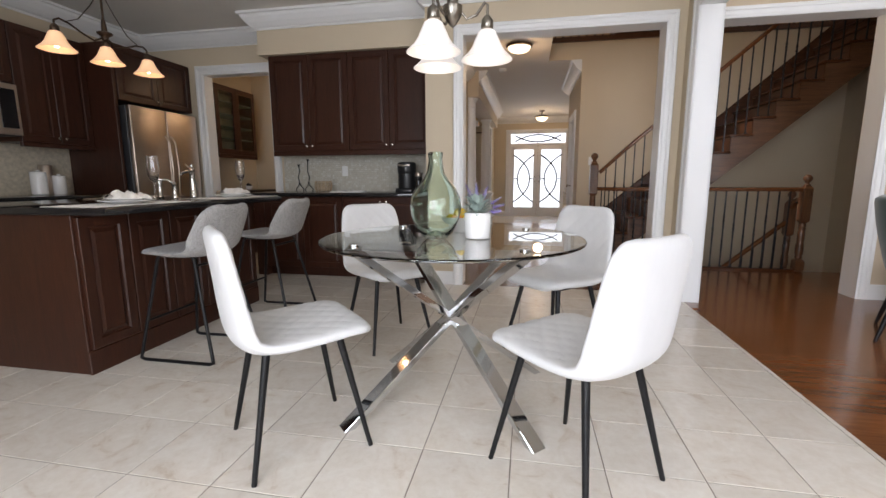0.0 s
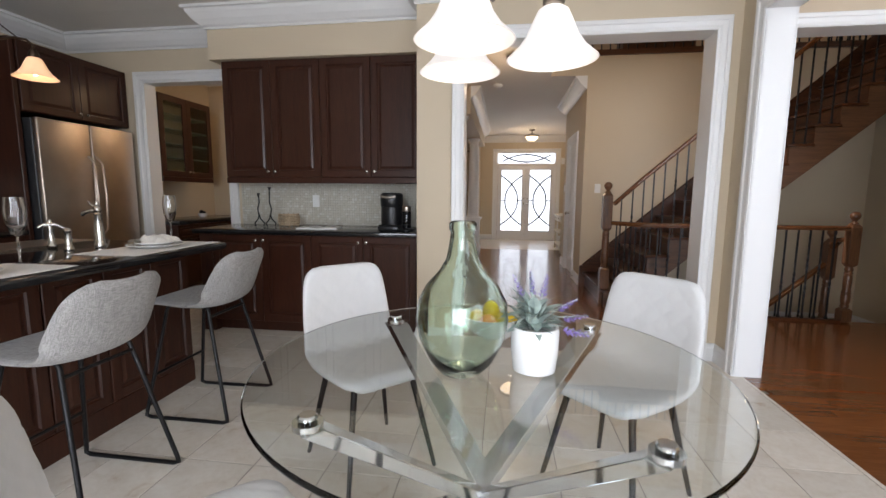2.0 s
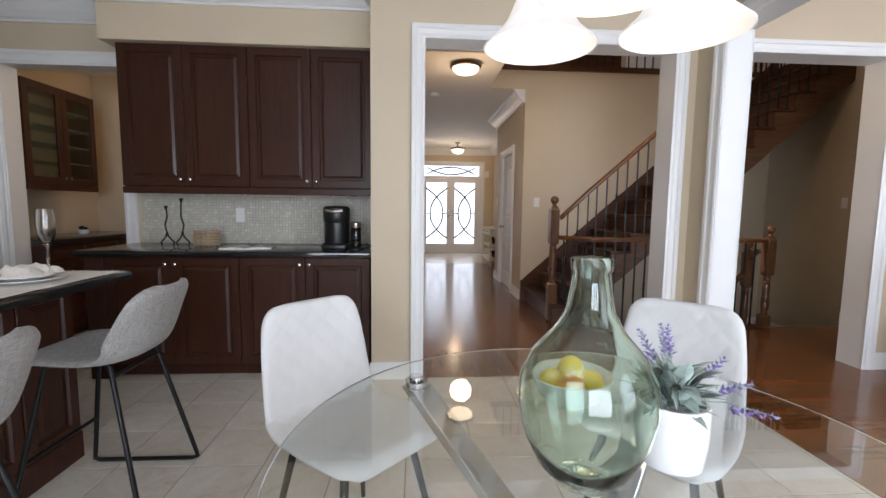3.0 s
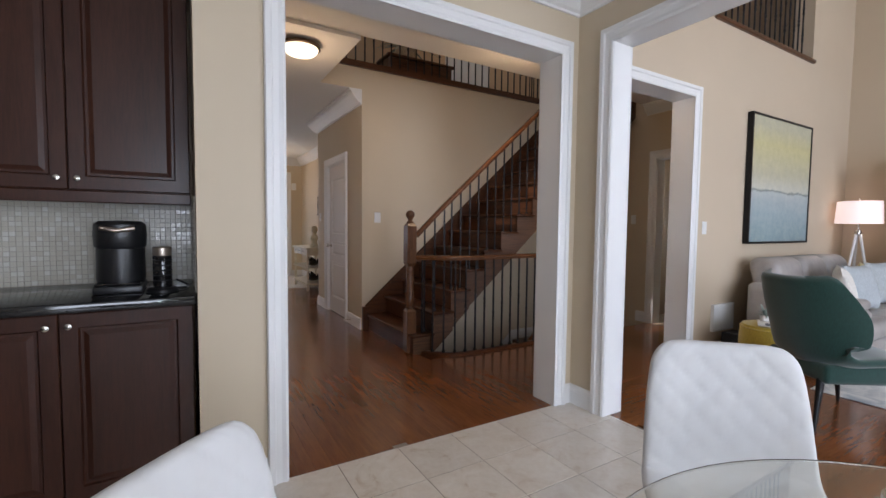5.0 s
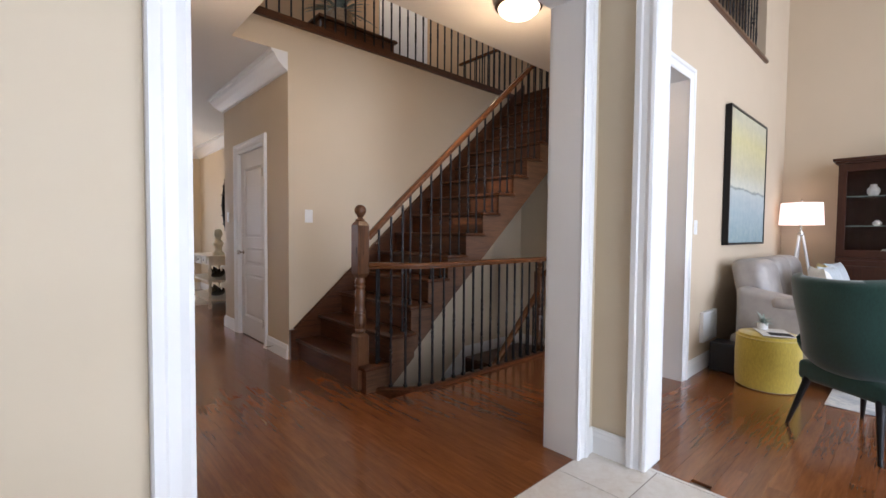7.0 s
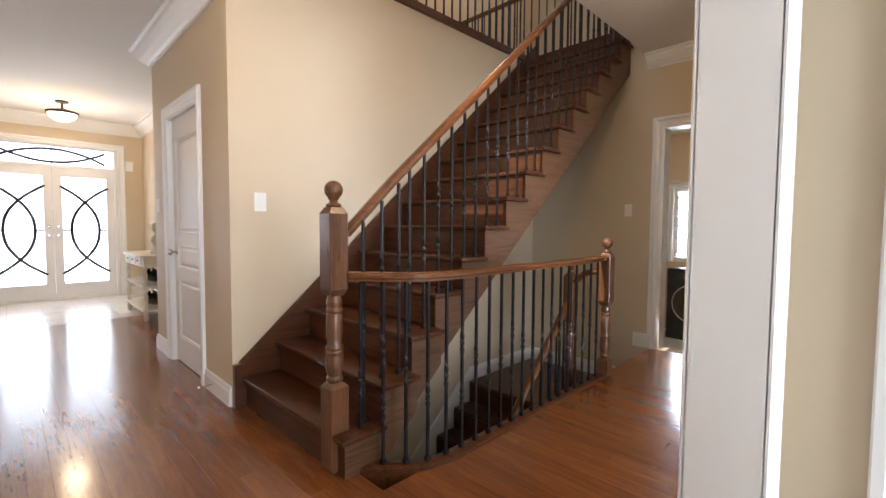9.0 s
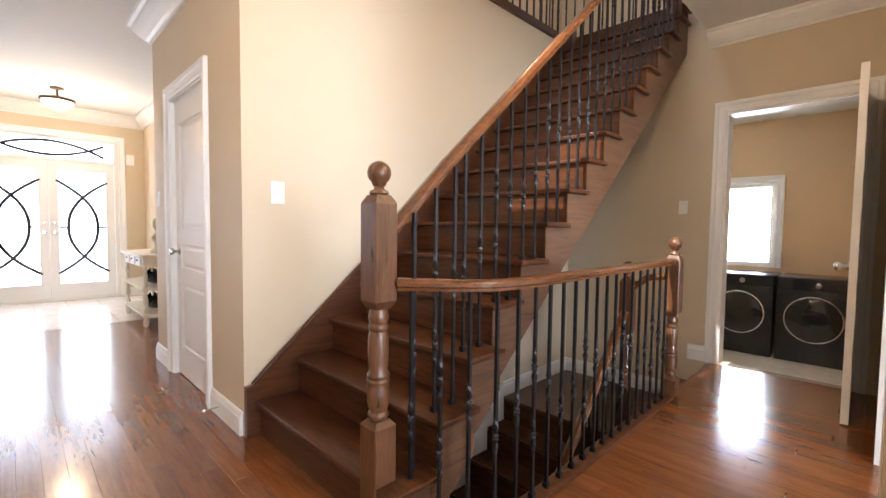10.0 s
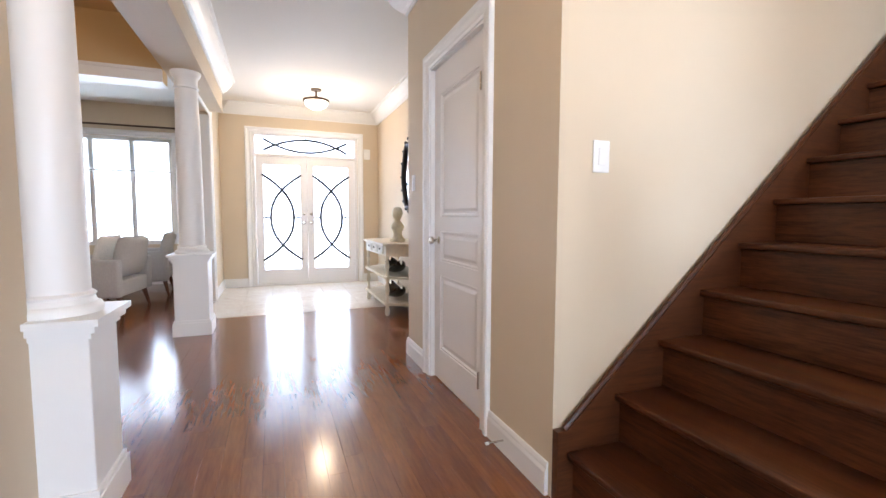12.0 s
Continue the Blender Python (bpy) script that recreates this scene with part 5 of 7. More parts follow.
def leaf_into(bm, p, d, up, length, width, bend=0.3, seg=4):
    d, up = Vector(d).normalized(), Vector(up)
    s = d.cross(up)
    s = s.normalized() if s.length > 1e-3 else Vector((1, 0, 0))
    n = s.cross(d).normalized()
    prev = None
    for i in range(seg + 1):
        t = i / seg
        w = width * math.sin(math.pi * min(1, 0.12 + t * 0.88)) * 0.5
        c = Vector(p) + d * length * t - n * bend * length * t * t
        a, m_, b = bm.verts.new(c + s * w + n * 0.15 * w), bm.verts.new(c - n * 0.1 * w), bm.verts.new(c - s * w + n * 0.15 * w)
        if prev:
            bm.faces.new((prev[0], a, m_, prev[1]))
            bm.faces.new((prev[1], m_, b, prev[2]))
        prev = (a, m_, b)


rnd = random.Random(11)
for k in range(96):
    bm = bmesh.new()
    a = rnd.uniform(0, math.tau)
    el = rnd.uniform(0.1, 1.4)
    d = (math.cos(a) * math.cos(el), math.sin(a) * math.cos(el), math.sin(el))
    q = rnd.uniform(0.0, 0.03)
    wide = k % 2 == 0
    leaf_into(bm, (q * math.cos(a), q * math.sin(a), 0.10 + rnd.uniform(0, 0.05)), d, (0, 0, 1), rnd.uniform(0.045, 0.085) if not wide else rnd.uniform(0.04, 0.07), 0.010 if not wide else rnd.uniform(0.014, 0.034), rnd.uniform(0.1, 0.5))
    part("leaf", bm, M["sage"], pot)
for k in range(6):
    a = (1.9, 2.6, 0.15, -0.25, 1.2, -0.75)[k]
    el = (1.3, 1.1, 0.65, 0.4, 0.9, 0.2)[k]
    L = rnd.uniform(0.12, 0.155)
    d = Vector((math.cos(a) * math.cos(el), math.sin(a) * math.cos(el), math.sin(el)))
    p0 = Vector((0, 0, 0.11))
    bm = tube([p0, p0 + d * L * 0.5 + Vector((0, 0, 0.005)), p0 + d * L - Vector((0, 0, 0.012 * (1.3 - el)))], 0.0012, 5)
    part("stalk", bm, M["sage"], pot)
    bm = bmesh.new()
    for j in range(26):
        t = 0.55 + 0.45 * j / 26
        c = p0 + d * L * t - Vector((0, 0, 0.012 * (1.3 - el) * t))
        b2 = j * 2.4
        e1 = d.orthogonal().normalized()
        e2 = d.cross(e1)
        o = (e1 * math.cos(b2) + e2 * math.sin(b2))
        r = 0.0056 * (1.15 - 0.6 * j / 26)
        leaf_into(bm, c + o * 0.001, o * 0.8 + d * 0.6, d, r * 2.3, r * 1.6, 0.1, 2)
    part("flower_spike", bm, M["lavender"], pot)

bw = thing("fruit_bowl", pose(0.935, 4.15, 0.7675), "white ceramic bowl of lemons and oranges on the table", "bowl")
part("bowl", lathe([(0.035, 0), (0.04, 0.004), (0.075, 0.03), (0.098, 0.075), (0.094, 0.076), (0.072, 0.035), (0.036, 0.009), (0, 0.008)], 36), M["ceramic"], bw, smooth=50)
for k, (x, y, z, r, mt) in enumerate(((-0.045, 0.0, 0.055, 0.031, "lemon"), (0.01, 0.035, 0.056, 0.034, "orange"), (0.04, -0.02, 0.056, 0.032, "lemon"), (-0.01, -0.045, 0.054, 0.031, "orange"), (0.0, 0.0, 0.085, 0.03, "lemon"))):
    f = thing("lemon" if mt == "lemon" else "orange", pose(0.935 + x, 4.15 + y, 0.7675 + z - r), "ripe yellow lemon in the bowl" if mt == "lemon" else "ripe orange in the bowl", "fruit", "fruit in the bowl")
    L = 1.25 if mt == "lemon" else 1.0
    part("skin", lathe([(0, 0)] + [(r * math.sin(math.pi * i / 10), r - r * math.cos(math.pi * i / 10)) for i in range(1, 10)] + [(0, 2 * r)], 16), M[mt], f, smooth=80)

# ---- lamps ----
BELL = [(0.022, 0.0), (0.034, -0.008), (0.046, -0.034), (0.058, -0.062), (0.074, -0.085), (0.092, -0.102), (0.101, -0.110)]


def bell(k=1.0):
    o = [(r * k, z * k) for r, z in BELL]
    return lathe(o + [(r - 0.003, z - 0.001 if i == 0 else z) for i, (r, z) in enumerate(o[::-1])], 32)


def lit_bulb(parent, z, r=0.022):
    part("bulb", lathe([(0.010, z), (0.012, z - 0.02), (r, z - 0.045), (r * 0.9, z - 0.062), (0, z - 0.075)], 14), M["bulb"], parent, smooth=60)


cha = thing("chandelier", pose(0.92, 3.99, -0.05), "nickel three light chandelier with white bell glass shades", "chandelier")
part("canopy", lathe([(0.065, CZ + 0.049), (0.062, CZ + 0.03), (0.02, CZ + 0.015), (0, CZ + 0.014)], 24), M["nickel_dark"], cha, smooth=45)
part("rod", lathe([(0.006, 1.95), (0.006, CZ + 0.015)], 8), M["nickel_dark"], cha, smooth=60)
part("hub", lathe([(0, 1.70), (0.012, 1.71), (0.03, 1.735), (0.042, 1.76), (0.042, 1.785), (0.022, 1.80), (0.03, 1.83), (0.014, 1.86), (0.018, 1.90), (0.008, 1.95), (0, 1.95)], 24), M["nickel_dark"], cha, smooth=45)
for k in range(3):
    a = radians(8 + 120 * k)
    c, s = math.cos(a), math.sin(a)
    R = 0.145
    arm = part("arm", tube([(c * 0.03, s * 0.03, 1.77), (c * 0.06, s * 0.06, 1.735), (c * 0.10, s * 0.10, 1.75), (c * 0.135, s * 0.135, 1.80), (c * R, s * R, 1.79), (c * R, s * R, 1.745)], 0.006, 8), M["nickel_dark"], cha, "curved nickel arm", smooth=60)
    part("socket", lathe([(0.012, 1.745), (0.024, 1.73), (0.026, 1.70), (0.022, 1.695), (0, 1.695)], 16, c * R, s * R), M["nickel_dark"], arm, smooth=45)
    sh = part("shade", bell(1.08), M["white_shade"], cha, "frosted white bell glass shade", smooth=60)
    sh.location = (c * R, s * R, 1.69)
    lit_bulb(sh, -0.02)

pen = thing("island_pendant", pose(-1.50, 4.62, -0.025), "bronze three light island pendant with amber bell shades", "pendant lamp")
part("canopy", lathe([(0.065, CZ + 0.024), (0.062, CZ + 0.005), (0.02, CZ - 0.01), (0, CZ - 0.011)], 24), M["bronze"], pen, smooth=45)
part("rod", lathe([(0.007, 2.08), (0.007, CZ - 0.01)], 8), M["bronze"], pen, smooth=60)
part("hub", lathe([(0.007, 1.95), (0.02, 1.955), (0.02, 1.975), (0.042, 1.99), (0.045, 2.0), (0.018, 2.01), (0.012, 2.08), (0, 2.08)], 20), M["bronze"], pen, smooth=45)
for k, dy in enumerate((-0.32, 0.0, 0.32)):
    if dy:
        s = 1 if dy > 0 else -1
        arm = part("arm", tube([(0, 0.02 * s, 1.965), (0, 0.08 * s, 1.93), (0, 0.16 * s, 1.955), (0, 0.23 * s, 1.985), (0, 0.29 * s, 1.995), (0, 0.32 * s, 1.975), (0, 0.32 * s, 1.945)], 0.006, 8), M["bronze"], pen, smooth=60)
        part("brace", tube([(0, 0.01 * s, 2.25), (0, 0.08 * s, 2.14), (0, 0.17 * s, 2.03), (0, 0.25 * s, 1.99)], 0.003, 6), M["bronze"], arm)
    part("socket", lathe([(0.01, 1.955), (0.022, 1.94), (0.024, 1.915), (0.02, 1.91), (0, 1.91)], 16, 0, dy), M["bronze"], pen, smooth=45)
    sh = part("shade", bell(0.95), M["amber_glass"], pen, "amber marbled bell glass shade", smooth=60)
    sh.location = (0, dy, 1.915)
    lit_bulb(sh, -0.02)


def flush_lamp(x, y, z, r=0.16, m="bronze", drop=0.0):
    t = thing("ceiling_lamp", pose(x, y, z), "flush ceiling lamp with bronze rim and frosted glass bowl", "ceiling lamp", "hall ceiling lamps")
    part("rim", lathe([(r * 0.6, -0.001), (r, -0.02 - drop), (r, -0.04 - drop), (r * 0.9, -0.045 - drop), (r * 0.86, -0.03 - drop), (0, -0.02 - drop)], 36), M[m], t, smooth=45)
    part("glass_bowl", lathe([(r * 0.88, -0.046 - drop), (r * 0.84, -0.065 - drop), (r * 0.66, -0.09 - drop), (r * 0.35, -0.108 - drop), (0, -0.114 - drop)], 36), M["lit_glass"], t, "lit frosted glass bowl", smooth=60)
    return t


flush_lamp(1.10, 7.88, HC)
flush_lamp(2.80, 6.94, CZ)
# pantry lamp is unseen, added to go with its fill bulb
flush_lamp(-1.3, 7.75, CZ, 0.14)
ent = thing("ceiling_lamp", pose(1.55, 13.4, HC), "semi flush ceiling lamp with frosted bowl in the foyer", "ceiling lamp", "hall ceiling lamps")
part("canopy", lathe([(0.07, -0.001), (0.065, -0.02), (0.012, -0.03), (0.012, -0.10), (0, -0.10)], 24), M["bronze"], ent, smooth=45)
part("rim", lathe([(0.15, -0.13), (0.165, -0.135), (0.165, -0.16), (0.15, -0.165), (0.15, -0.13)], 32), M["bronze"], ent, smooth=45)
part("glass_bowl", lathe([(0.152, -0.15), (0.14, -0.19), (0.11, -0.225), (0.06, -0.25), (0, -0.258)], 32), M["lit_glass"], ent, smooth=60)
part("strut", tube([(0.012, 0, -0.09), (0.155, 0, -0.145)], 0.004, 6), M["bronze"], ent)
part("strut", tube([(-0.012, 0, -0.09), (-0.155, 0, -0.145)], 0.004, 6), M["bronze"], ent)
ll = thing("ceiling_lamp", pose(6.6, 8.1, 2.5), "white glass ceiling lamp in the laundry room", "ceiling lamp")
part("glass_bowl", lathe([(0.15, -0.001), (0.15, -0.02), (0.12, -0.07), (0.06, -0.10), (0, -0.108)], 28), M["lit_glass"], ll, smooth=60)
sm = thing("smoke_detector", pose(0.83, 9.1, HC), "round white smoke detector on the hall ceiling", "smoke detector")
part("housing", lathe([(0.055, -0.001), (0.062, -0.012), (0.06, -0.028), (0.045, -0.04), (0, -0.042)], 24), M["switch_white"], sm, smooth=45)

# ---- stairs ----
RUN, RISE, X0, YO, YI = 0.214, 0.19, 2.03, 7.72, 8.745
stairs = thing("staircase", pose(0, 0, 0), "dark stained oak staircase with open treads along the wall", "stairs")


def outer(i):
    return 7.63 if i < 2 else (7.67 if i == 2 else YO)


for i in range(15):
    x = X0 + i * RUN
    z = (i + 1) * RISE
    yo = outer(i)
    bm = box_bm(x - 0.028, x + RUN + 0.004, yo - 0.03, YI, z - 0.026, z, 0.006, 2)
    part("tread", bm, M["stair"], stairs, smooth=50)
    part("riser", box_bm(x, x + 0.018, yo + 0.002, YI, z - RISE + 0.001, z - 0.027), M["stair"], stairs)
part("riser", box_bm(X0 + 15 * RUN, X0 + 15 * RUN + 0.018, YO + 0.002, YI, 15 * RISE + 0.001, 16 * RISE - 0.002), M["stair"], stairs)


def stringer_bm(y0, y1, depth):
    pts = [(X0 + 0.005, 0.001)]
    for i in range(15):
        pts.append((X0 + 0.005 + i * RUN, (i + 1) * RISE - 0.027))
        pts.append((X0 + 0.005 + (i + 1) * RUN, (i + 1) * RISE - 0.027))
    ex = X0 + 15 * RUN
    pts += [(ex + 0.018, 16 * RISE - 0.04), (ex + 0.018, 15 * RISE - depth + 0.14)]
    bottom = lambda x: RISE + (RISE / RUN) * (x - X0) - depth
    pts += [(X0 + (depth - RISE) * RUN / RISE + 0.02, 0.001)]
    bm = bmesh.new()
    a = [bm.verts.new((x, y0, z)) for x, z in pts]
    b = [bm.verts.new((x, y1, z)) for x, z in pts]
    bm.faces.new(a), bm.faces.new(b[::-1])
    n = len(pts)
    for i in range(n):
        bm.faces.new((a[i], b[i], b[(i + 1) % n], a[(i + 1) % n]))
    bmesh.ops.recalc_face_normals(bm, faces=bm.faces)
    return bm


part("stringer", stringer_bm(YO, YO + 0.035, 0.385), M["stair_side"], stairs, "cut oak stringer")
for i in range(3):
    xa, xb = X0 + 0.002 + i * RUN, X0 + (i + 1) * RUN
    bm = box_bm(xa, xb, outer(i), YO - 0.001, 0.001, (i + 1) * RISE - 0.027)
    for v in bm.verts:
        if v.co.z < 0.01:
            v.co.z = max(0.001, RISE / RUN * (v.co.x - X0) + RISE - 0.385)
    part("curb", bm, M["stair_side"], stairs)
# soffit under the flight
bm = bmesh.new()
sl = RISE / RUN
p = [(2.30, sl * (2.30 - X0) + RISE - 0.375), (X0 + 15 * RUN, sl * (15 * RUN) + RISE - 0.375)]
vs = [bm.verts.new((x, y, z + dz)) for x, z in p for y in (YO + 0.036, YI) for dz in (0, 0.03)]
for f in ((0, 1, 3, 2), (4, 6, 7, 5), (0, 4, 5, 1), (2, 3, 7, 6), (0, 2, 6, 4), (1, 5, 7, 3)):
    bm.faces.new([vs[i] for i in f])
bmesh.ops.recalc_face_normals(bm, faces=bm.faces)
part("soffit", bm, M["stair_x"], stairs, "dark boards under the flight")
# skirt along the wall
bm = bmesh.new()
sk = [(X0 - 0.07, 0.001), (X0 - 0.07, 0.27), (X0 - 0.03, 0.27), (X0 + 15 * RUN, 0.27 + sl * (15 * RUN + 0.03)), (X0 + 15 * RUN, sl * 15 * RUN - 0.02), (X0 + 0.2, 0.001)]
a = [bm.verts.new((x, YI + 0.001, z)) for x, z in sk]
b = [bm.verts.new((x, SY - 0.001, z)) for x, z in sk]
bm.faces.new(a), bm.faces.new(b[::-1])
for i in range(6):
    bm.faces.new((a[i], b[i], b[(i + 1) % 6], a[(i + 1) % 6]))
bmesh.ops.recalc_face_normals(bm, faces=bm.faces)
part("skirt_board", bm, M["stair_x"], stairs, "dark oak skirt board on the wall")
part("skirt_cap", tube([(X0 - 0.035, YI + 0.012, 0.275), (X0 + 15 * RUN, YI + 0.012, 0.275 + sl * (15 * RUN + 0.03))], 0.012, 6), M["stair"], stairs, smooth=50)

# basement flight
bst = thing("staircase", pose(0, 0, 0), "dark stained oak basement stairs going down under the flight", "stairs")
part("landing", box_bm(4.15, LX, 7.45, SY - 0.002, -0.42, -0.38, 0.004), M["stair_x"], bst)
part("tread", box_bm(4.17, LX - 0.001, 7.452, 7.68, -0.22, -0.19, 0.006), M["stair_x"], bst)
part("riser", box_bm(4.17, LX - 0.001, 7.66, 7.675, -0.379, -0.221), M["stair_x"], bst)
for i in range(11):
    x = 4.15 - i * 0.225
    z = -0.38 - (i + 1) * 0.19
    part("tread", box_bm(x - 0.225, x + 0.025, 7.47, SY - 0.03, z - 0.026, z, 0.006), M["stair"], bst)
    part("riser", box_bm(x, x + 0.016, 7.47, SY - 0.03, z + 0.001, z + 0.163), M["stair"], bst)
bm = bmesh.new()
sk = [(4.15, -0.38), (4.15, -0.25), (2.0, -2.05), (2.0, -2.4), (4.15, -0.6)]
a = [bm.verts.new((x, SY - 0.028, z)) for x, z in sk]
b = [bm.verts.new((x, SY - 0.004, z)) for x, z in sk]
bm.faces.new(a), bm.faces.new(b[::-1])
for i in range(5):
    bm.faces.new((a[i], b[i], b[(i + 1) % 5], a[(i + 1) % 5]))
bmesh.ops.recalc_face_normals(bm, faces=bm.faces)
part("skirt_board", bm, M["trim"], bst, "white skirt board")


def newel(name, x, y, z, h, w=0.092, label="turned oak newel post with ball finial", rot=0):
    """Square blocks above and below, a turned shaft between, a ball on top; h is the full height."""
    t = thing(name, pose(x, y, z, 0, 0, rot), label, "newel post", "newel posts")
    hb = w / 2

    def block(z0, z1, chamfer):
        bm = bmesh.new()
        c = chamfer
        ring = []
        for zz, k in ((z0, 0.62), (z0 + c, 1), (z1 - c, 1), (z1, 0.62)):
            ring.append([bm.verts.new((sx * hb * k, sy * hb * k, zz)) for sx, sy in ((-1, -1), (1, -1), (1, 1), (-1, 1))])
        for p_, q_ in zip(ring, ring[1:]):
            for i in range(4):
                bm.faces.new((p_[i], p_[(i + 1) % 4], q_[(i + 1) % 4], q_[i]))
        bm.faces.new(ring[0][::-1]), bm.faces.new(ring[-1])
        bmesh.ops.recalc_face_normals(bm, faces=bm.faces)
        bmesh.ops.bevel(bm, geom=[e for e in bm.edges if abs(e.verts[0].co.z - e.verts[1].co.z) > 0.1], offset=0.004, segments=1, affect="EDGES")
        return bm
    r = hb
    ball = 0.042
    zt = h - 2 * ball - 0.035
    top0 = zt - 0.40
    low1 = top0 - 0.40
    if low1 < 0.05:
        low1 = 0.12
        top0 = zt - 0.22
    part("lower_block", block(0.001, low1, 0.02), M["newel"], t)
    part("upper_block", block(top0, zt, 0.03), M["newel"], t)
    s = (top0 - low1)
    pr = [(0.62, 0.0), (0.80, 0.03), (0.80, 0.06), (0.66, 0.08), (0.74, 0.11), (0.86, 0.16), (0.88, 0.30), (0.80, 0.33), (0.88, 0.345), (0.88, 0.365), (0.78, 0.38), (0.86, 0.395), (0.86, 0.415), (0.70, 0.44), (0.76, 0.52), (0.80, 0.64), (0.78, 0.76), (0.66, 0.80), (0.80, 0.82), (0.80, 0.85), (0.66, 0.875), (0.78, 0.91), (0.78, 0.94), (0.62, 1.0)]
    part("turned_shaft", lathe([(a_ * r, low1 + b_ * s) for a_, b_ in pr], 28), M["newel"], t, smooth=50)
    part("finial", lathe([(0.62 * r, zt), (0.75 * r, zt + 0.006), (0.7 * r, zt + 0.014), (0.42 * r, zt + 0.02), (0.36 * r, zt + 0.03), (0.5 * r, zt + 0.034)] + [(ball * math.sin(math.pi * q / 14), h - ball - ball * math.cos(math.pi * q / 14)) for q in range(3, 14)] + [(0, h)], 28), M["newel"], t, smooth=60)
    return t


newel("newel_post", 2.045, 7.735, 0.0, 1.335, 0.094)
newel("newel_post", 4.20, 7.43, 0.0, 1.06, 0.088)
newel("newel_post", 4.23, 7.74, -0.38, 1.26, 0.088, "turned oak newel post on the basement landing")
newel("newel_post", 5.05, 7.77, 2.85, 1.30, 0.092, "turned oak newel post at the top of the stairs")


def baluster_bm(h, style):
    """A square wrought iron bar with twists and knuckles and a shoe at its foot."""
    knots = {0: (0.45,), 1: (0.30, 0.62), 2: (0.52,), 3: (0.36,)}[style]
    pts, rad = [(0, 0, 0)], [0.0088]
    zs = [0.0]
    z = 0.0
    marks = [(0.02, 0.0088), (0.021, 0.0088)]
    for kf in knots:
        c = h * kf
        marks += [(c - 0.085, 0.0088), (c - 0.065, 0.0095), (c - 0.045, 0.0115), (c - 0.03, 0.012), (c - 0.016, 0.0072), (c - 0.010, 0.0145), (c, 0.012), (c + 0.010, 0.0145), (c + 0.016, 0.0072), (c + 0.03, 0.012), (c + 0.045, 0.0115), (c + 0.065, 0.0095), (c + 0.085, 0.0088)]
    marks.append((h, 0.0088))
    for z, r in marks:
        pts.append((0, 0, z)), rad.append(r)
    bm = tube(pts, n=4, radii=rad, square=True, up=(1, 0, 0))
    for v in bm.verts:
        turn = sum(min(1, max(0, (v.co.z - (h * kf - 0.085)) / 0.17)) for kf in knots) * math.tau * 0.75
        x_, y_ = v.co.x, v.co.y
        v.co.x, v.co.y = x_ * math.cos(turn) - y_ * math.sin(turn), x_ * math.sin(turn) + y_ * math.cos(turn)
    add_box(bm, -0.011, 0.011, -0.011, 0.011, 0.0, 0.022)
    bmesh.ops.recalc_face_normals(bm, faces=bm.faces)
    return bm


BAL = {}


def baluster(parent, x, y, z, h, k):
    key = (round(h, 2), k % 4)
    if key not in BAL:
        ob = part("baluster", baluster_bm(h, k % 4), M["iron"], parent)
        BAL[key] = ob.data
    else:
        ob = new("baluster", BAL[key])
        ob.parent = parent
    ob.location = (x, y, z)
    return ob


def handrail_bm(pts, k=1.0):
    prof = [(-0.020, -0.024), (0.020, -0.024), (0.022, -0.013), (0.031, -0.007), (0.032, 0.006), (0.022, 0.016), (0, 0.020), (-0.022, 0.016), (-0.032, 0.006), (-0.031, -0.007), (-0.022, -0.013)]
    bm = bmesh.new()
    P = [Vector(q) for q in pts]
    rings = []
    for i, q in enumerate(P):
        d = (P[min(i + 1, len(P) - 1)] - P[max(i - 1, 0)]).normalized()
        s = d.cross(Vector((0, 0, 1))).normalized()
        u = s.cross(d).normalized()
        rings.append([bm.verts.new(q + s * a * k + u * b * k) for a, b in prof])
    n = len(prof)
    for a, b in zip(rings, rings[1:]):
        for j in range(n):
            bm.faces.new((a[j], a[(j + 1) % n], b[(j + 1) % n], b[j]))
    bm.faces.new(rings[0][::-1]), bm.faces.new(rings[-1])
    bmesh.ops.recalc_face_normals(bm, faces=bm.faces)
    return bm


# rail up the stairs
rl = thing("stair_railing", pose(0, 0, 0), "oak handrail with wrought iron balusters up the staircase", "railing")
RZ = 0.86
rp = [(2.11, 7.745, 0.14 + RZ + 0.10)] + [(2.10 + t * 0.29, 7.74, RISE + sl * (2.10 + t * 0.29 - X0) + RZ) for t in range(1, 11)]
part("handrail", handrail_bm(rp), M["rail"], rl, smooth=40)
k = 0
for i in range(15):
    for q in (0.045, 0.15):
        x = X0 + i * RUN + q
        if x < 2.13 or x > 4.98:
            continue
        y = 7.70 if i < 2 else 7.745
        z = (i + 1) * RISE
        h = RISE + sl * (x - X0) + RZ - 0.025 - z
        baluster(rl, x, y, z, h, k)
        k += 1

# guard round the well
gl = thing("guard_railing", pose(0, 0, 0), "curved oak guard rail with wrought iron balusters round the stair well", "railing")
curve = [(2.10, 7.695), (2.17, 7.62), (2.25, 7.54), (2.34, 7.47), (2.46, 7.44), (2.60, 7.43), (3.1, 7.43), (3.7, 7.43), (4.16, 7.43)]
sm_curve = []
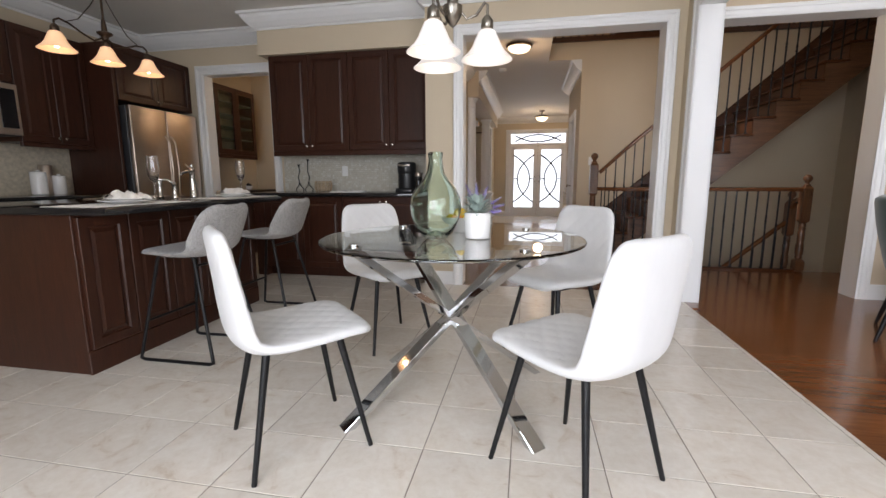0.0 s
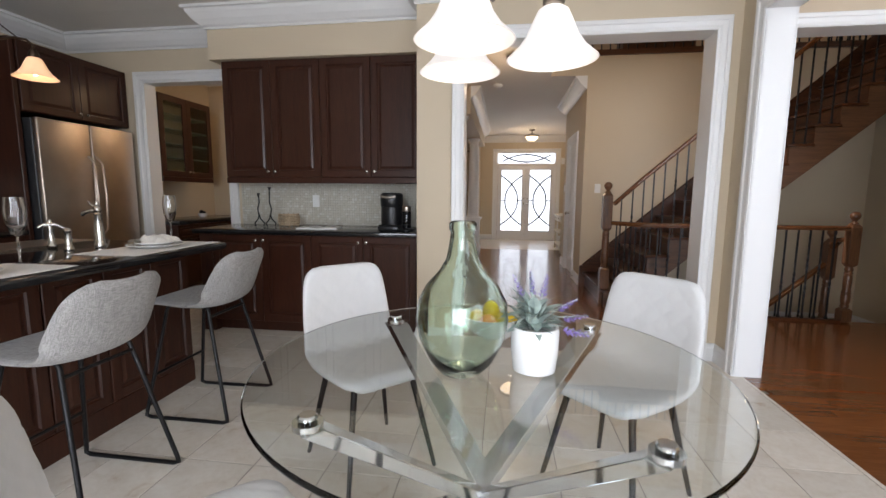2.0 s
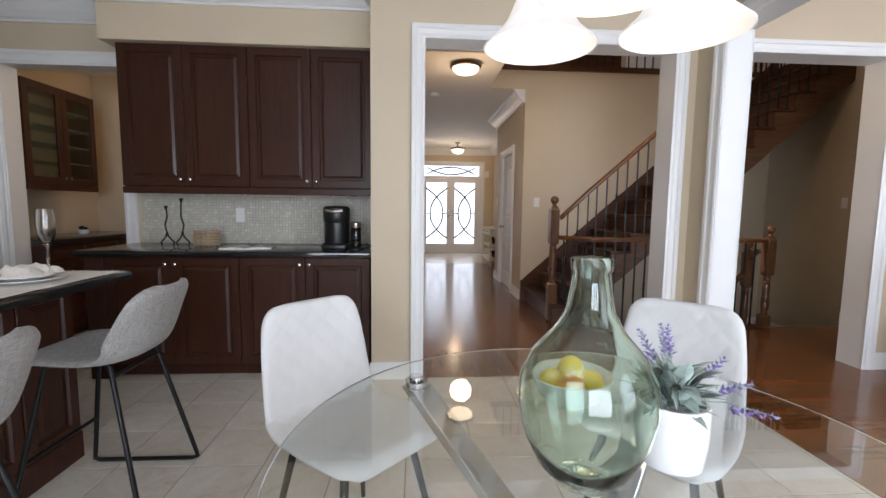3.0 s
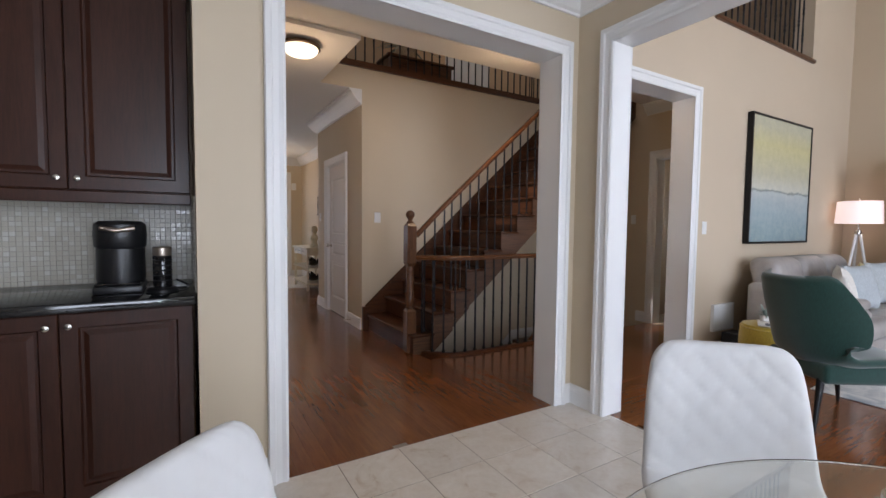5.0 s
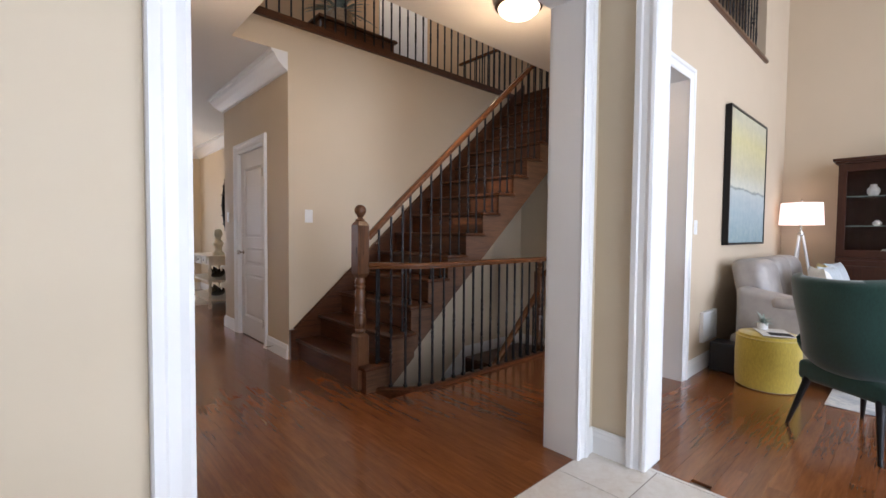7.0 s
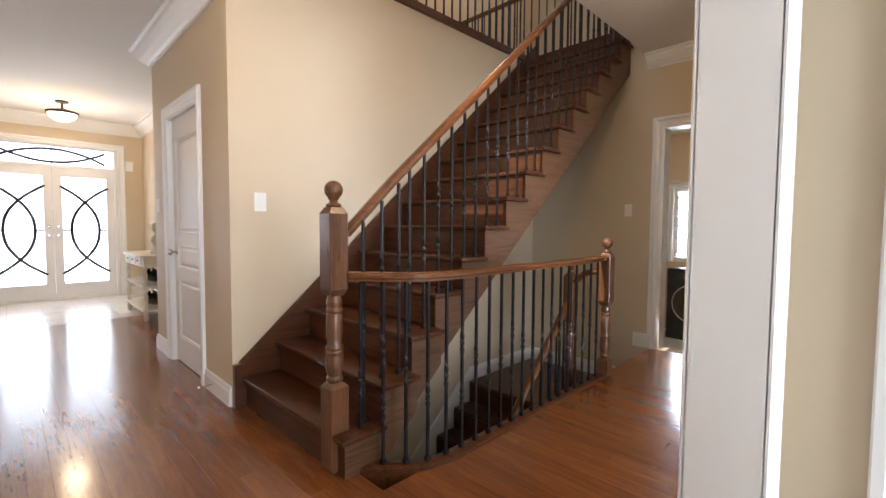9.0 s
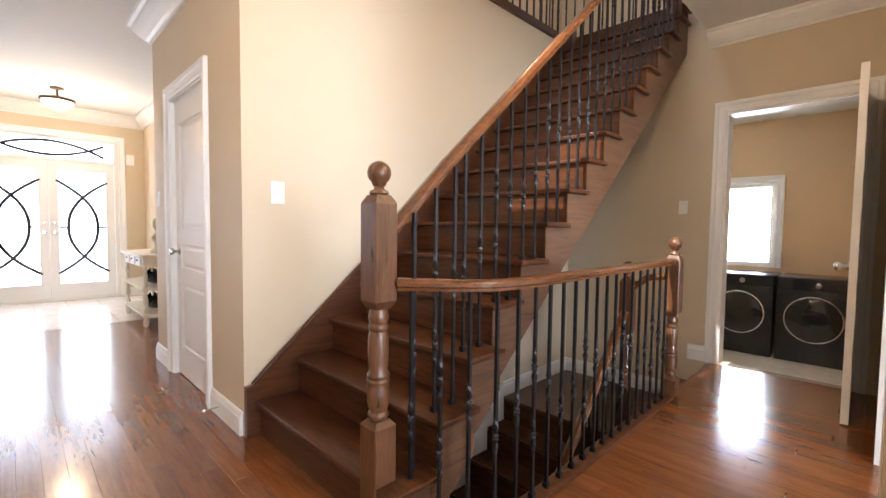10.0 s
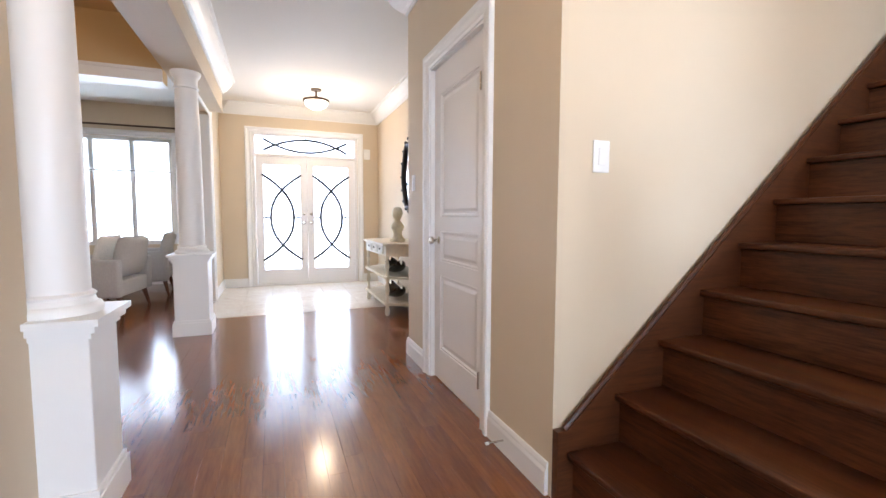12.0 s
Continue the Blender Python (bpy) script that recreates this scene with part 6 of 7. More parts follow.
for i in range(len(curve) - 1):
    p0, p1, p2, p3 = (Vector(curve[max(i - 1, 0)]), Vector(curve[i]), Vector(curve[i + 1]), Vector(curve[min(i + 2, len(curve) - 1)]))
    for t in range(4):
        q = t / 4
        sm_curve.append(0.5 * (2 * p1 + (p2 - p0) * q + (2 * p0 - 5 * p1 + 4 * p2 - p3) * q * q + (3 * p1 - p0 - 3 * p2 + p3) * q ** 3))
sm_curve.append(Vector(curve[-1]))
part("handrail", handrail_bm([(q.x, q.y, 0.905) for q in sm_curve]), M["rail"], gl, smooth=40)
bm = bmesh.new()
rings = []
for i, q in enumerate(sm_curve):
    d = (sm_curve[min(i + 1, len(sm_curve) - 1)] - sm_curve[max(i - 1, 0)]).normalized()
    s = Vector((d.y, -d.x))
    rings.append([bm.verts.new((q.x + s.x * a, q.y + s.y * a, b)) for a, b in ((-0.035, -0.2), (0.035, -0.2), (0.035, 0.02), (0.025, 0.026), (-0.025, 0.026), (-0.035, 0.02))])
for a, b in zip(rings, rings[1:]):
    for j in range(6):
        bm.faces.new((a[j], a[(j + 1) % 6], b[(j + 1) % 6], b[j]))
bm.faces.new(rings[0][::-1]), bm.faces.new(rings[-1])
bmesh.ops.recalc_face_normals(bm, faces=bm.faces)
part("kerb", bm, M["stair"], gl, "curved oak nosing", smooth=40)
dist, k, acc = 0.0, 0, 0.05
for p_, q_ in zip(sm_curve, sm_curve[1:]):
    L = (q_ - p_).length
    while acc <= dist + L:
        c = p_ + (q_ - p_) * ((acc - dist) / L)
        if c.x < 4.12:
            baluster(gl, c.x, c.y, 0.026, 0.855, k)
            k += 1
        acc += 0.105
    dist += L

# basement rail
br = thing("basement_railing", pose(0, 0, 0), "dark oak handrail with iron balusters down the basement stairs", "railing")
part("handrail", handrail_bm([(4.19, 7.74, 0.52), (3.2, 7.70, -0.36), (2.4, 7.68, -1.07)]), M["rail"], br, smooth=40)
part("handrail", handrail_bm([(4.20, 7.48, 0.80), (4.21, 7.6, 0.78), (4.22, 7.70, 0.70)]), M["rail"], br, smooth=40)
for i in range(16):
    x = 4.10 - i * 0.11
    n_ = int((4.15 - x) / 0.225) + 1
    zt = -0.38 - n_ * 0.19
    baluster(br, x, 7.72, zt, 0.52 - 0.03 - (4.19 - x) * 0.89 - zt, i)

# upper guard
ug = thing("upper_railing", pose(0, 0, 0), "oak and iron guard railing of the upper landing", "railing")
part("handrail", handrail_bm([(1.5, 8.82, UE + 0.95), (5.06, 8.82, UE + 0.95)]), M["rail"], ug, smooth=40)
for i in range(33):
    baluster(ug, 1.58 + i * 0.107, 8.82, UE + 0.011, 0.915, i)
ug2 = thing("upper_railing", pose(0, 0, 0), "oak and iron guard railing at the head of the stairs", "railing")
part("handrail", handrail_bm([(5.62, 7.6, UZ + 0.95), (5.62, 10.4, UZ + 0.95)]), M["rail"], ug2, smooth=40)
for i in range(25):
    baluster(ug2, 5.62, 7.7 + i * 0.107, UZ + 0.001, 0.93, i)
fg = thing("upper_railing", pose(0, 0, 0), "oak and iron guard railing above the family room", "railing")
part("handrail", handrail_bm([(4.31, FY + 0.07, UZ + 0.95), (6.29, FY + 0.07, UZ + 0.95)]), M["rail"], fg, smooth=40)
part("kerb", box_bm(4.28, 6.32, FY - 0.03, FY + FT + 0.02, UZ + 0.001, UZ + 0.04, 0.008), M["stair_x"], fg, "dark oak nosing")
for i in range(18):
    baluster(fg, 4.38 + i * 0.107, FY + 0.07, UZ + 0.041, 0.885, i)
chest = thing("storage_bench", pose(2.9, 9.15, UE + 0.001), "dark wooden chest standing on the upper landing", "chest")
part("body", box_bm(-0.45, 0.45, 0, 0.35, 0.06, 0.30, 0.006), M["stair_x"], chest)
part("lid", box_bm(-0.48, 0.48, -0.03, 0.37, 0.301, 0.335, 0.01, 2), M["stair_x"], chest)
for sx in (-1, 1):
    for y in (0.03, 0.32):
        part("foot", box_bm(sx * 0.41 - 0.03, sx * 0.41 + 0.03, y - 0.03, y + 0.03, 0, 0.059), M["stair_x"], chest)
up = thing("fern_basket", pose(2.75, 9.32, UE + 0.337), "trailing green plant in a woven basket on the chest", "plant")
part("basket", lathe([(0.10, 0), (0.13, 0.03), (0.14, 0.16), (0.13, 0.17), (0, 0.16)], 20), M["wicker"], up, smooth=50)
rnd = random.Random(5)
for k in range(70):
    bm = bmesh.new()
    a, el = rnd.uniform(0, math.tau), rnd.uniform(0.1, 1.4)
    leaf_into(bm, (0, 0, 0.16), (math.cos(a) * math.cos(el), math.sin(a) * math.cos(el), math.sin(el)), (0, 0, 1), rnd.uniform(0.18, 0.38), 0.03, rnd.uniform(0.3, 0.9))
    part("leaf", bm, M["sage"], up)
ud = thing("upper_door", pose(4.15, 10.53, UE + 0.002), "white panelled door on the upper landing", "door")
part("frame", boxes_bm((-0.07, 0, 0, 0.016, 0, 2.1), (0.78, 0.85, 0, 0.016, 0, 2.1), (0, 0.78, 0, 0.016, 2.03, 2.1)), M["trim"], ud)
part("leaf", box_bm(0.001, 0.779, 0.004, 0.016, 0.003, 2.029), M["trim"], ud)


def door_leaf(name, m, w, h, panels, label, hw=0.062, t=0.036, lever=False, knob_x=None):
    """A door leaf from (0,0) to (w,h), face to -y, with raised panels (z0, z1)."""
    d = thing(name, m, label, "door")
    bs_ = [(0, 0.10, 0, t, 0, h), (w - 0.10, w, 0, t, 0, h)]
    zc = 0.0
    for z0, z1 in panels:
        bs_.append((0.10, w - 0.10, 0, t, zc, z0))
        zc = z1
    bs_.append((0.10, w - 0.10, 0, t, zc, h))
    part("leaf", boxes_bm(*bs_), M["door_white"], d)
    for z0, z1 in panels:
        pn = part("door_panel", panel_bm(w - 0.20, z1 - z0, t - 0.016, 0.012, 0.002, 0.006), M["door_white"], d)
        pn.location = (0.10, 0.008, z0)
    kx = knob_x if knob_x is not None else 0.06
    kb = part("doorknob", lathe([(0.026, 0), (0.026, 0.004), (0.010, 0.010), (0.010, 0.03), (0.022, 0.04), (0.027, 0.052), (0.022, 0.064), (0, 0.068)], 20), M["nickel"], d, "brushed nickel doorknob", smooth=50)
    kb.rotation_euler = (radians(90), 0, 0)
    kb.location = (kx, -0.0005, 0.90)
    for z in (0.2, h - 0.25):
        part("hinge", lathe([(0.006, z - 0.045), (0.006, z + 0.045)], 8, w - kx if kx < w / 2 else 0.0, -0.006), M["nickel"], d)
    return d


door_leaf("closet_door", pose(1.985, 10.125, 0.008, 0, 0, -90), 0.74, 1.97, [(0.20, 0.68), (0.77, 0.96), (1.05, 1.80)], "white three panel closet door with nickel knob, closed", knob_x=0.07)
door_leaf("laundry_door", pose(5.24, 6.62, 0.008, 0, 0, 181), 0.77, 2.03, [(0.20, 0.70), (0.80, 1.00), (1.09, 1.85)], "white panelled laundry door standing open", knob_x=0.70)
st_ = thing("door_stop", pose(1.945, 9.12, 0.06), "spring door stop on the baseboard", "door stop")
part("rod", tube([(0, 0, 0), (-0.075, 0, 0)], 0.004, 8), M["nickel"], st_)
part("tip", tube([(-0.075, 0, 0), (-0.088, 0, 0)], 0.007, 8), M["switch_white"], st_)

# front doors
def arc_pts(cx, cz, r, a0, a1, n=16, ex=1.0, ez=1.0):
    return [(cx + r * ex * math.cos(a0 + (a1 - a0) * i / n), 0, cz + r * ez * math.sin(a0 + (a1 - a0) * i / n)) for i in range(n + 1)]


struct("front_door_frame", boxes_bm((0.72, 0.76, 14.56, 14.66, 0, 2.30), (2.23, 2.27, 14.56, 14.66, 0, 2.30), (0.76, 2.23, 14.56, 14.66, 1.955, 2.00), (0.76, 2.23, 14.56, 14.66, 2.26, 2.30), (0.76, 2.23, 14.55, 14.66, 0, 0.03)), M["door_white"], "white front door frame")
for i in range(2):
    x = 0.765 + i * 0.732
    d = thing("front_door", pose(x, 14.575, 0.032), "white front door with frosted glass and curved dark leading, closed", "door", "pair of front doors")
    w, h = 0.728, 1.92
    gx0, gx1, gz0, gz1 = 0.10, 0.628, 0.21, 1.80
    part("leaf", boxes_bm((0, gx0, 0, 0.045, 0, h), (gx1, w, 0, 0.045, 0, h), (gx0, gx1, 0, 0.045, 0, gz0), (gx0, gx1, 0, 0.045, gz1, h)), M["door_white"], d)
    part("glazing_bead", boxes_bm((gx0 - 0.02, gx0, -0.008, -0.0005, gz0 - 0.02, gz1 + 0.02), (gx1, gx1 + 0.02, -0.008, -0.0005, gz0 - 0.02, gz1 + 0.02), (gx0, gx1, -0.008, -0.0005, gz0 - 0.02, gz0), (gx0, gx1, -0.008, -0.0005, gz1, gz1 + 0.02)), M["door_white"], d)
    g = part("glass", box_bm(gx0, gx1, 0.018, 0.024, gz0, gz1), M["frost_glass"], d, "frosted glass")
    g.visible_shadow = False
    cx, cz = (gx0 + gx1) / 2, (gz0 + gz1) / 2
    hw_, hh = (gx1 - gx0) / 2, (gz1 - gz0) / 2
    for s in (-1, 1):
        # one long bow each way, crossing to make the pointed oval
        pts = []
        for q in range(31):
            t = -1 + q / 15
            off = 0.62 * (1 - (abs(t) * 0.82 / 0.53) ** 2.3)
            pts.append((cx + s * hw_ * off, 0.006, cz + t * hh * 0.82))
        part("lead_bar", tube(pts, 0.021, 6), M["lead"], d, smooth=60)
        part("lead_bar", tube([(cx + s * hw_, 0.014, cz), (cx + s * hw_ * 0.60, 0.014, cz)], 0.015, 6), M["lead"], d)
    kx = w - 0.05 if i == 0 else 0.05
    for z, r in ((0.93, 0.024), (1.06, 0.02)):
        kb = part("doorknob" if z < 1 else "deadbolt", lathe([(r, 0), (r, 0.008), (0.010, 0.012), (0.010, 0.03), (r, 0.04), (r * 0.9, 0.055), (0, 0.058)], 16), M["nickel"], d, smooth=50)
        kb.rotation_euler = (radians(90), 0, 0)
        kb.location = (kx, -0.0005, z)
tr = thing("transom_window", pose(0.76, 14.575, 2.003), "transom window with frosted glass and curved dark leading above the front doors", "window")
g = part("glass", box_bm(0.0, 1.47, 0.018, 0.024, 0.0, 0.255), M["frost_glass"], tr)
g.visible_shadow = False
for s in (-1, 1):
    for c0 in (0.735,):
        pts = [(c0 + (q / 8 - 1) * 0.62, 0.006, 0.128 + s * 0.095 * (1 - 1.9 * (q / 8 - 1) ** 2)) for q in range(17)]
        pts = [p_ for p_ in pts if 0.005 < p_[2] < 0.25 and 0.0 < p_[0] < 1.47]
        part("lead_bar", tube(pts, 0.019, 6), M["lead"], tr, smooth=60)
part("lead_bar", tube([(0.735, 0.014, 0.0), (0.735, 0.014, 0.06)], 0.011, 6), M["lead"], tr)
part("lead_bar", tube([(0.735, 0.014, 0.19), (0.735, 0.014, 0.254)], 0.011, 6), M["lead"], tr)
chime = thing("door_chime", pose(2.42, 14.53, 2.05), "white door chime box beside the transom", "door chime")
part("housing", box_bm(-0.05, 0.05, -0.04, -0.0005, -0.08, 0.08, 0.006, 2), M["switch_white"], chime)

# ---- columns ----
def column(x, y, top, label, back=False):
    t = thing("column", pose(x, y, 0), label, "column", "columns between hall and dining room")
    part("pedestal", box_bm(-0.135, 0.135, -0.135, 0.135, 0, 0.68, 0.003), M["trim"], t, "white panelled pedestal")
    part("plinth", boxes_bm((-0.152, 0.152, -0.152, 0.152, 0, 0.115), (-0.145, 0.145, -0.145, 0.145, 0.115, 0.135)), M["trim"], t)
    part("cap", boxes_bm((-0.145, 0.145, -0.145, 0.145, 0.655, 0.675), (-0.160, 0.160, -0.160, 0.160, 0.675, 0.70), (-0.175, 0.175, -0.175, 0.175, 0.70, 0.722)), M["trim"], t)
    part("base", lathe([(0.135, 0.7225), (0.137, 0.74), (0.130, 0.752), (0.118, 0.757), (0.112, 0.775), (0.118, 0.785), (0.105, 0.795), (0, 0.795)], 36), M["trim"], t, smooth=45)
    part("shaft", lathe([(0.102, 0.795), (0.1015, 1.3), (0.097, 1.8), (0.088, top - 0.13), (0, top - 0.13)], 36), M["trim"], t, "smooth tapered white shaft", smooth=60)
    part("capital", lathe([(0.089, top - 0.15), (0.100, top - 0.145), (0.100, top - 0.135), (0.09, top - 0.13), (0.09, top - 0.06), (0.105, top - 0.045), (0.118, top - 0.02), (0.12, top - 0.001), (0, top - 0.001)], 36), M["trim"], t, smooth=45)
    return t


column(0.30, 9.33, 2.31, "white round tapered column on a square pedestal at the wall end")
column(0.315, 11.93, 2.31, "white round tapered column on a square pedestal by the foyer")

# ---- foyer ----
con = thing("console_table", pose(2.27, 12.44, 0, 0, 0, 0), "cream painted console table with drawers and two shelves", "console table")


def half_shape(z0, z1, over=0.0):
    bm = bmesh.new()
    o = over
    pts = [(0.315, -0.74 - o), (0.14 - o, -0.74 - o), (-0.19 - o, -0.52), (-0.19 - o, 0.52), (0.14 - o, 0.74 + o), (0.315, 0.74 + o)]
    a = [bm.verts.new((x, y, z0)) for x, y in pts]
    b = [bm.verts.new((x, y, z1)) for x, y in pts]
    bm.faces.new(a[::-1]), bm.faces.new(b)
    for i in range(6):
        bm.faces.new((a[i], a[(i + 1) % 6], b[(i + 1) % 6], b[i]))
    bmesh.ops.recalc_face_normals(bm, faces=bm.faces)
    return bm


part("tabletop", half_shape(0.75, 0.775, 0.02), M["cream"], con)
part("apron", half_shape(0.64, 0.749, -0.015), M["cream"], con)
part("shelf", half_shape(0.40, 0.425), M["cream"], con)
part("shelf", half_shape(0.12, 0.145), M["cream"], con)
for (x, y) in ((0.14, -0.69), (-0.155, -0.49), (-0.155, 0.49), (0.14, 0.69), (0.28, -0.69), (0.28, 0.69)):
    for z0, z1 in ((0.425, 0.639), (0.145, 0.40)):
        h = z1 - z0
        part("leg", lathe([(0.022, z0), (0.022, z0 + h * 0.12), (0.012, z0 + h * 0.18), (0.024, z0 + h * 0.45), (0.024, z0 + h * 0.55), (0.012, z0 + h * 0.84), (0.022, z0 + h * 0.9), (0.022, z1), (0, z1)], 12, x, y), M["cream"], con, smooth=50)
    part("foot", lathe([(0.012, 0), (0.026, 0.02), (0.028, 0.06), (0.018, 0.10), (0.022, 0.119), (0, 0.119)], 12, x, y), M["cream"], con, smooth=50)
for y in (-0.29, 0.0, 0.29):
    dr = part("drawer", box_bm(-0.186, -0.172, y - 0.12, y + 0.12, 0.655, 0.738, 0.003), M["cream"], con)
    part("knob", lathe([(0.008, 0), (0.01, 0.01), (0, 0.02)], 10), M["bronze"], dr).location = (-0.19, y, 0.697)
bu = thing("bust", pose(2.30, 12.22, 0.776), "small cream stone bust on the console table", "statue")
part("figure", lathe([(0.085, 0), (0.085, 0.025), (0.06, 0.045), (0.05, 0.085), (0.055, 0.12), (0.075, 0.15), (0.078, 0.175), (0.055, 0.21), (0.036, 0.23), (0.036, 0.255), (0.052, 0.28), (0.062, 0.31), (0.06, 0.345), (0.048, 0.375), (0.025, 0.39), (0, 0.393)], 20), M["stone_cream"], bu, smooth=60)
for z in (0.146, 0.426):
    bwl = thing("decor_bowl", pose(2.27, 12.2, z), "dark leaf shaped bowl on the console shelf", "bowl", "console bowls")
    bm = bmesh.new()
    prev = None
    for i in range(17):
        t = i / 16 * 2 - 1
        w = 0.10 * math.sqrt(max(0.02, 1 - t * t))
        zc = 0.015 + 0.10 * t * t
        row = [bm.verts.new((math.cos(math.pi * j / 8) * w, t * 0.24, zc + 0.05 * (1 - math.sin(math.pi * j / 8)))) for j in range(9)]
        if prev:
            for a, b, c, d in zip(prev, prev[1:], row, row[1:]):
                bm.faces.new((a, b, d, c))
        prev = row
    ex = bmesh.ops.extrude_face_region(bm, geom=list(bm.faces))
    for v in ex["geom"]:
        if isinstance(v, bmesh.types.BMVert):
            v.co.z -= 0.008
    bmesh.ops.recalc_face_normals(bm, faces=bm.faces)
    part("dish", bm, M["black_gloss"], bwl, smooth=60)
mir = thing("wall_mirror", pose(2.585, 12.62, 1.56), "arched mirror in an ornate dark frame above the console", "mirror")
ov = [(0.0, 0.27 * math.cos(a_ * math.tau / 40) * (1 + 0.03 * math.cos(6 * a_ * math.tau / 40)), 0.40 * math.sin(a_ * math.tau / 40) * (1 + 0.05 * math.cos(6 * a_ * math.tau / 40))) for a_ in range(41)]
part("frame", tube([(-0.02, y, z) for _, y, z in ov], 0.028, 8), M["black"], mir, smooth=60)
for k in range(16):
    a_ = k * math.tau / 16
    part("scroll", lathe([(0, -0.02), (0.02, -0.01), (0.024, 0.01), (0, 0.03)], 8), M["black"], mir, smooth=50).location = (-0.03, 0.30 * math.cos(a_), 0.44 * math.sin(a_))
bm = bmesh.new()
a = [bm.verts.new((-0.012, y, z)) for _, y, z in ov[:-1]]
b = [bm.verts.new((-0.004, y, z)) for _, y, z in ov[:-1]]
bm.faces.new(a), bm.faces.new(b[::-1])
for i in range(40):
    bm.faces.new((a[i], b[i], b[(i + 1) % 40], a[(i + 1) % 40]))
bmesh.ops.recalc_face_normals(bm, faces=bm.faces)
part("mirror_glass", bm, M["mirror"], mir)

# living room chairs
AP = [(0.34, 0.30, 0.33, 0.0), (0.34, 0.42, 0.34, 0.0), (0.1, 0.44, 0.34, 0.0), (-0.2, 0.43, 0.34, 0.0), (-0.29, 0.5, 0.33, 0.0), (-0.33, 0.66, 0.32, 0.02), (-0.38, 0.83, 0.29, 0.03)]
ac = thing("armchair", pose(-0.80, 13.28, 0, 0, 0, 172), "light grey upholstered armchair with dark legs in the living room", "armchair", "living room armchairs")
part("seat_shell", shell(AP, 0.12, 26, 18, round_end=0.08), M["light_fabric"], ac, "light grey seat and back", smooth=80)
for sy in (-1, 1):
    part("arm", box_bm(-0.36, 0.30, sy * 0.36 - 0.05, sy * 0.36 + 0.05, 0.2, 0.60, 0.03, 3), M["light_fabric"], ac, smooth=50)
    for x in (-0.30, 0.27):
        part("leg", cone_leg(x, sy * 0.30, 0.22, x * 1.15, sy * 0.33, 0, 0.028, 0.015), M["stair_x"], ac, smooth=50)
part("base", box_bm(-0.34, 0.32, -0.32, 0.32, 0.2, 0.37, 0.02, 2), M["light_fabric"], ac)
copy_thing(ac, pose(-0.70, 14.42, 0, 0, 0, 186))
cu = thing("cushion", pose(-0.78, 13.28, 0.46), "cream cushion leaning on the armchair", "cushion")


def cushion_bm(w, h, t):
    bm = bmesh.new()
    n = 12
    fr, bk = {}, {}
    for i in range(n + 1):
        for j in range(n + 1):
            u, v = i / n * 2 - 1, j / n * 2 - 1
            th = t / 2 * (max(0, 1 - abs(u) ** 2.5) * max(0, 1 - abs(v) ** 2.5)) ** 0.5
            pinch = 1 - 0.06 * (1 - abs(u) ** 2) * abs(v) ** 3 - 0.0
            x, z = u * w / 2 * (1 - 0.05 * (1 - v * v)), v * h / 2 * (1 - 0.05 * (1 - u * u)) + h / 2
            fr[i, j] = bm.verts.new((x, -th, z))
            bk[i, j] = fr[i, j] if i in (0, n) or j in (0, n) else bm.verts.new((x, th, z))
    for i in range(n):
        for j in range(n):
            bm.faces.new((fr[i, j], fr[i + 1, j], fr[i + 1, j + 1], fr[i, j + 1]))
            bm.faces.new((bk[i, j], bk[i, j + 1], bk[i + 1, j + 1], bk[i + 1, j]))
    bmesh.ops.recalc_face_normals(bm, faces=bm.faces)
    return bm


part("pad", cushion_bm(0.42, 0.40, 0.14), M["linen"], cu, smooth=80, pose_m=pose(0, 0, 0, 15, 0, 80))
rod = thing("curtain_rod", pose(-1.48, 15.2, 2.38), "dark metal curtain rod above the window", "curtain rod")
part("pole", tube([(-1.5, 0, 0), (1.45, 0, 0)], 0.014, 10), M["bronze"], rod, smooth=60)
for x in (-1.3, 1.25):
    part("bracket", tube([(x, 0.099, 0), (x, 0, 0)], 0.008, 8), M["bronze"], rod)
bl = thing("roller_blind", pose(-1.48, 15.29, 1.74), "white pleated blind half drawn on the living room window", "blind")
part("fabric", box_bm(-1.04, 1.04, -0.004, 0.0, 0.0, 0.49), M["blind"], bl)
part("hem_bar", box_bm(-1.04, 1.04, -0.01, 0.004, -0.025, -0.001, 0.004), M["trim"], bl)
hs = thing("neighbour_house", pose(-4, 32, -0.3), "red brick house across the street", "house")
part("wall", box_bm(-9, 9, 0, 8, -2.8, 6.0), M["brick"], hs)
part("roof", tube([(-9.5, 4, 6.0), (9.5, 4, 6.0)], 5.4, 3), M["roof"], hs)
for x in (-6.5, -2.5, 2.5, 6.5):
    for z in (0.8, 3.6):
        w_ = part("window", box_bm(x - 0.8, x + 0.8, -0.04, 0.02, z, z + 1.4), M["trim"], hs)
        part("pane", box_bm(x - 0.7, x + 0.7, -0.06, -0.041, z + 0.1, z + 1.3), M["black_gloss"], w_)

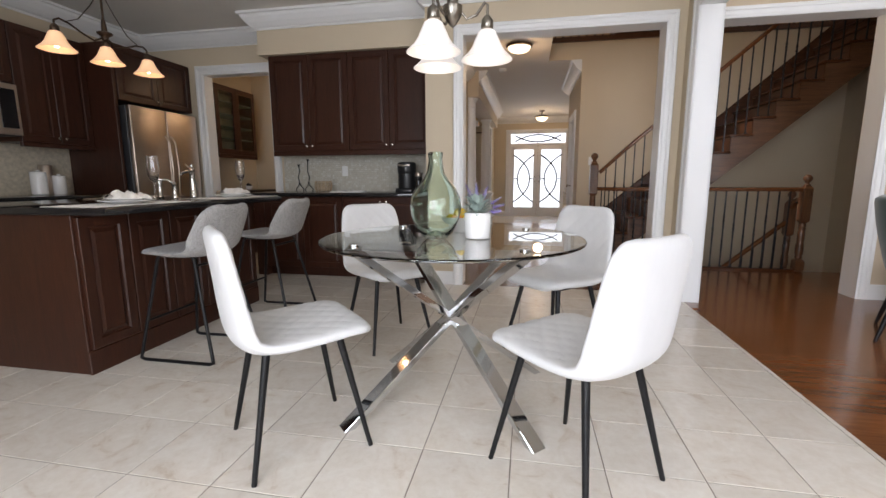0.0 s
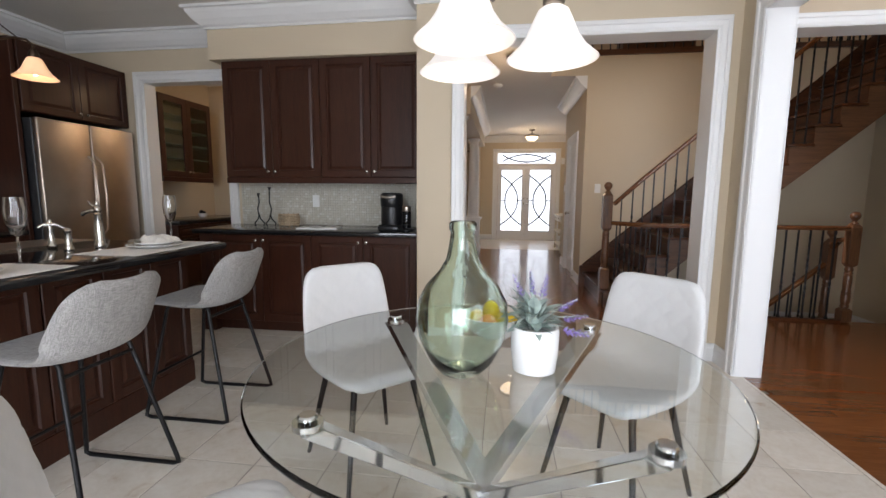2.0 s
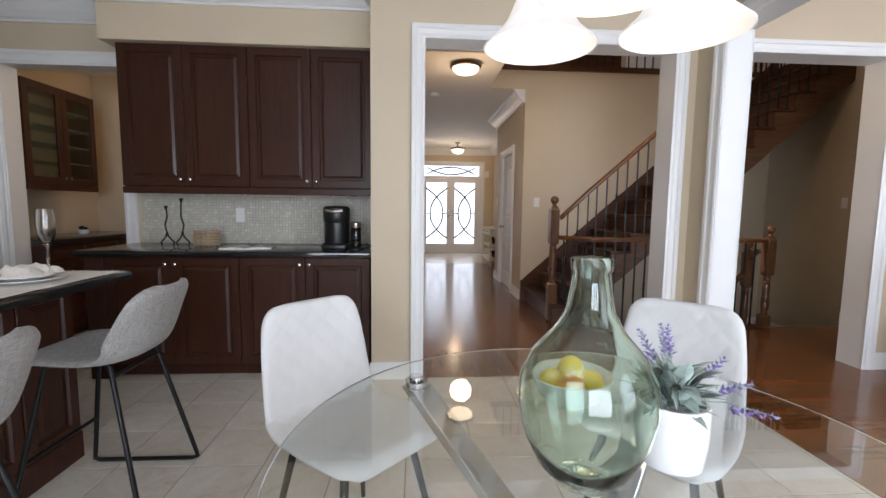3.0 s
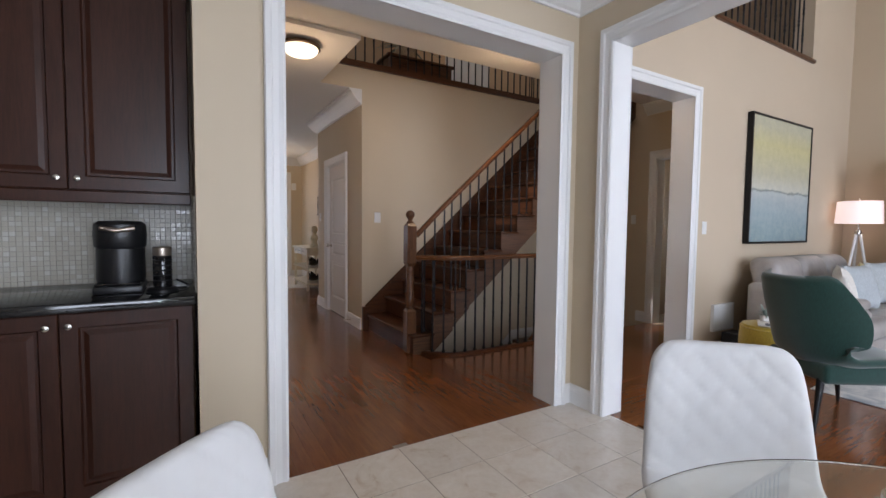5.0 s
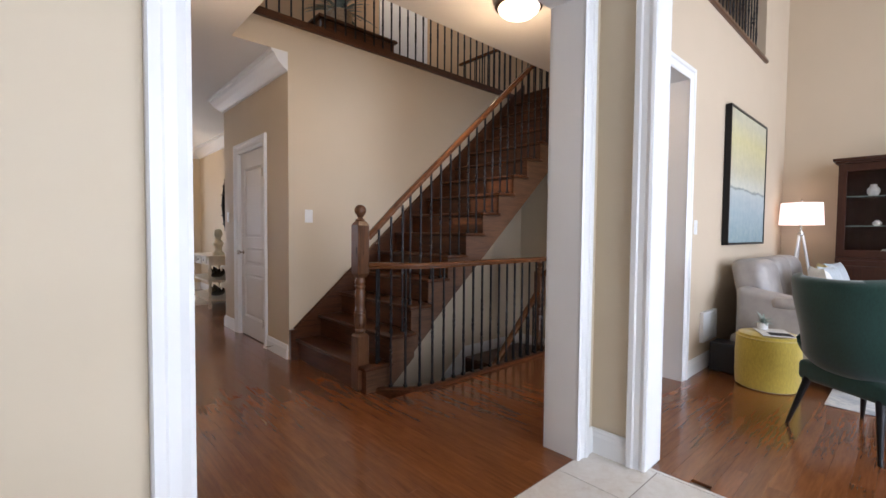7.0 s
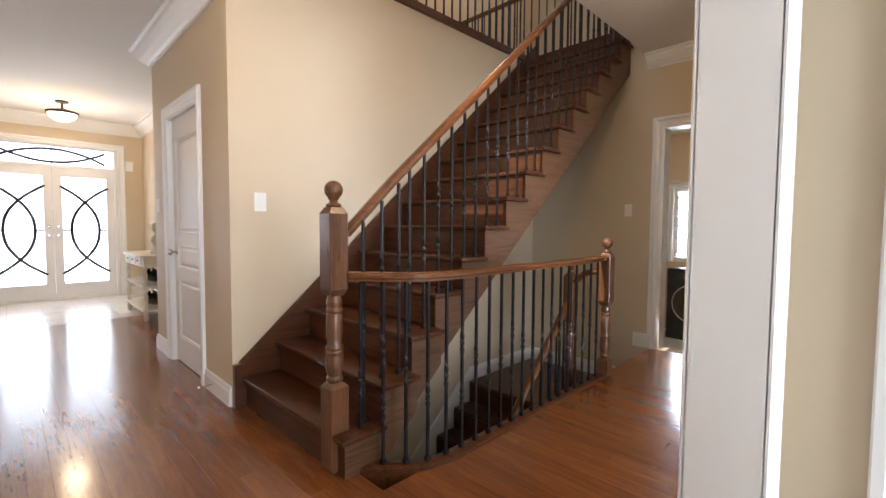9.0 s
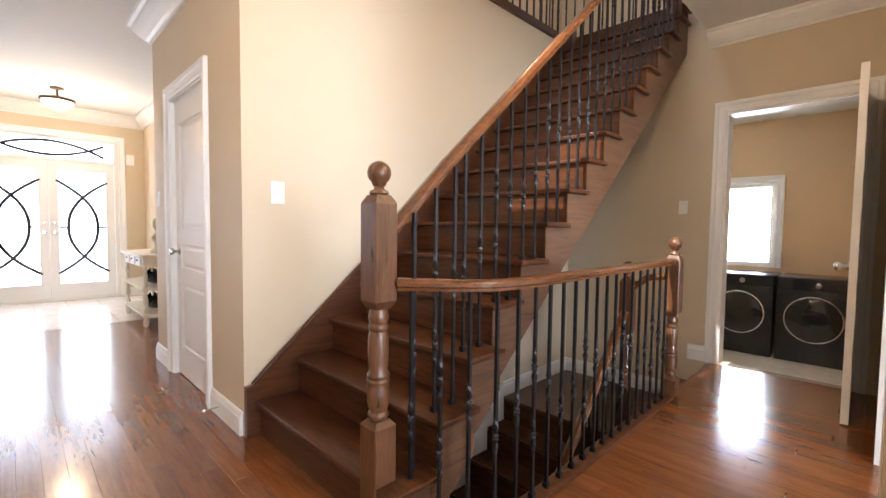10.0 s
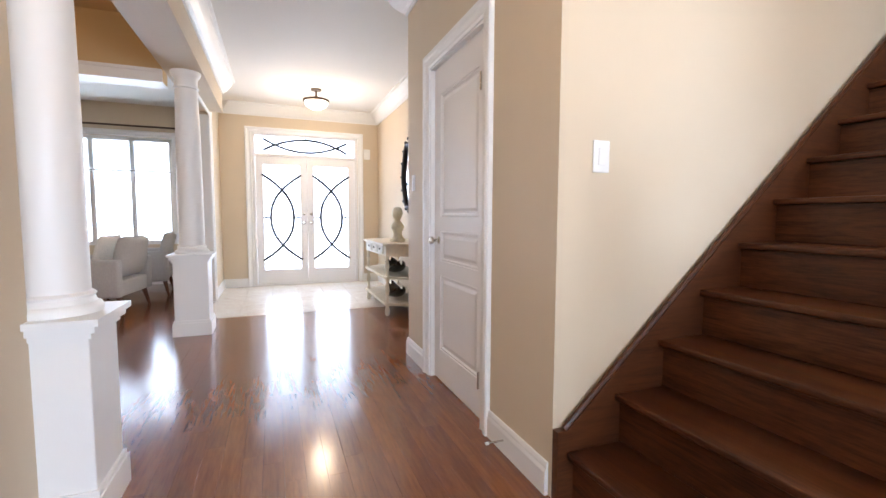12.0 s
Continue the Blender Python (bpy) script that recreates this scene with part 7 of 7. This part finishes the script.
# ---- laundry ----
for i in range(2):
    w = thing("washer" if i == 0 else "dryer", pose(7.35, 7.99 - i * 0.69, -0.37, 0, 0, -90), "dark grey front loading machine with round chrome ringed door", "washing machine" if i == 0 else "dryer")
    part("body", box_bm(0, 0.66, 0, 0.58, 0, 0.96, 0.012, 2), M["dark_steel"], w, smooth=35)
    part("control_panel", box_bm(0.01, 0.65, -0.012, -0.0005, 0.82, 0.95, 0.004), M["black_gloss"], w)
    dd = part("door", lathe([(0.23, 0), (0.24, 0.012), (0.235, 0.03), (0.18, 0.045), (0.10, 0.05), (0, 0.05)], 40), M["black_gloss"], w, smooth=45)
    dd.rotation_euler = (radians(90), 0, 0)
    dd.location = (0.33, -0.0005, 0.50)
    rg = part("ring", lathe([(0.242, 0.004), (0.256, 0.006), (0.258, 0.02), (0.245, 0.028), (0.236, 0.02), (0.242, 0.004)], 40), M["chrome"], dd, "chrome ring", smooth=45)
    kn = part("dial", lathe([(0.032, 0), (0.03, 0.016), (0, 0.017)], 20), M["chrome"], w, smooth=40)
    kn.rotation_euler = (radians(90), 0, 0)
    kn.location = (0.36, -0.0125, 0.885)
lsl = thing("window_blind", pose(7.94, 7.775, 0.70), "white slatted blind on the laundry window", "blind")
for k in range(22):
    part("slat", box_bm(-0.022, 0.022, -0.325, 0.325, -0.0015, 0.0015), M["blind"], lsl, pose_m=pose(0, 0, k * 0.045 + 0.02, 0, 50, 0))

# ---- family room ----
pa = thing("painting", pose(4.93, FY - 0.004, 1.05), "large abstract painting in yellow and blue grey with black frame", "painting")
W, H = 1.33, 1.27
part("frame", boxes_bm((0, 0.02, -0.05, 0, 0, H), (W - 0.02, W, -0.05, 0, 0, H), (0.02, W - 0.02, -0.05, 0, 0, 0.02), (0.02, W - 0.02, -0.05, 0, H - 0.02, H)), M["black"], pa)
part("canvas", box_bm(0.02, W - 0.02, -0.042, -0.005, 0.02, H - 0.02), M["canvas"], pa)
vt = thing("wall_vent", pose(4.42, FY - 0.018, 0.24), "white metal air return grille low on the wall", "vent")
part("frame", boxes_bm((0, 0.36, -0.012, 0, 0, 0.02), (0, 0.36, -0.012, 0, 0.23, 0.25), (0, 0.02, -0.012, 0, 0.02, 0.23), (0.34, 0.36, -0.012, 0, 0.02, 0.23)), M["trim"], vt)
part("backing", box_bm(0.0, 0.36, 0.0005, 0.017, 0.0, 0.25), M["trim"], vt)
for k in range(12):
    part("slat", box_bm(0.02, 0.34, -0.008, 0.0, 0.027 + k * 0.017, 0.034 + k * 0.017), M["trim"], vt)
dbx = thing("speaker_box", pose(4.62, 6.12, 0), "small black speaker box on the floor beside the sofa", "speaker")
part("body", box_bm(-0.10, 0.10, -0.10, 0.10, 0, 0.24, 0.01, 2), M["black_plastic"], dbx)

so = thing("sofa", pose(5.64, 5.72, 0), "light grey leather sofa with padded back against the wall", "sofa")
part("base", box_bm(-0.95, 0.95, -0.42, 0.40, 0.06, 0.30, 0.03, 3), M["leather"], so, smooth=50)
for sx in (-1, 1):
    bm = box_bm(sx * 0.95 - 0.11, sx * 0.95 + 0.11, -0.46, 0.34, 0.06, 0.60, 0.06, 4)
    for v in bm.verts:
        if v.co.z > 0.4:
            v.co.z += 0.12 * max(0, (v.co.y + 0.1)) / 0.4
    part("arm", bm, M["leather"], so, "padded leather arm", smooth=60)
    part("arm_pad", box_bm(sx * 0.95 - 0.13, sx * 0.95 + 0.13, -0.44, 0.10, 0.57, 0.66, 0.04, 4), M["leather"], so, smooth=60)
for k in range(3):
    x = -0.56 + k * 0.56
    part("seat_cushion", box_bm(x - 0.275, x + 0.275, -0.44, 0.16, 0.301, 0.46, 0.05, 4), M["leather"], so, smooth=60)
    bm = box_bm(x - 0.275, x + 0.275, 0.14, 0.40, 0.42, 0.93, 0.09, 5)
    for v in bm.verts:
        v.co.y += (v.co.z - 0.42) * 0.2 - 0.04
    part("back_cushion", bm, M["leather"], so, smooth=60)
for x in (-0.85, 0.85):
    for y in (-0.36, 0.34):
        part("foot", box_bm(x - 0.03, x + 0.03, y - 0.03, y + 0.03, 0, 0.059), M["black"], so)
for k, (x, y, a, mt, lab) in enumerate(((5.35, 5.55, 20, "linen", "cream throw cushion on the sofa"), (5.62, 5.52, -10, "cushion_blue", "pale blue grey throw cushion on the sofa"), (6.05, 5.6, 15, "mustard", "mustard yellow throw cushion on the sofa"), (6.3, 5.55, -12, "cushion_blue", "pale blue grey throw cushion on the sofa"))):
    c = thing("cushion", pose(x, y, 0.462, 0, 0, a), lab, "cushion", "sofa cushions")
    part("pad", cushion_bm(0.42, 0.42, 0.15), M[mt], c, smooth=80, pose_m=pose(0, 0, 0, -14, 0, 0))

la = thing("floor_lamp", pose(7.08, 6.02, 0), "tripod lamp with clear acrylic legs and a lit white drum shade", "lamp")
part("shade", lathe([(0.215, 1.27), (0.20, 1.53), (0.197, 1.53), (0.212, 1.27), (0.215, 1.27)], 40), M["lit_shade"], la, "lit white drum shade", smooth=60)
part("bulb", lathe([(0, 1.33), (0.03, 1.36), (0.03, 1.40), (0.015, 1.43), (0, 1.43)], 14), M["bulb"], la, smooth=60)
part("rod", lathe([(0.008, 1.18), (0.008, 1.56), (0.014, 1.565), (0, 1.58)], 10), M["nickel"], la, smooth=50)
part("hub", lathe([(0.03, 1.14), (0.035, 1.16), (0.03, 1.19), (0, 1.19)], 16), M["nickel"], la, smooth=50)
part("harp", tube([(-0.197, 0, 1.50), (0.197, 0, 1.50)], 0.003, 6), M["nickel"], la)
part("harp", tube([(0, -0.197, 1.50), (0, 0.197, 1.50)], 0.003, 6), M["nickel"], la)
for k in range(3):
    a = k * math.tau / 3 + 0.5
    part("leg", cone_leg(0.02 * math.cos(a), 0.02 * math.sin(a), 1.15, 0.21 * math.cos(a), 0.21 * math.sin(a), 0.0, 0.014, 0.014), M["acrylic"], la, "clear acrylic leg", smooth=60)

hu = thing("display_cabinet", pose(7.02, 5.70, 0, 0, 0, -90), "tall dark wooden display cabinet with glass doors", "cabinet")
part("lower_body", box_bm(0, 1.3, 0.0, 0.42, 0.0, 0.90, 0.005), M["cab"], hu)
part("upper_body", boxes_bm((0, 1.3, 0.38, 0.42, 0.901, 1.95), (0, 0.04, 0.03, 0.38, 0.901, 1.95), (1.26, 1.3, 0.03, 0.38, 0.901, 1.95), (0.04, 1.26, 0.03, 0.38, 1.91, 1.95), (0.04, 1.26, 0.03, 0.38, 0.901, 0.93)), M["cab"], hu)
part("cornice", boxes_bm((-0.02, 1.32, -0.02, 0.42, 1.951, 1.98), (-0.045, 1.345, -0.045, 0.42, 1.98, 2.01)), M["cab"], hu)
for k in (1.25, 1.58):
    part("shelf", box_bm(0.041, 1.259, 0.05, 0.379, k, k + 0.008), M["shelf_glass"], hu)
for i in range(2):
    x = i * 0.65
    d = part("door", boxes_bm((x + 0.004, x + 0.075, 0, 0.028, 0.905, 1.945), (x + 0.575, x + 0.646, 0, 0.028, 0.905, 1.945), (x + 0.075, x + 0.575, 0, 0.028, 0.905, 0.985), (x + 0.075, x + 0.575, 0, 0.028, 1.865, 1.945)), M["cab"], hu)
    part("pane", box_bm(x + 0.075, x + 0.575, 0.012, 0.016, 0.985, 1.865), M["window_glass"], d)
    door_front(hu, "door", 0.642, 0.84, x + 0.004, -0.022, 0.03, M["cab"], 0.60 if i == 0 else 0.04, 0.6)
for k, (x, z, r, h) in enumerate(((0.28, 1.59, 0.055, 0.13), (0.32, 1.26, 0.04, 0.06), (0.9, 1.59, 0.05, 0.12), (0.4, 0.932, 0.06, 0.07), (0.95, 1.26, 0.05, 0.10))):
    v = thing("ceramic_jar", hu.matrix_world @ pose(x, 0.2, z), "white ceramic jar on a shelf of the display cabinet", "jar", "jars in the display cabinet")
    part("jar", lathe([(r * 0.6, 0), (r, h * 0.3), (r, h * 0.6), (r * 0.5, h * 0.85), (r * 0.55, h), (0, h)], 18), M["ceramic"], v, smooth=60)

gc = thing("accent_chair", pose(3.79, 5.20, 0, 0, 0, -34), "dark green velvet accent chair with tapered black legs", "chair")
GP = [(0.30, 0.37, 0.28, 0.0), (0.29, 0.41, 0.29, 0.0), (0.12, 0.42, 0.30, 0.01), (-0.10, 0.39, 0.31, 0.06), (-0.22, 0.42, 0.33, 0.17), (-0.28, 0.60, 0.345, 0.23), (-0.315, 0.75, 0.335, 0.19), (-0.34, 0.91, 0.29, 0.12)]
part("seat_shell", shell(GP, 0.07, 40, 32, round_end=0.06), M["green_velvet"], gc, "green velvet seat and curved back", smooth=80)
part("seat_base", box_bm(-0.22, 0.25, -0.25, 0.25, 0.28, 0.40, 0.03, 3), M["green_velvet"], gc, smooth=50)
for sx in (-1, 1):
    for sy in (-1, 1):
        part("leg", cone_leg(sx * 0.20, sy * 0.19, 0.30, sx * 0.27, sy * 0.25, 0.0, 0.022, 0.010), M["black"], gc, "tapered black leg", smooth=60)
gcu = thing("cushion", pose(3.84, 5.16, 0.47, 0, 0, 56), "cream and gold cushion on the green chair", "cushion")
part("pad", cushion_bm(0.38, 0.36, 0.12), M["linen"], gcu, smooth=80, pose_m=pose(0, 0.10, 0, -12, 0, 0))

pf = thing("pouf", pose(4.42, 5.80, 0), "round mustard yellow velvet pouf on the oak floor", "pouf")
part("body", lathe([(0.185, 0), (0.20, 0.01), (0.205, 0.10), (0.207, 0.25), (0.20, 0.37), (0.188, 0.40), (0.14, 0.412), (0, 0.414)], 48), M["mustard"], pf, smooth=45)
part("seam", lathe([(0.198, 0.374), (0.204, 0.379), (0.197, 0.384)], 48), M["mustard"], pf, smooth=60)
mg = thing("magazine", pose(4.38, 5.76, 0.415, 0, 0, 25), "open magazine lying on the yellow pouf", "magazine")
part("cover", box_bm(-0.14, 0.14, -0.10, 0.10, 0, 0.007, 0.002), M["paper"], mg)
part("page_photo", box_bm(-0.13, -0.02, -0.09, 0.05, 0.0072, 0.0078), M["black"], mg)
pp = thing("small_plant", pose(4.44, 5.84, 0.4225), "small green plant in a white pot on the pouf", "plant")
part("pot", lathe([(0.028, 0), (0.034, 0.004), (0.036, 0.05), (0.03, 0.05), (0, 0.045)], 20), M["ceramic"], pp, smooth=45)
rnd = random.Random(9)
for k in range(50):
    bm = bmesh.new()
    a, el = rnd.uniform(0, math.tau), rnd.uniform(0.2, 1.4)
    leaf_into(bm, (0, 0, 0.05), (math.cos(a) * math.cos(el), math.sin(a) * math.cos(el), math.sin(el)), (0, 0, 1), rnd.uniform(0.05, 0.10), 0.012, rnd.uniform(0.1, 0.6))
    part("leaf", bm, M["sage"], pp)
rug = thing("area_rug", pose(5.35, 4.3, 0.001), "pale blue grey patterned area rug on the oak floor", "rug")
part("carpet", box_bm(-1.1, 1.4, -1.5, 1.15, 0, 0.009, 0.004), M["rug"], rug)

# ---- floor pieces ----
def slab_mesh(name, w, d, h, bev, material):
    bm = bmesh.new()
    lo = [bm.verts.new(p_) for p_ in ((0, 0, 0), (w, 0, 0), (w, d, 0), (0, d, 0))]
    mi = [bm.verts.new(p_) for p_ in ((0, 0, h - bev), (w, 0, h - bev), (w, d, h - bev), (0, d, h - bev))]
    up_ = [bm.verts.new(p_) for p_ in ((bev, bev, h), (w - bev, bev, h), (w - bev, d - bev, h), (bev, d - bev, h))]
    for a, b in ((lo, mi), (mi, up_)):
        for i in range(4):
            bm.faces.new((a[i], a[(i + 1) % 4], b[(i + 1) % 4], b[i]))
    bm.faces.new(up_)
    bmesh.ops.recalc_face_normals(bm, faces=bm.faces)
    me = bpy.data.meshes.new(name)
    bm.to_mesh(me)
    bm.free()
    me.materials.append(material)
    return me


S, GAP = 0.331, 0.004
tile_me = slab_mesh("floor_tile", S - GAP, S - GAP, 0.0075, 0.0012, M["tile"])
kfloor = bpy.data.objects["floor_base_kitchen"]
kfloor.name = "floor_kitchen"
rnd = random.Random(4)
tiles = []
for i in range(18):
    for j in range(20):
        x = 2.537 - (i + 1) * S
        y = 6.19 - (j + 1) * S
        if x < -3.42 or y < 0.5 - S * 0.2:
            continue
        tiles.append((abs(x - 0.6) + abs(y - 3.9) * 0.9, x, y))
for j in range(3):
    for i in range(18):
        x = 2.537 - (i + 1) * S
        if x + S < 0.4 and x > -3.42 and 6.19 + j * S < KY - 0.02:
            tiles.append((abs(x - 0.6) + 2.0 + j * 0.3, x, 6.19 + j * S))
tiles.sort()
rest = bmesh.new()
for n, (_, x, y) in enumerate(tiles):
    if n < 290:
        ob = new("tile", tile_me)
        ob.parent = kfloor
        ob.location = (x + GAP / 2, y + GAP / 2, -0.0075)
    else:
        add_box(rest, x + GAP / 2, x + S - GAP / 2, y + GAP / 2, min(y + S - GAP / 2, KY - 0.01), -0.0075, 0)
bmesh.ops.recalc_face_normals(rest, faces=rest.faces)
tagged(part("floor_tiles_far", rest, M["tile"]), "beige ceramic floor tiles", kind="stuff")
struct("tile_edge_strip", boxes_bm((2.539, BX - 0.001, 0.5, 5.93, -0.006, 0.0)), M["tile"], "narrow cut tiles along the wood floor")
# foyer tiles
bm = bmesh.new()
for i in range(8):
    for j in range(7):
        x, y = 0.31 + i * 0.33, 12.45 + j * 0.33
        if x < 2.58 and y < 14.55:
            add_box(bm, x, min(x + 0.327, 2.598), y, min(y + 0.327, 14.55), -0.006, 0.002)
bmesh.ops.recalc_face_normals(bm, faces=bm.faces)
tagged(part("foyer_tiles", bm, M["tile"]), "pale ceramic tiles inside the front doors", kind="stuff")

PW = 0.083
plank_me = {}


def planks(axis, x0, x1, y0, y1, holes, seed, material, host, centre, budget, name):
    """Boards laid along the axis over a rectangle, left out where a hole covers them."""
    rnd = random.Random(seed)
    out = []
    a0, a1, c0, c1 = (x0, x1, y0, y1) if axis == "x" else (y0, y1, x0, x1)
    n = int(math.ceil((c1 - c0) / PW))
    for r in range(n):
        p = a0 - rnd.uniform(0, 0.8)
        while p < a1:
            L = rnd.choice((0.6, 0.75, 0.9, 1.05, 1.2))
            s, e = max(p, a0), min(p + L, a1)
            p += L
            c, d = c0 + r * PW, min(c0 + (r + 1) * PW, c1)
            if e - s < 0.05 or d - c < 0.01:
                continue
            segs = [(s, e)]
            for hx0, hx1, hy0, hy1 in holes:
                h0, h1, k0, k1 = (hx0, hx1, hy0, hy1) if axis == "x" else (hy0, hy1, hx0, hx1)
                if d > k0 + 0.03 and c < k1 - 0.03:
                    ns = []
                    for u, v in segs:
                        if v <= h0 or u >= h1:
                            ns.append((u, v))
                        else:
                            if u < h0:
                                ns.append((u, h0))
                            if v > h1:
                                ns.append((h1, v))
                    segs = ns
            for u, v in segs:
                if v - u > 0.02:
                    out.append((u, v, c, d))
    out.sort(key=lambda q: (abs((q[0] + q[1]) / 2 - (centre[0] if axis == "x" else centre[1])) + abs((q[2] + q[3]) / 2 - (centre[1] if axis == "x" else centre[0]))))
    verts, faces = [], []
    for n_, (u, v, c, d) in enumerate(out):
        g, b, t = 0.0002, 0.0004, 0.0145
        u2, v2, c2, d2 = u + g, v - g, c + g, d - g
        if n_ < budget:
            L = round(v2 - u2, 2)
            key = (L, round(d2 - c2, 3), axis)
            if key not in plank_me:
                plank_me[key] = slab_mesh("board", (v2 - u2) if axis == "x" else (d2 - c2), (d2 - c2) if axis == "x" else (v2 - u2), t, b, material)
            ob = new("board", plank_me[key])
            ob.parent = host
            ob.location = (u2, c2, -t) if axis == "x" else (c2, u2, -t)
        else:
            q = [(u2, c2), (v2, c2), (v2, d2), (u2, d2)]
            q2 = [(u2 + b, c2 + b), (v2 - b, c2 + b), (v2 - b, d2 - b), (u2 + b, d2 - b)]
            if axis == "y":
                q, q2 = [(y, x) for x, y in q], [(y, x) for x, y in q2]
            i = len(verts)
            verts += [(x, y, -t) for x, y in q] + [(x, y, -b) for x, y in q] + [(x, y, 0) for x, y in q2]
            for k in range(4):
                m_ = (k + 1) % 4
                faces += [(i + k, i + m_, i + 4 + m_, i + 4 + k), (i + 4 + k, i + 4 + m_, i + 8 + m_, i + 8 + k)]
            faces.append((i + 8, i + 9, i + 10, i + 11))
    me = bpy.data.meshes.new(name)
    me.from_pydata(verts, [], faces)
    me.materials.append(material)
    bmf = bmesh.new()
    bmf.from_mesh(me)
    bmesh.ops.recalc_face_normals(bmf, faces=bmf.faces)
    bmf.to_mesh(me)
    bmf.free()
    tagged(new(name, me), "glossy red brown oak floor boards", kind="stuff")


hall = bpy.data.objects["floor_base_hall"]
fam = bpy.data.objects["floor_base_family"]
hall.name, fam.name = "floor_hall", "floor_family"
planks("y", 0.28, LX, 6.193, 12.44, [(2.60, LX, 6.0, FY), (2.10, LX, 7.45, SY), (2.05, LX, SY, 10.64), (2.6, LX, 10.6, 13)], 21, M["floor_wood"], hall, (1.6, 7.4), 290, "hall_boards_far")
planks("y", -4.0, 0.28, 9.20, 15.30, [(0.16, 0.5, 13.45, 15.3)], 22, M["floor_wood"], hall, (0, 0), 0, "dining_boards")
planks("x", BX, FX, 0.0, FY, [(BX, 2.66, 5.94, FY)], 23, M["floor_wood_x"], fam, (3.6, 5.0), 290, "family_boards_far")
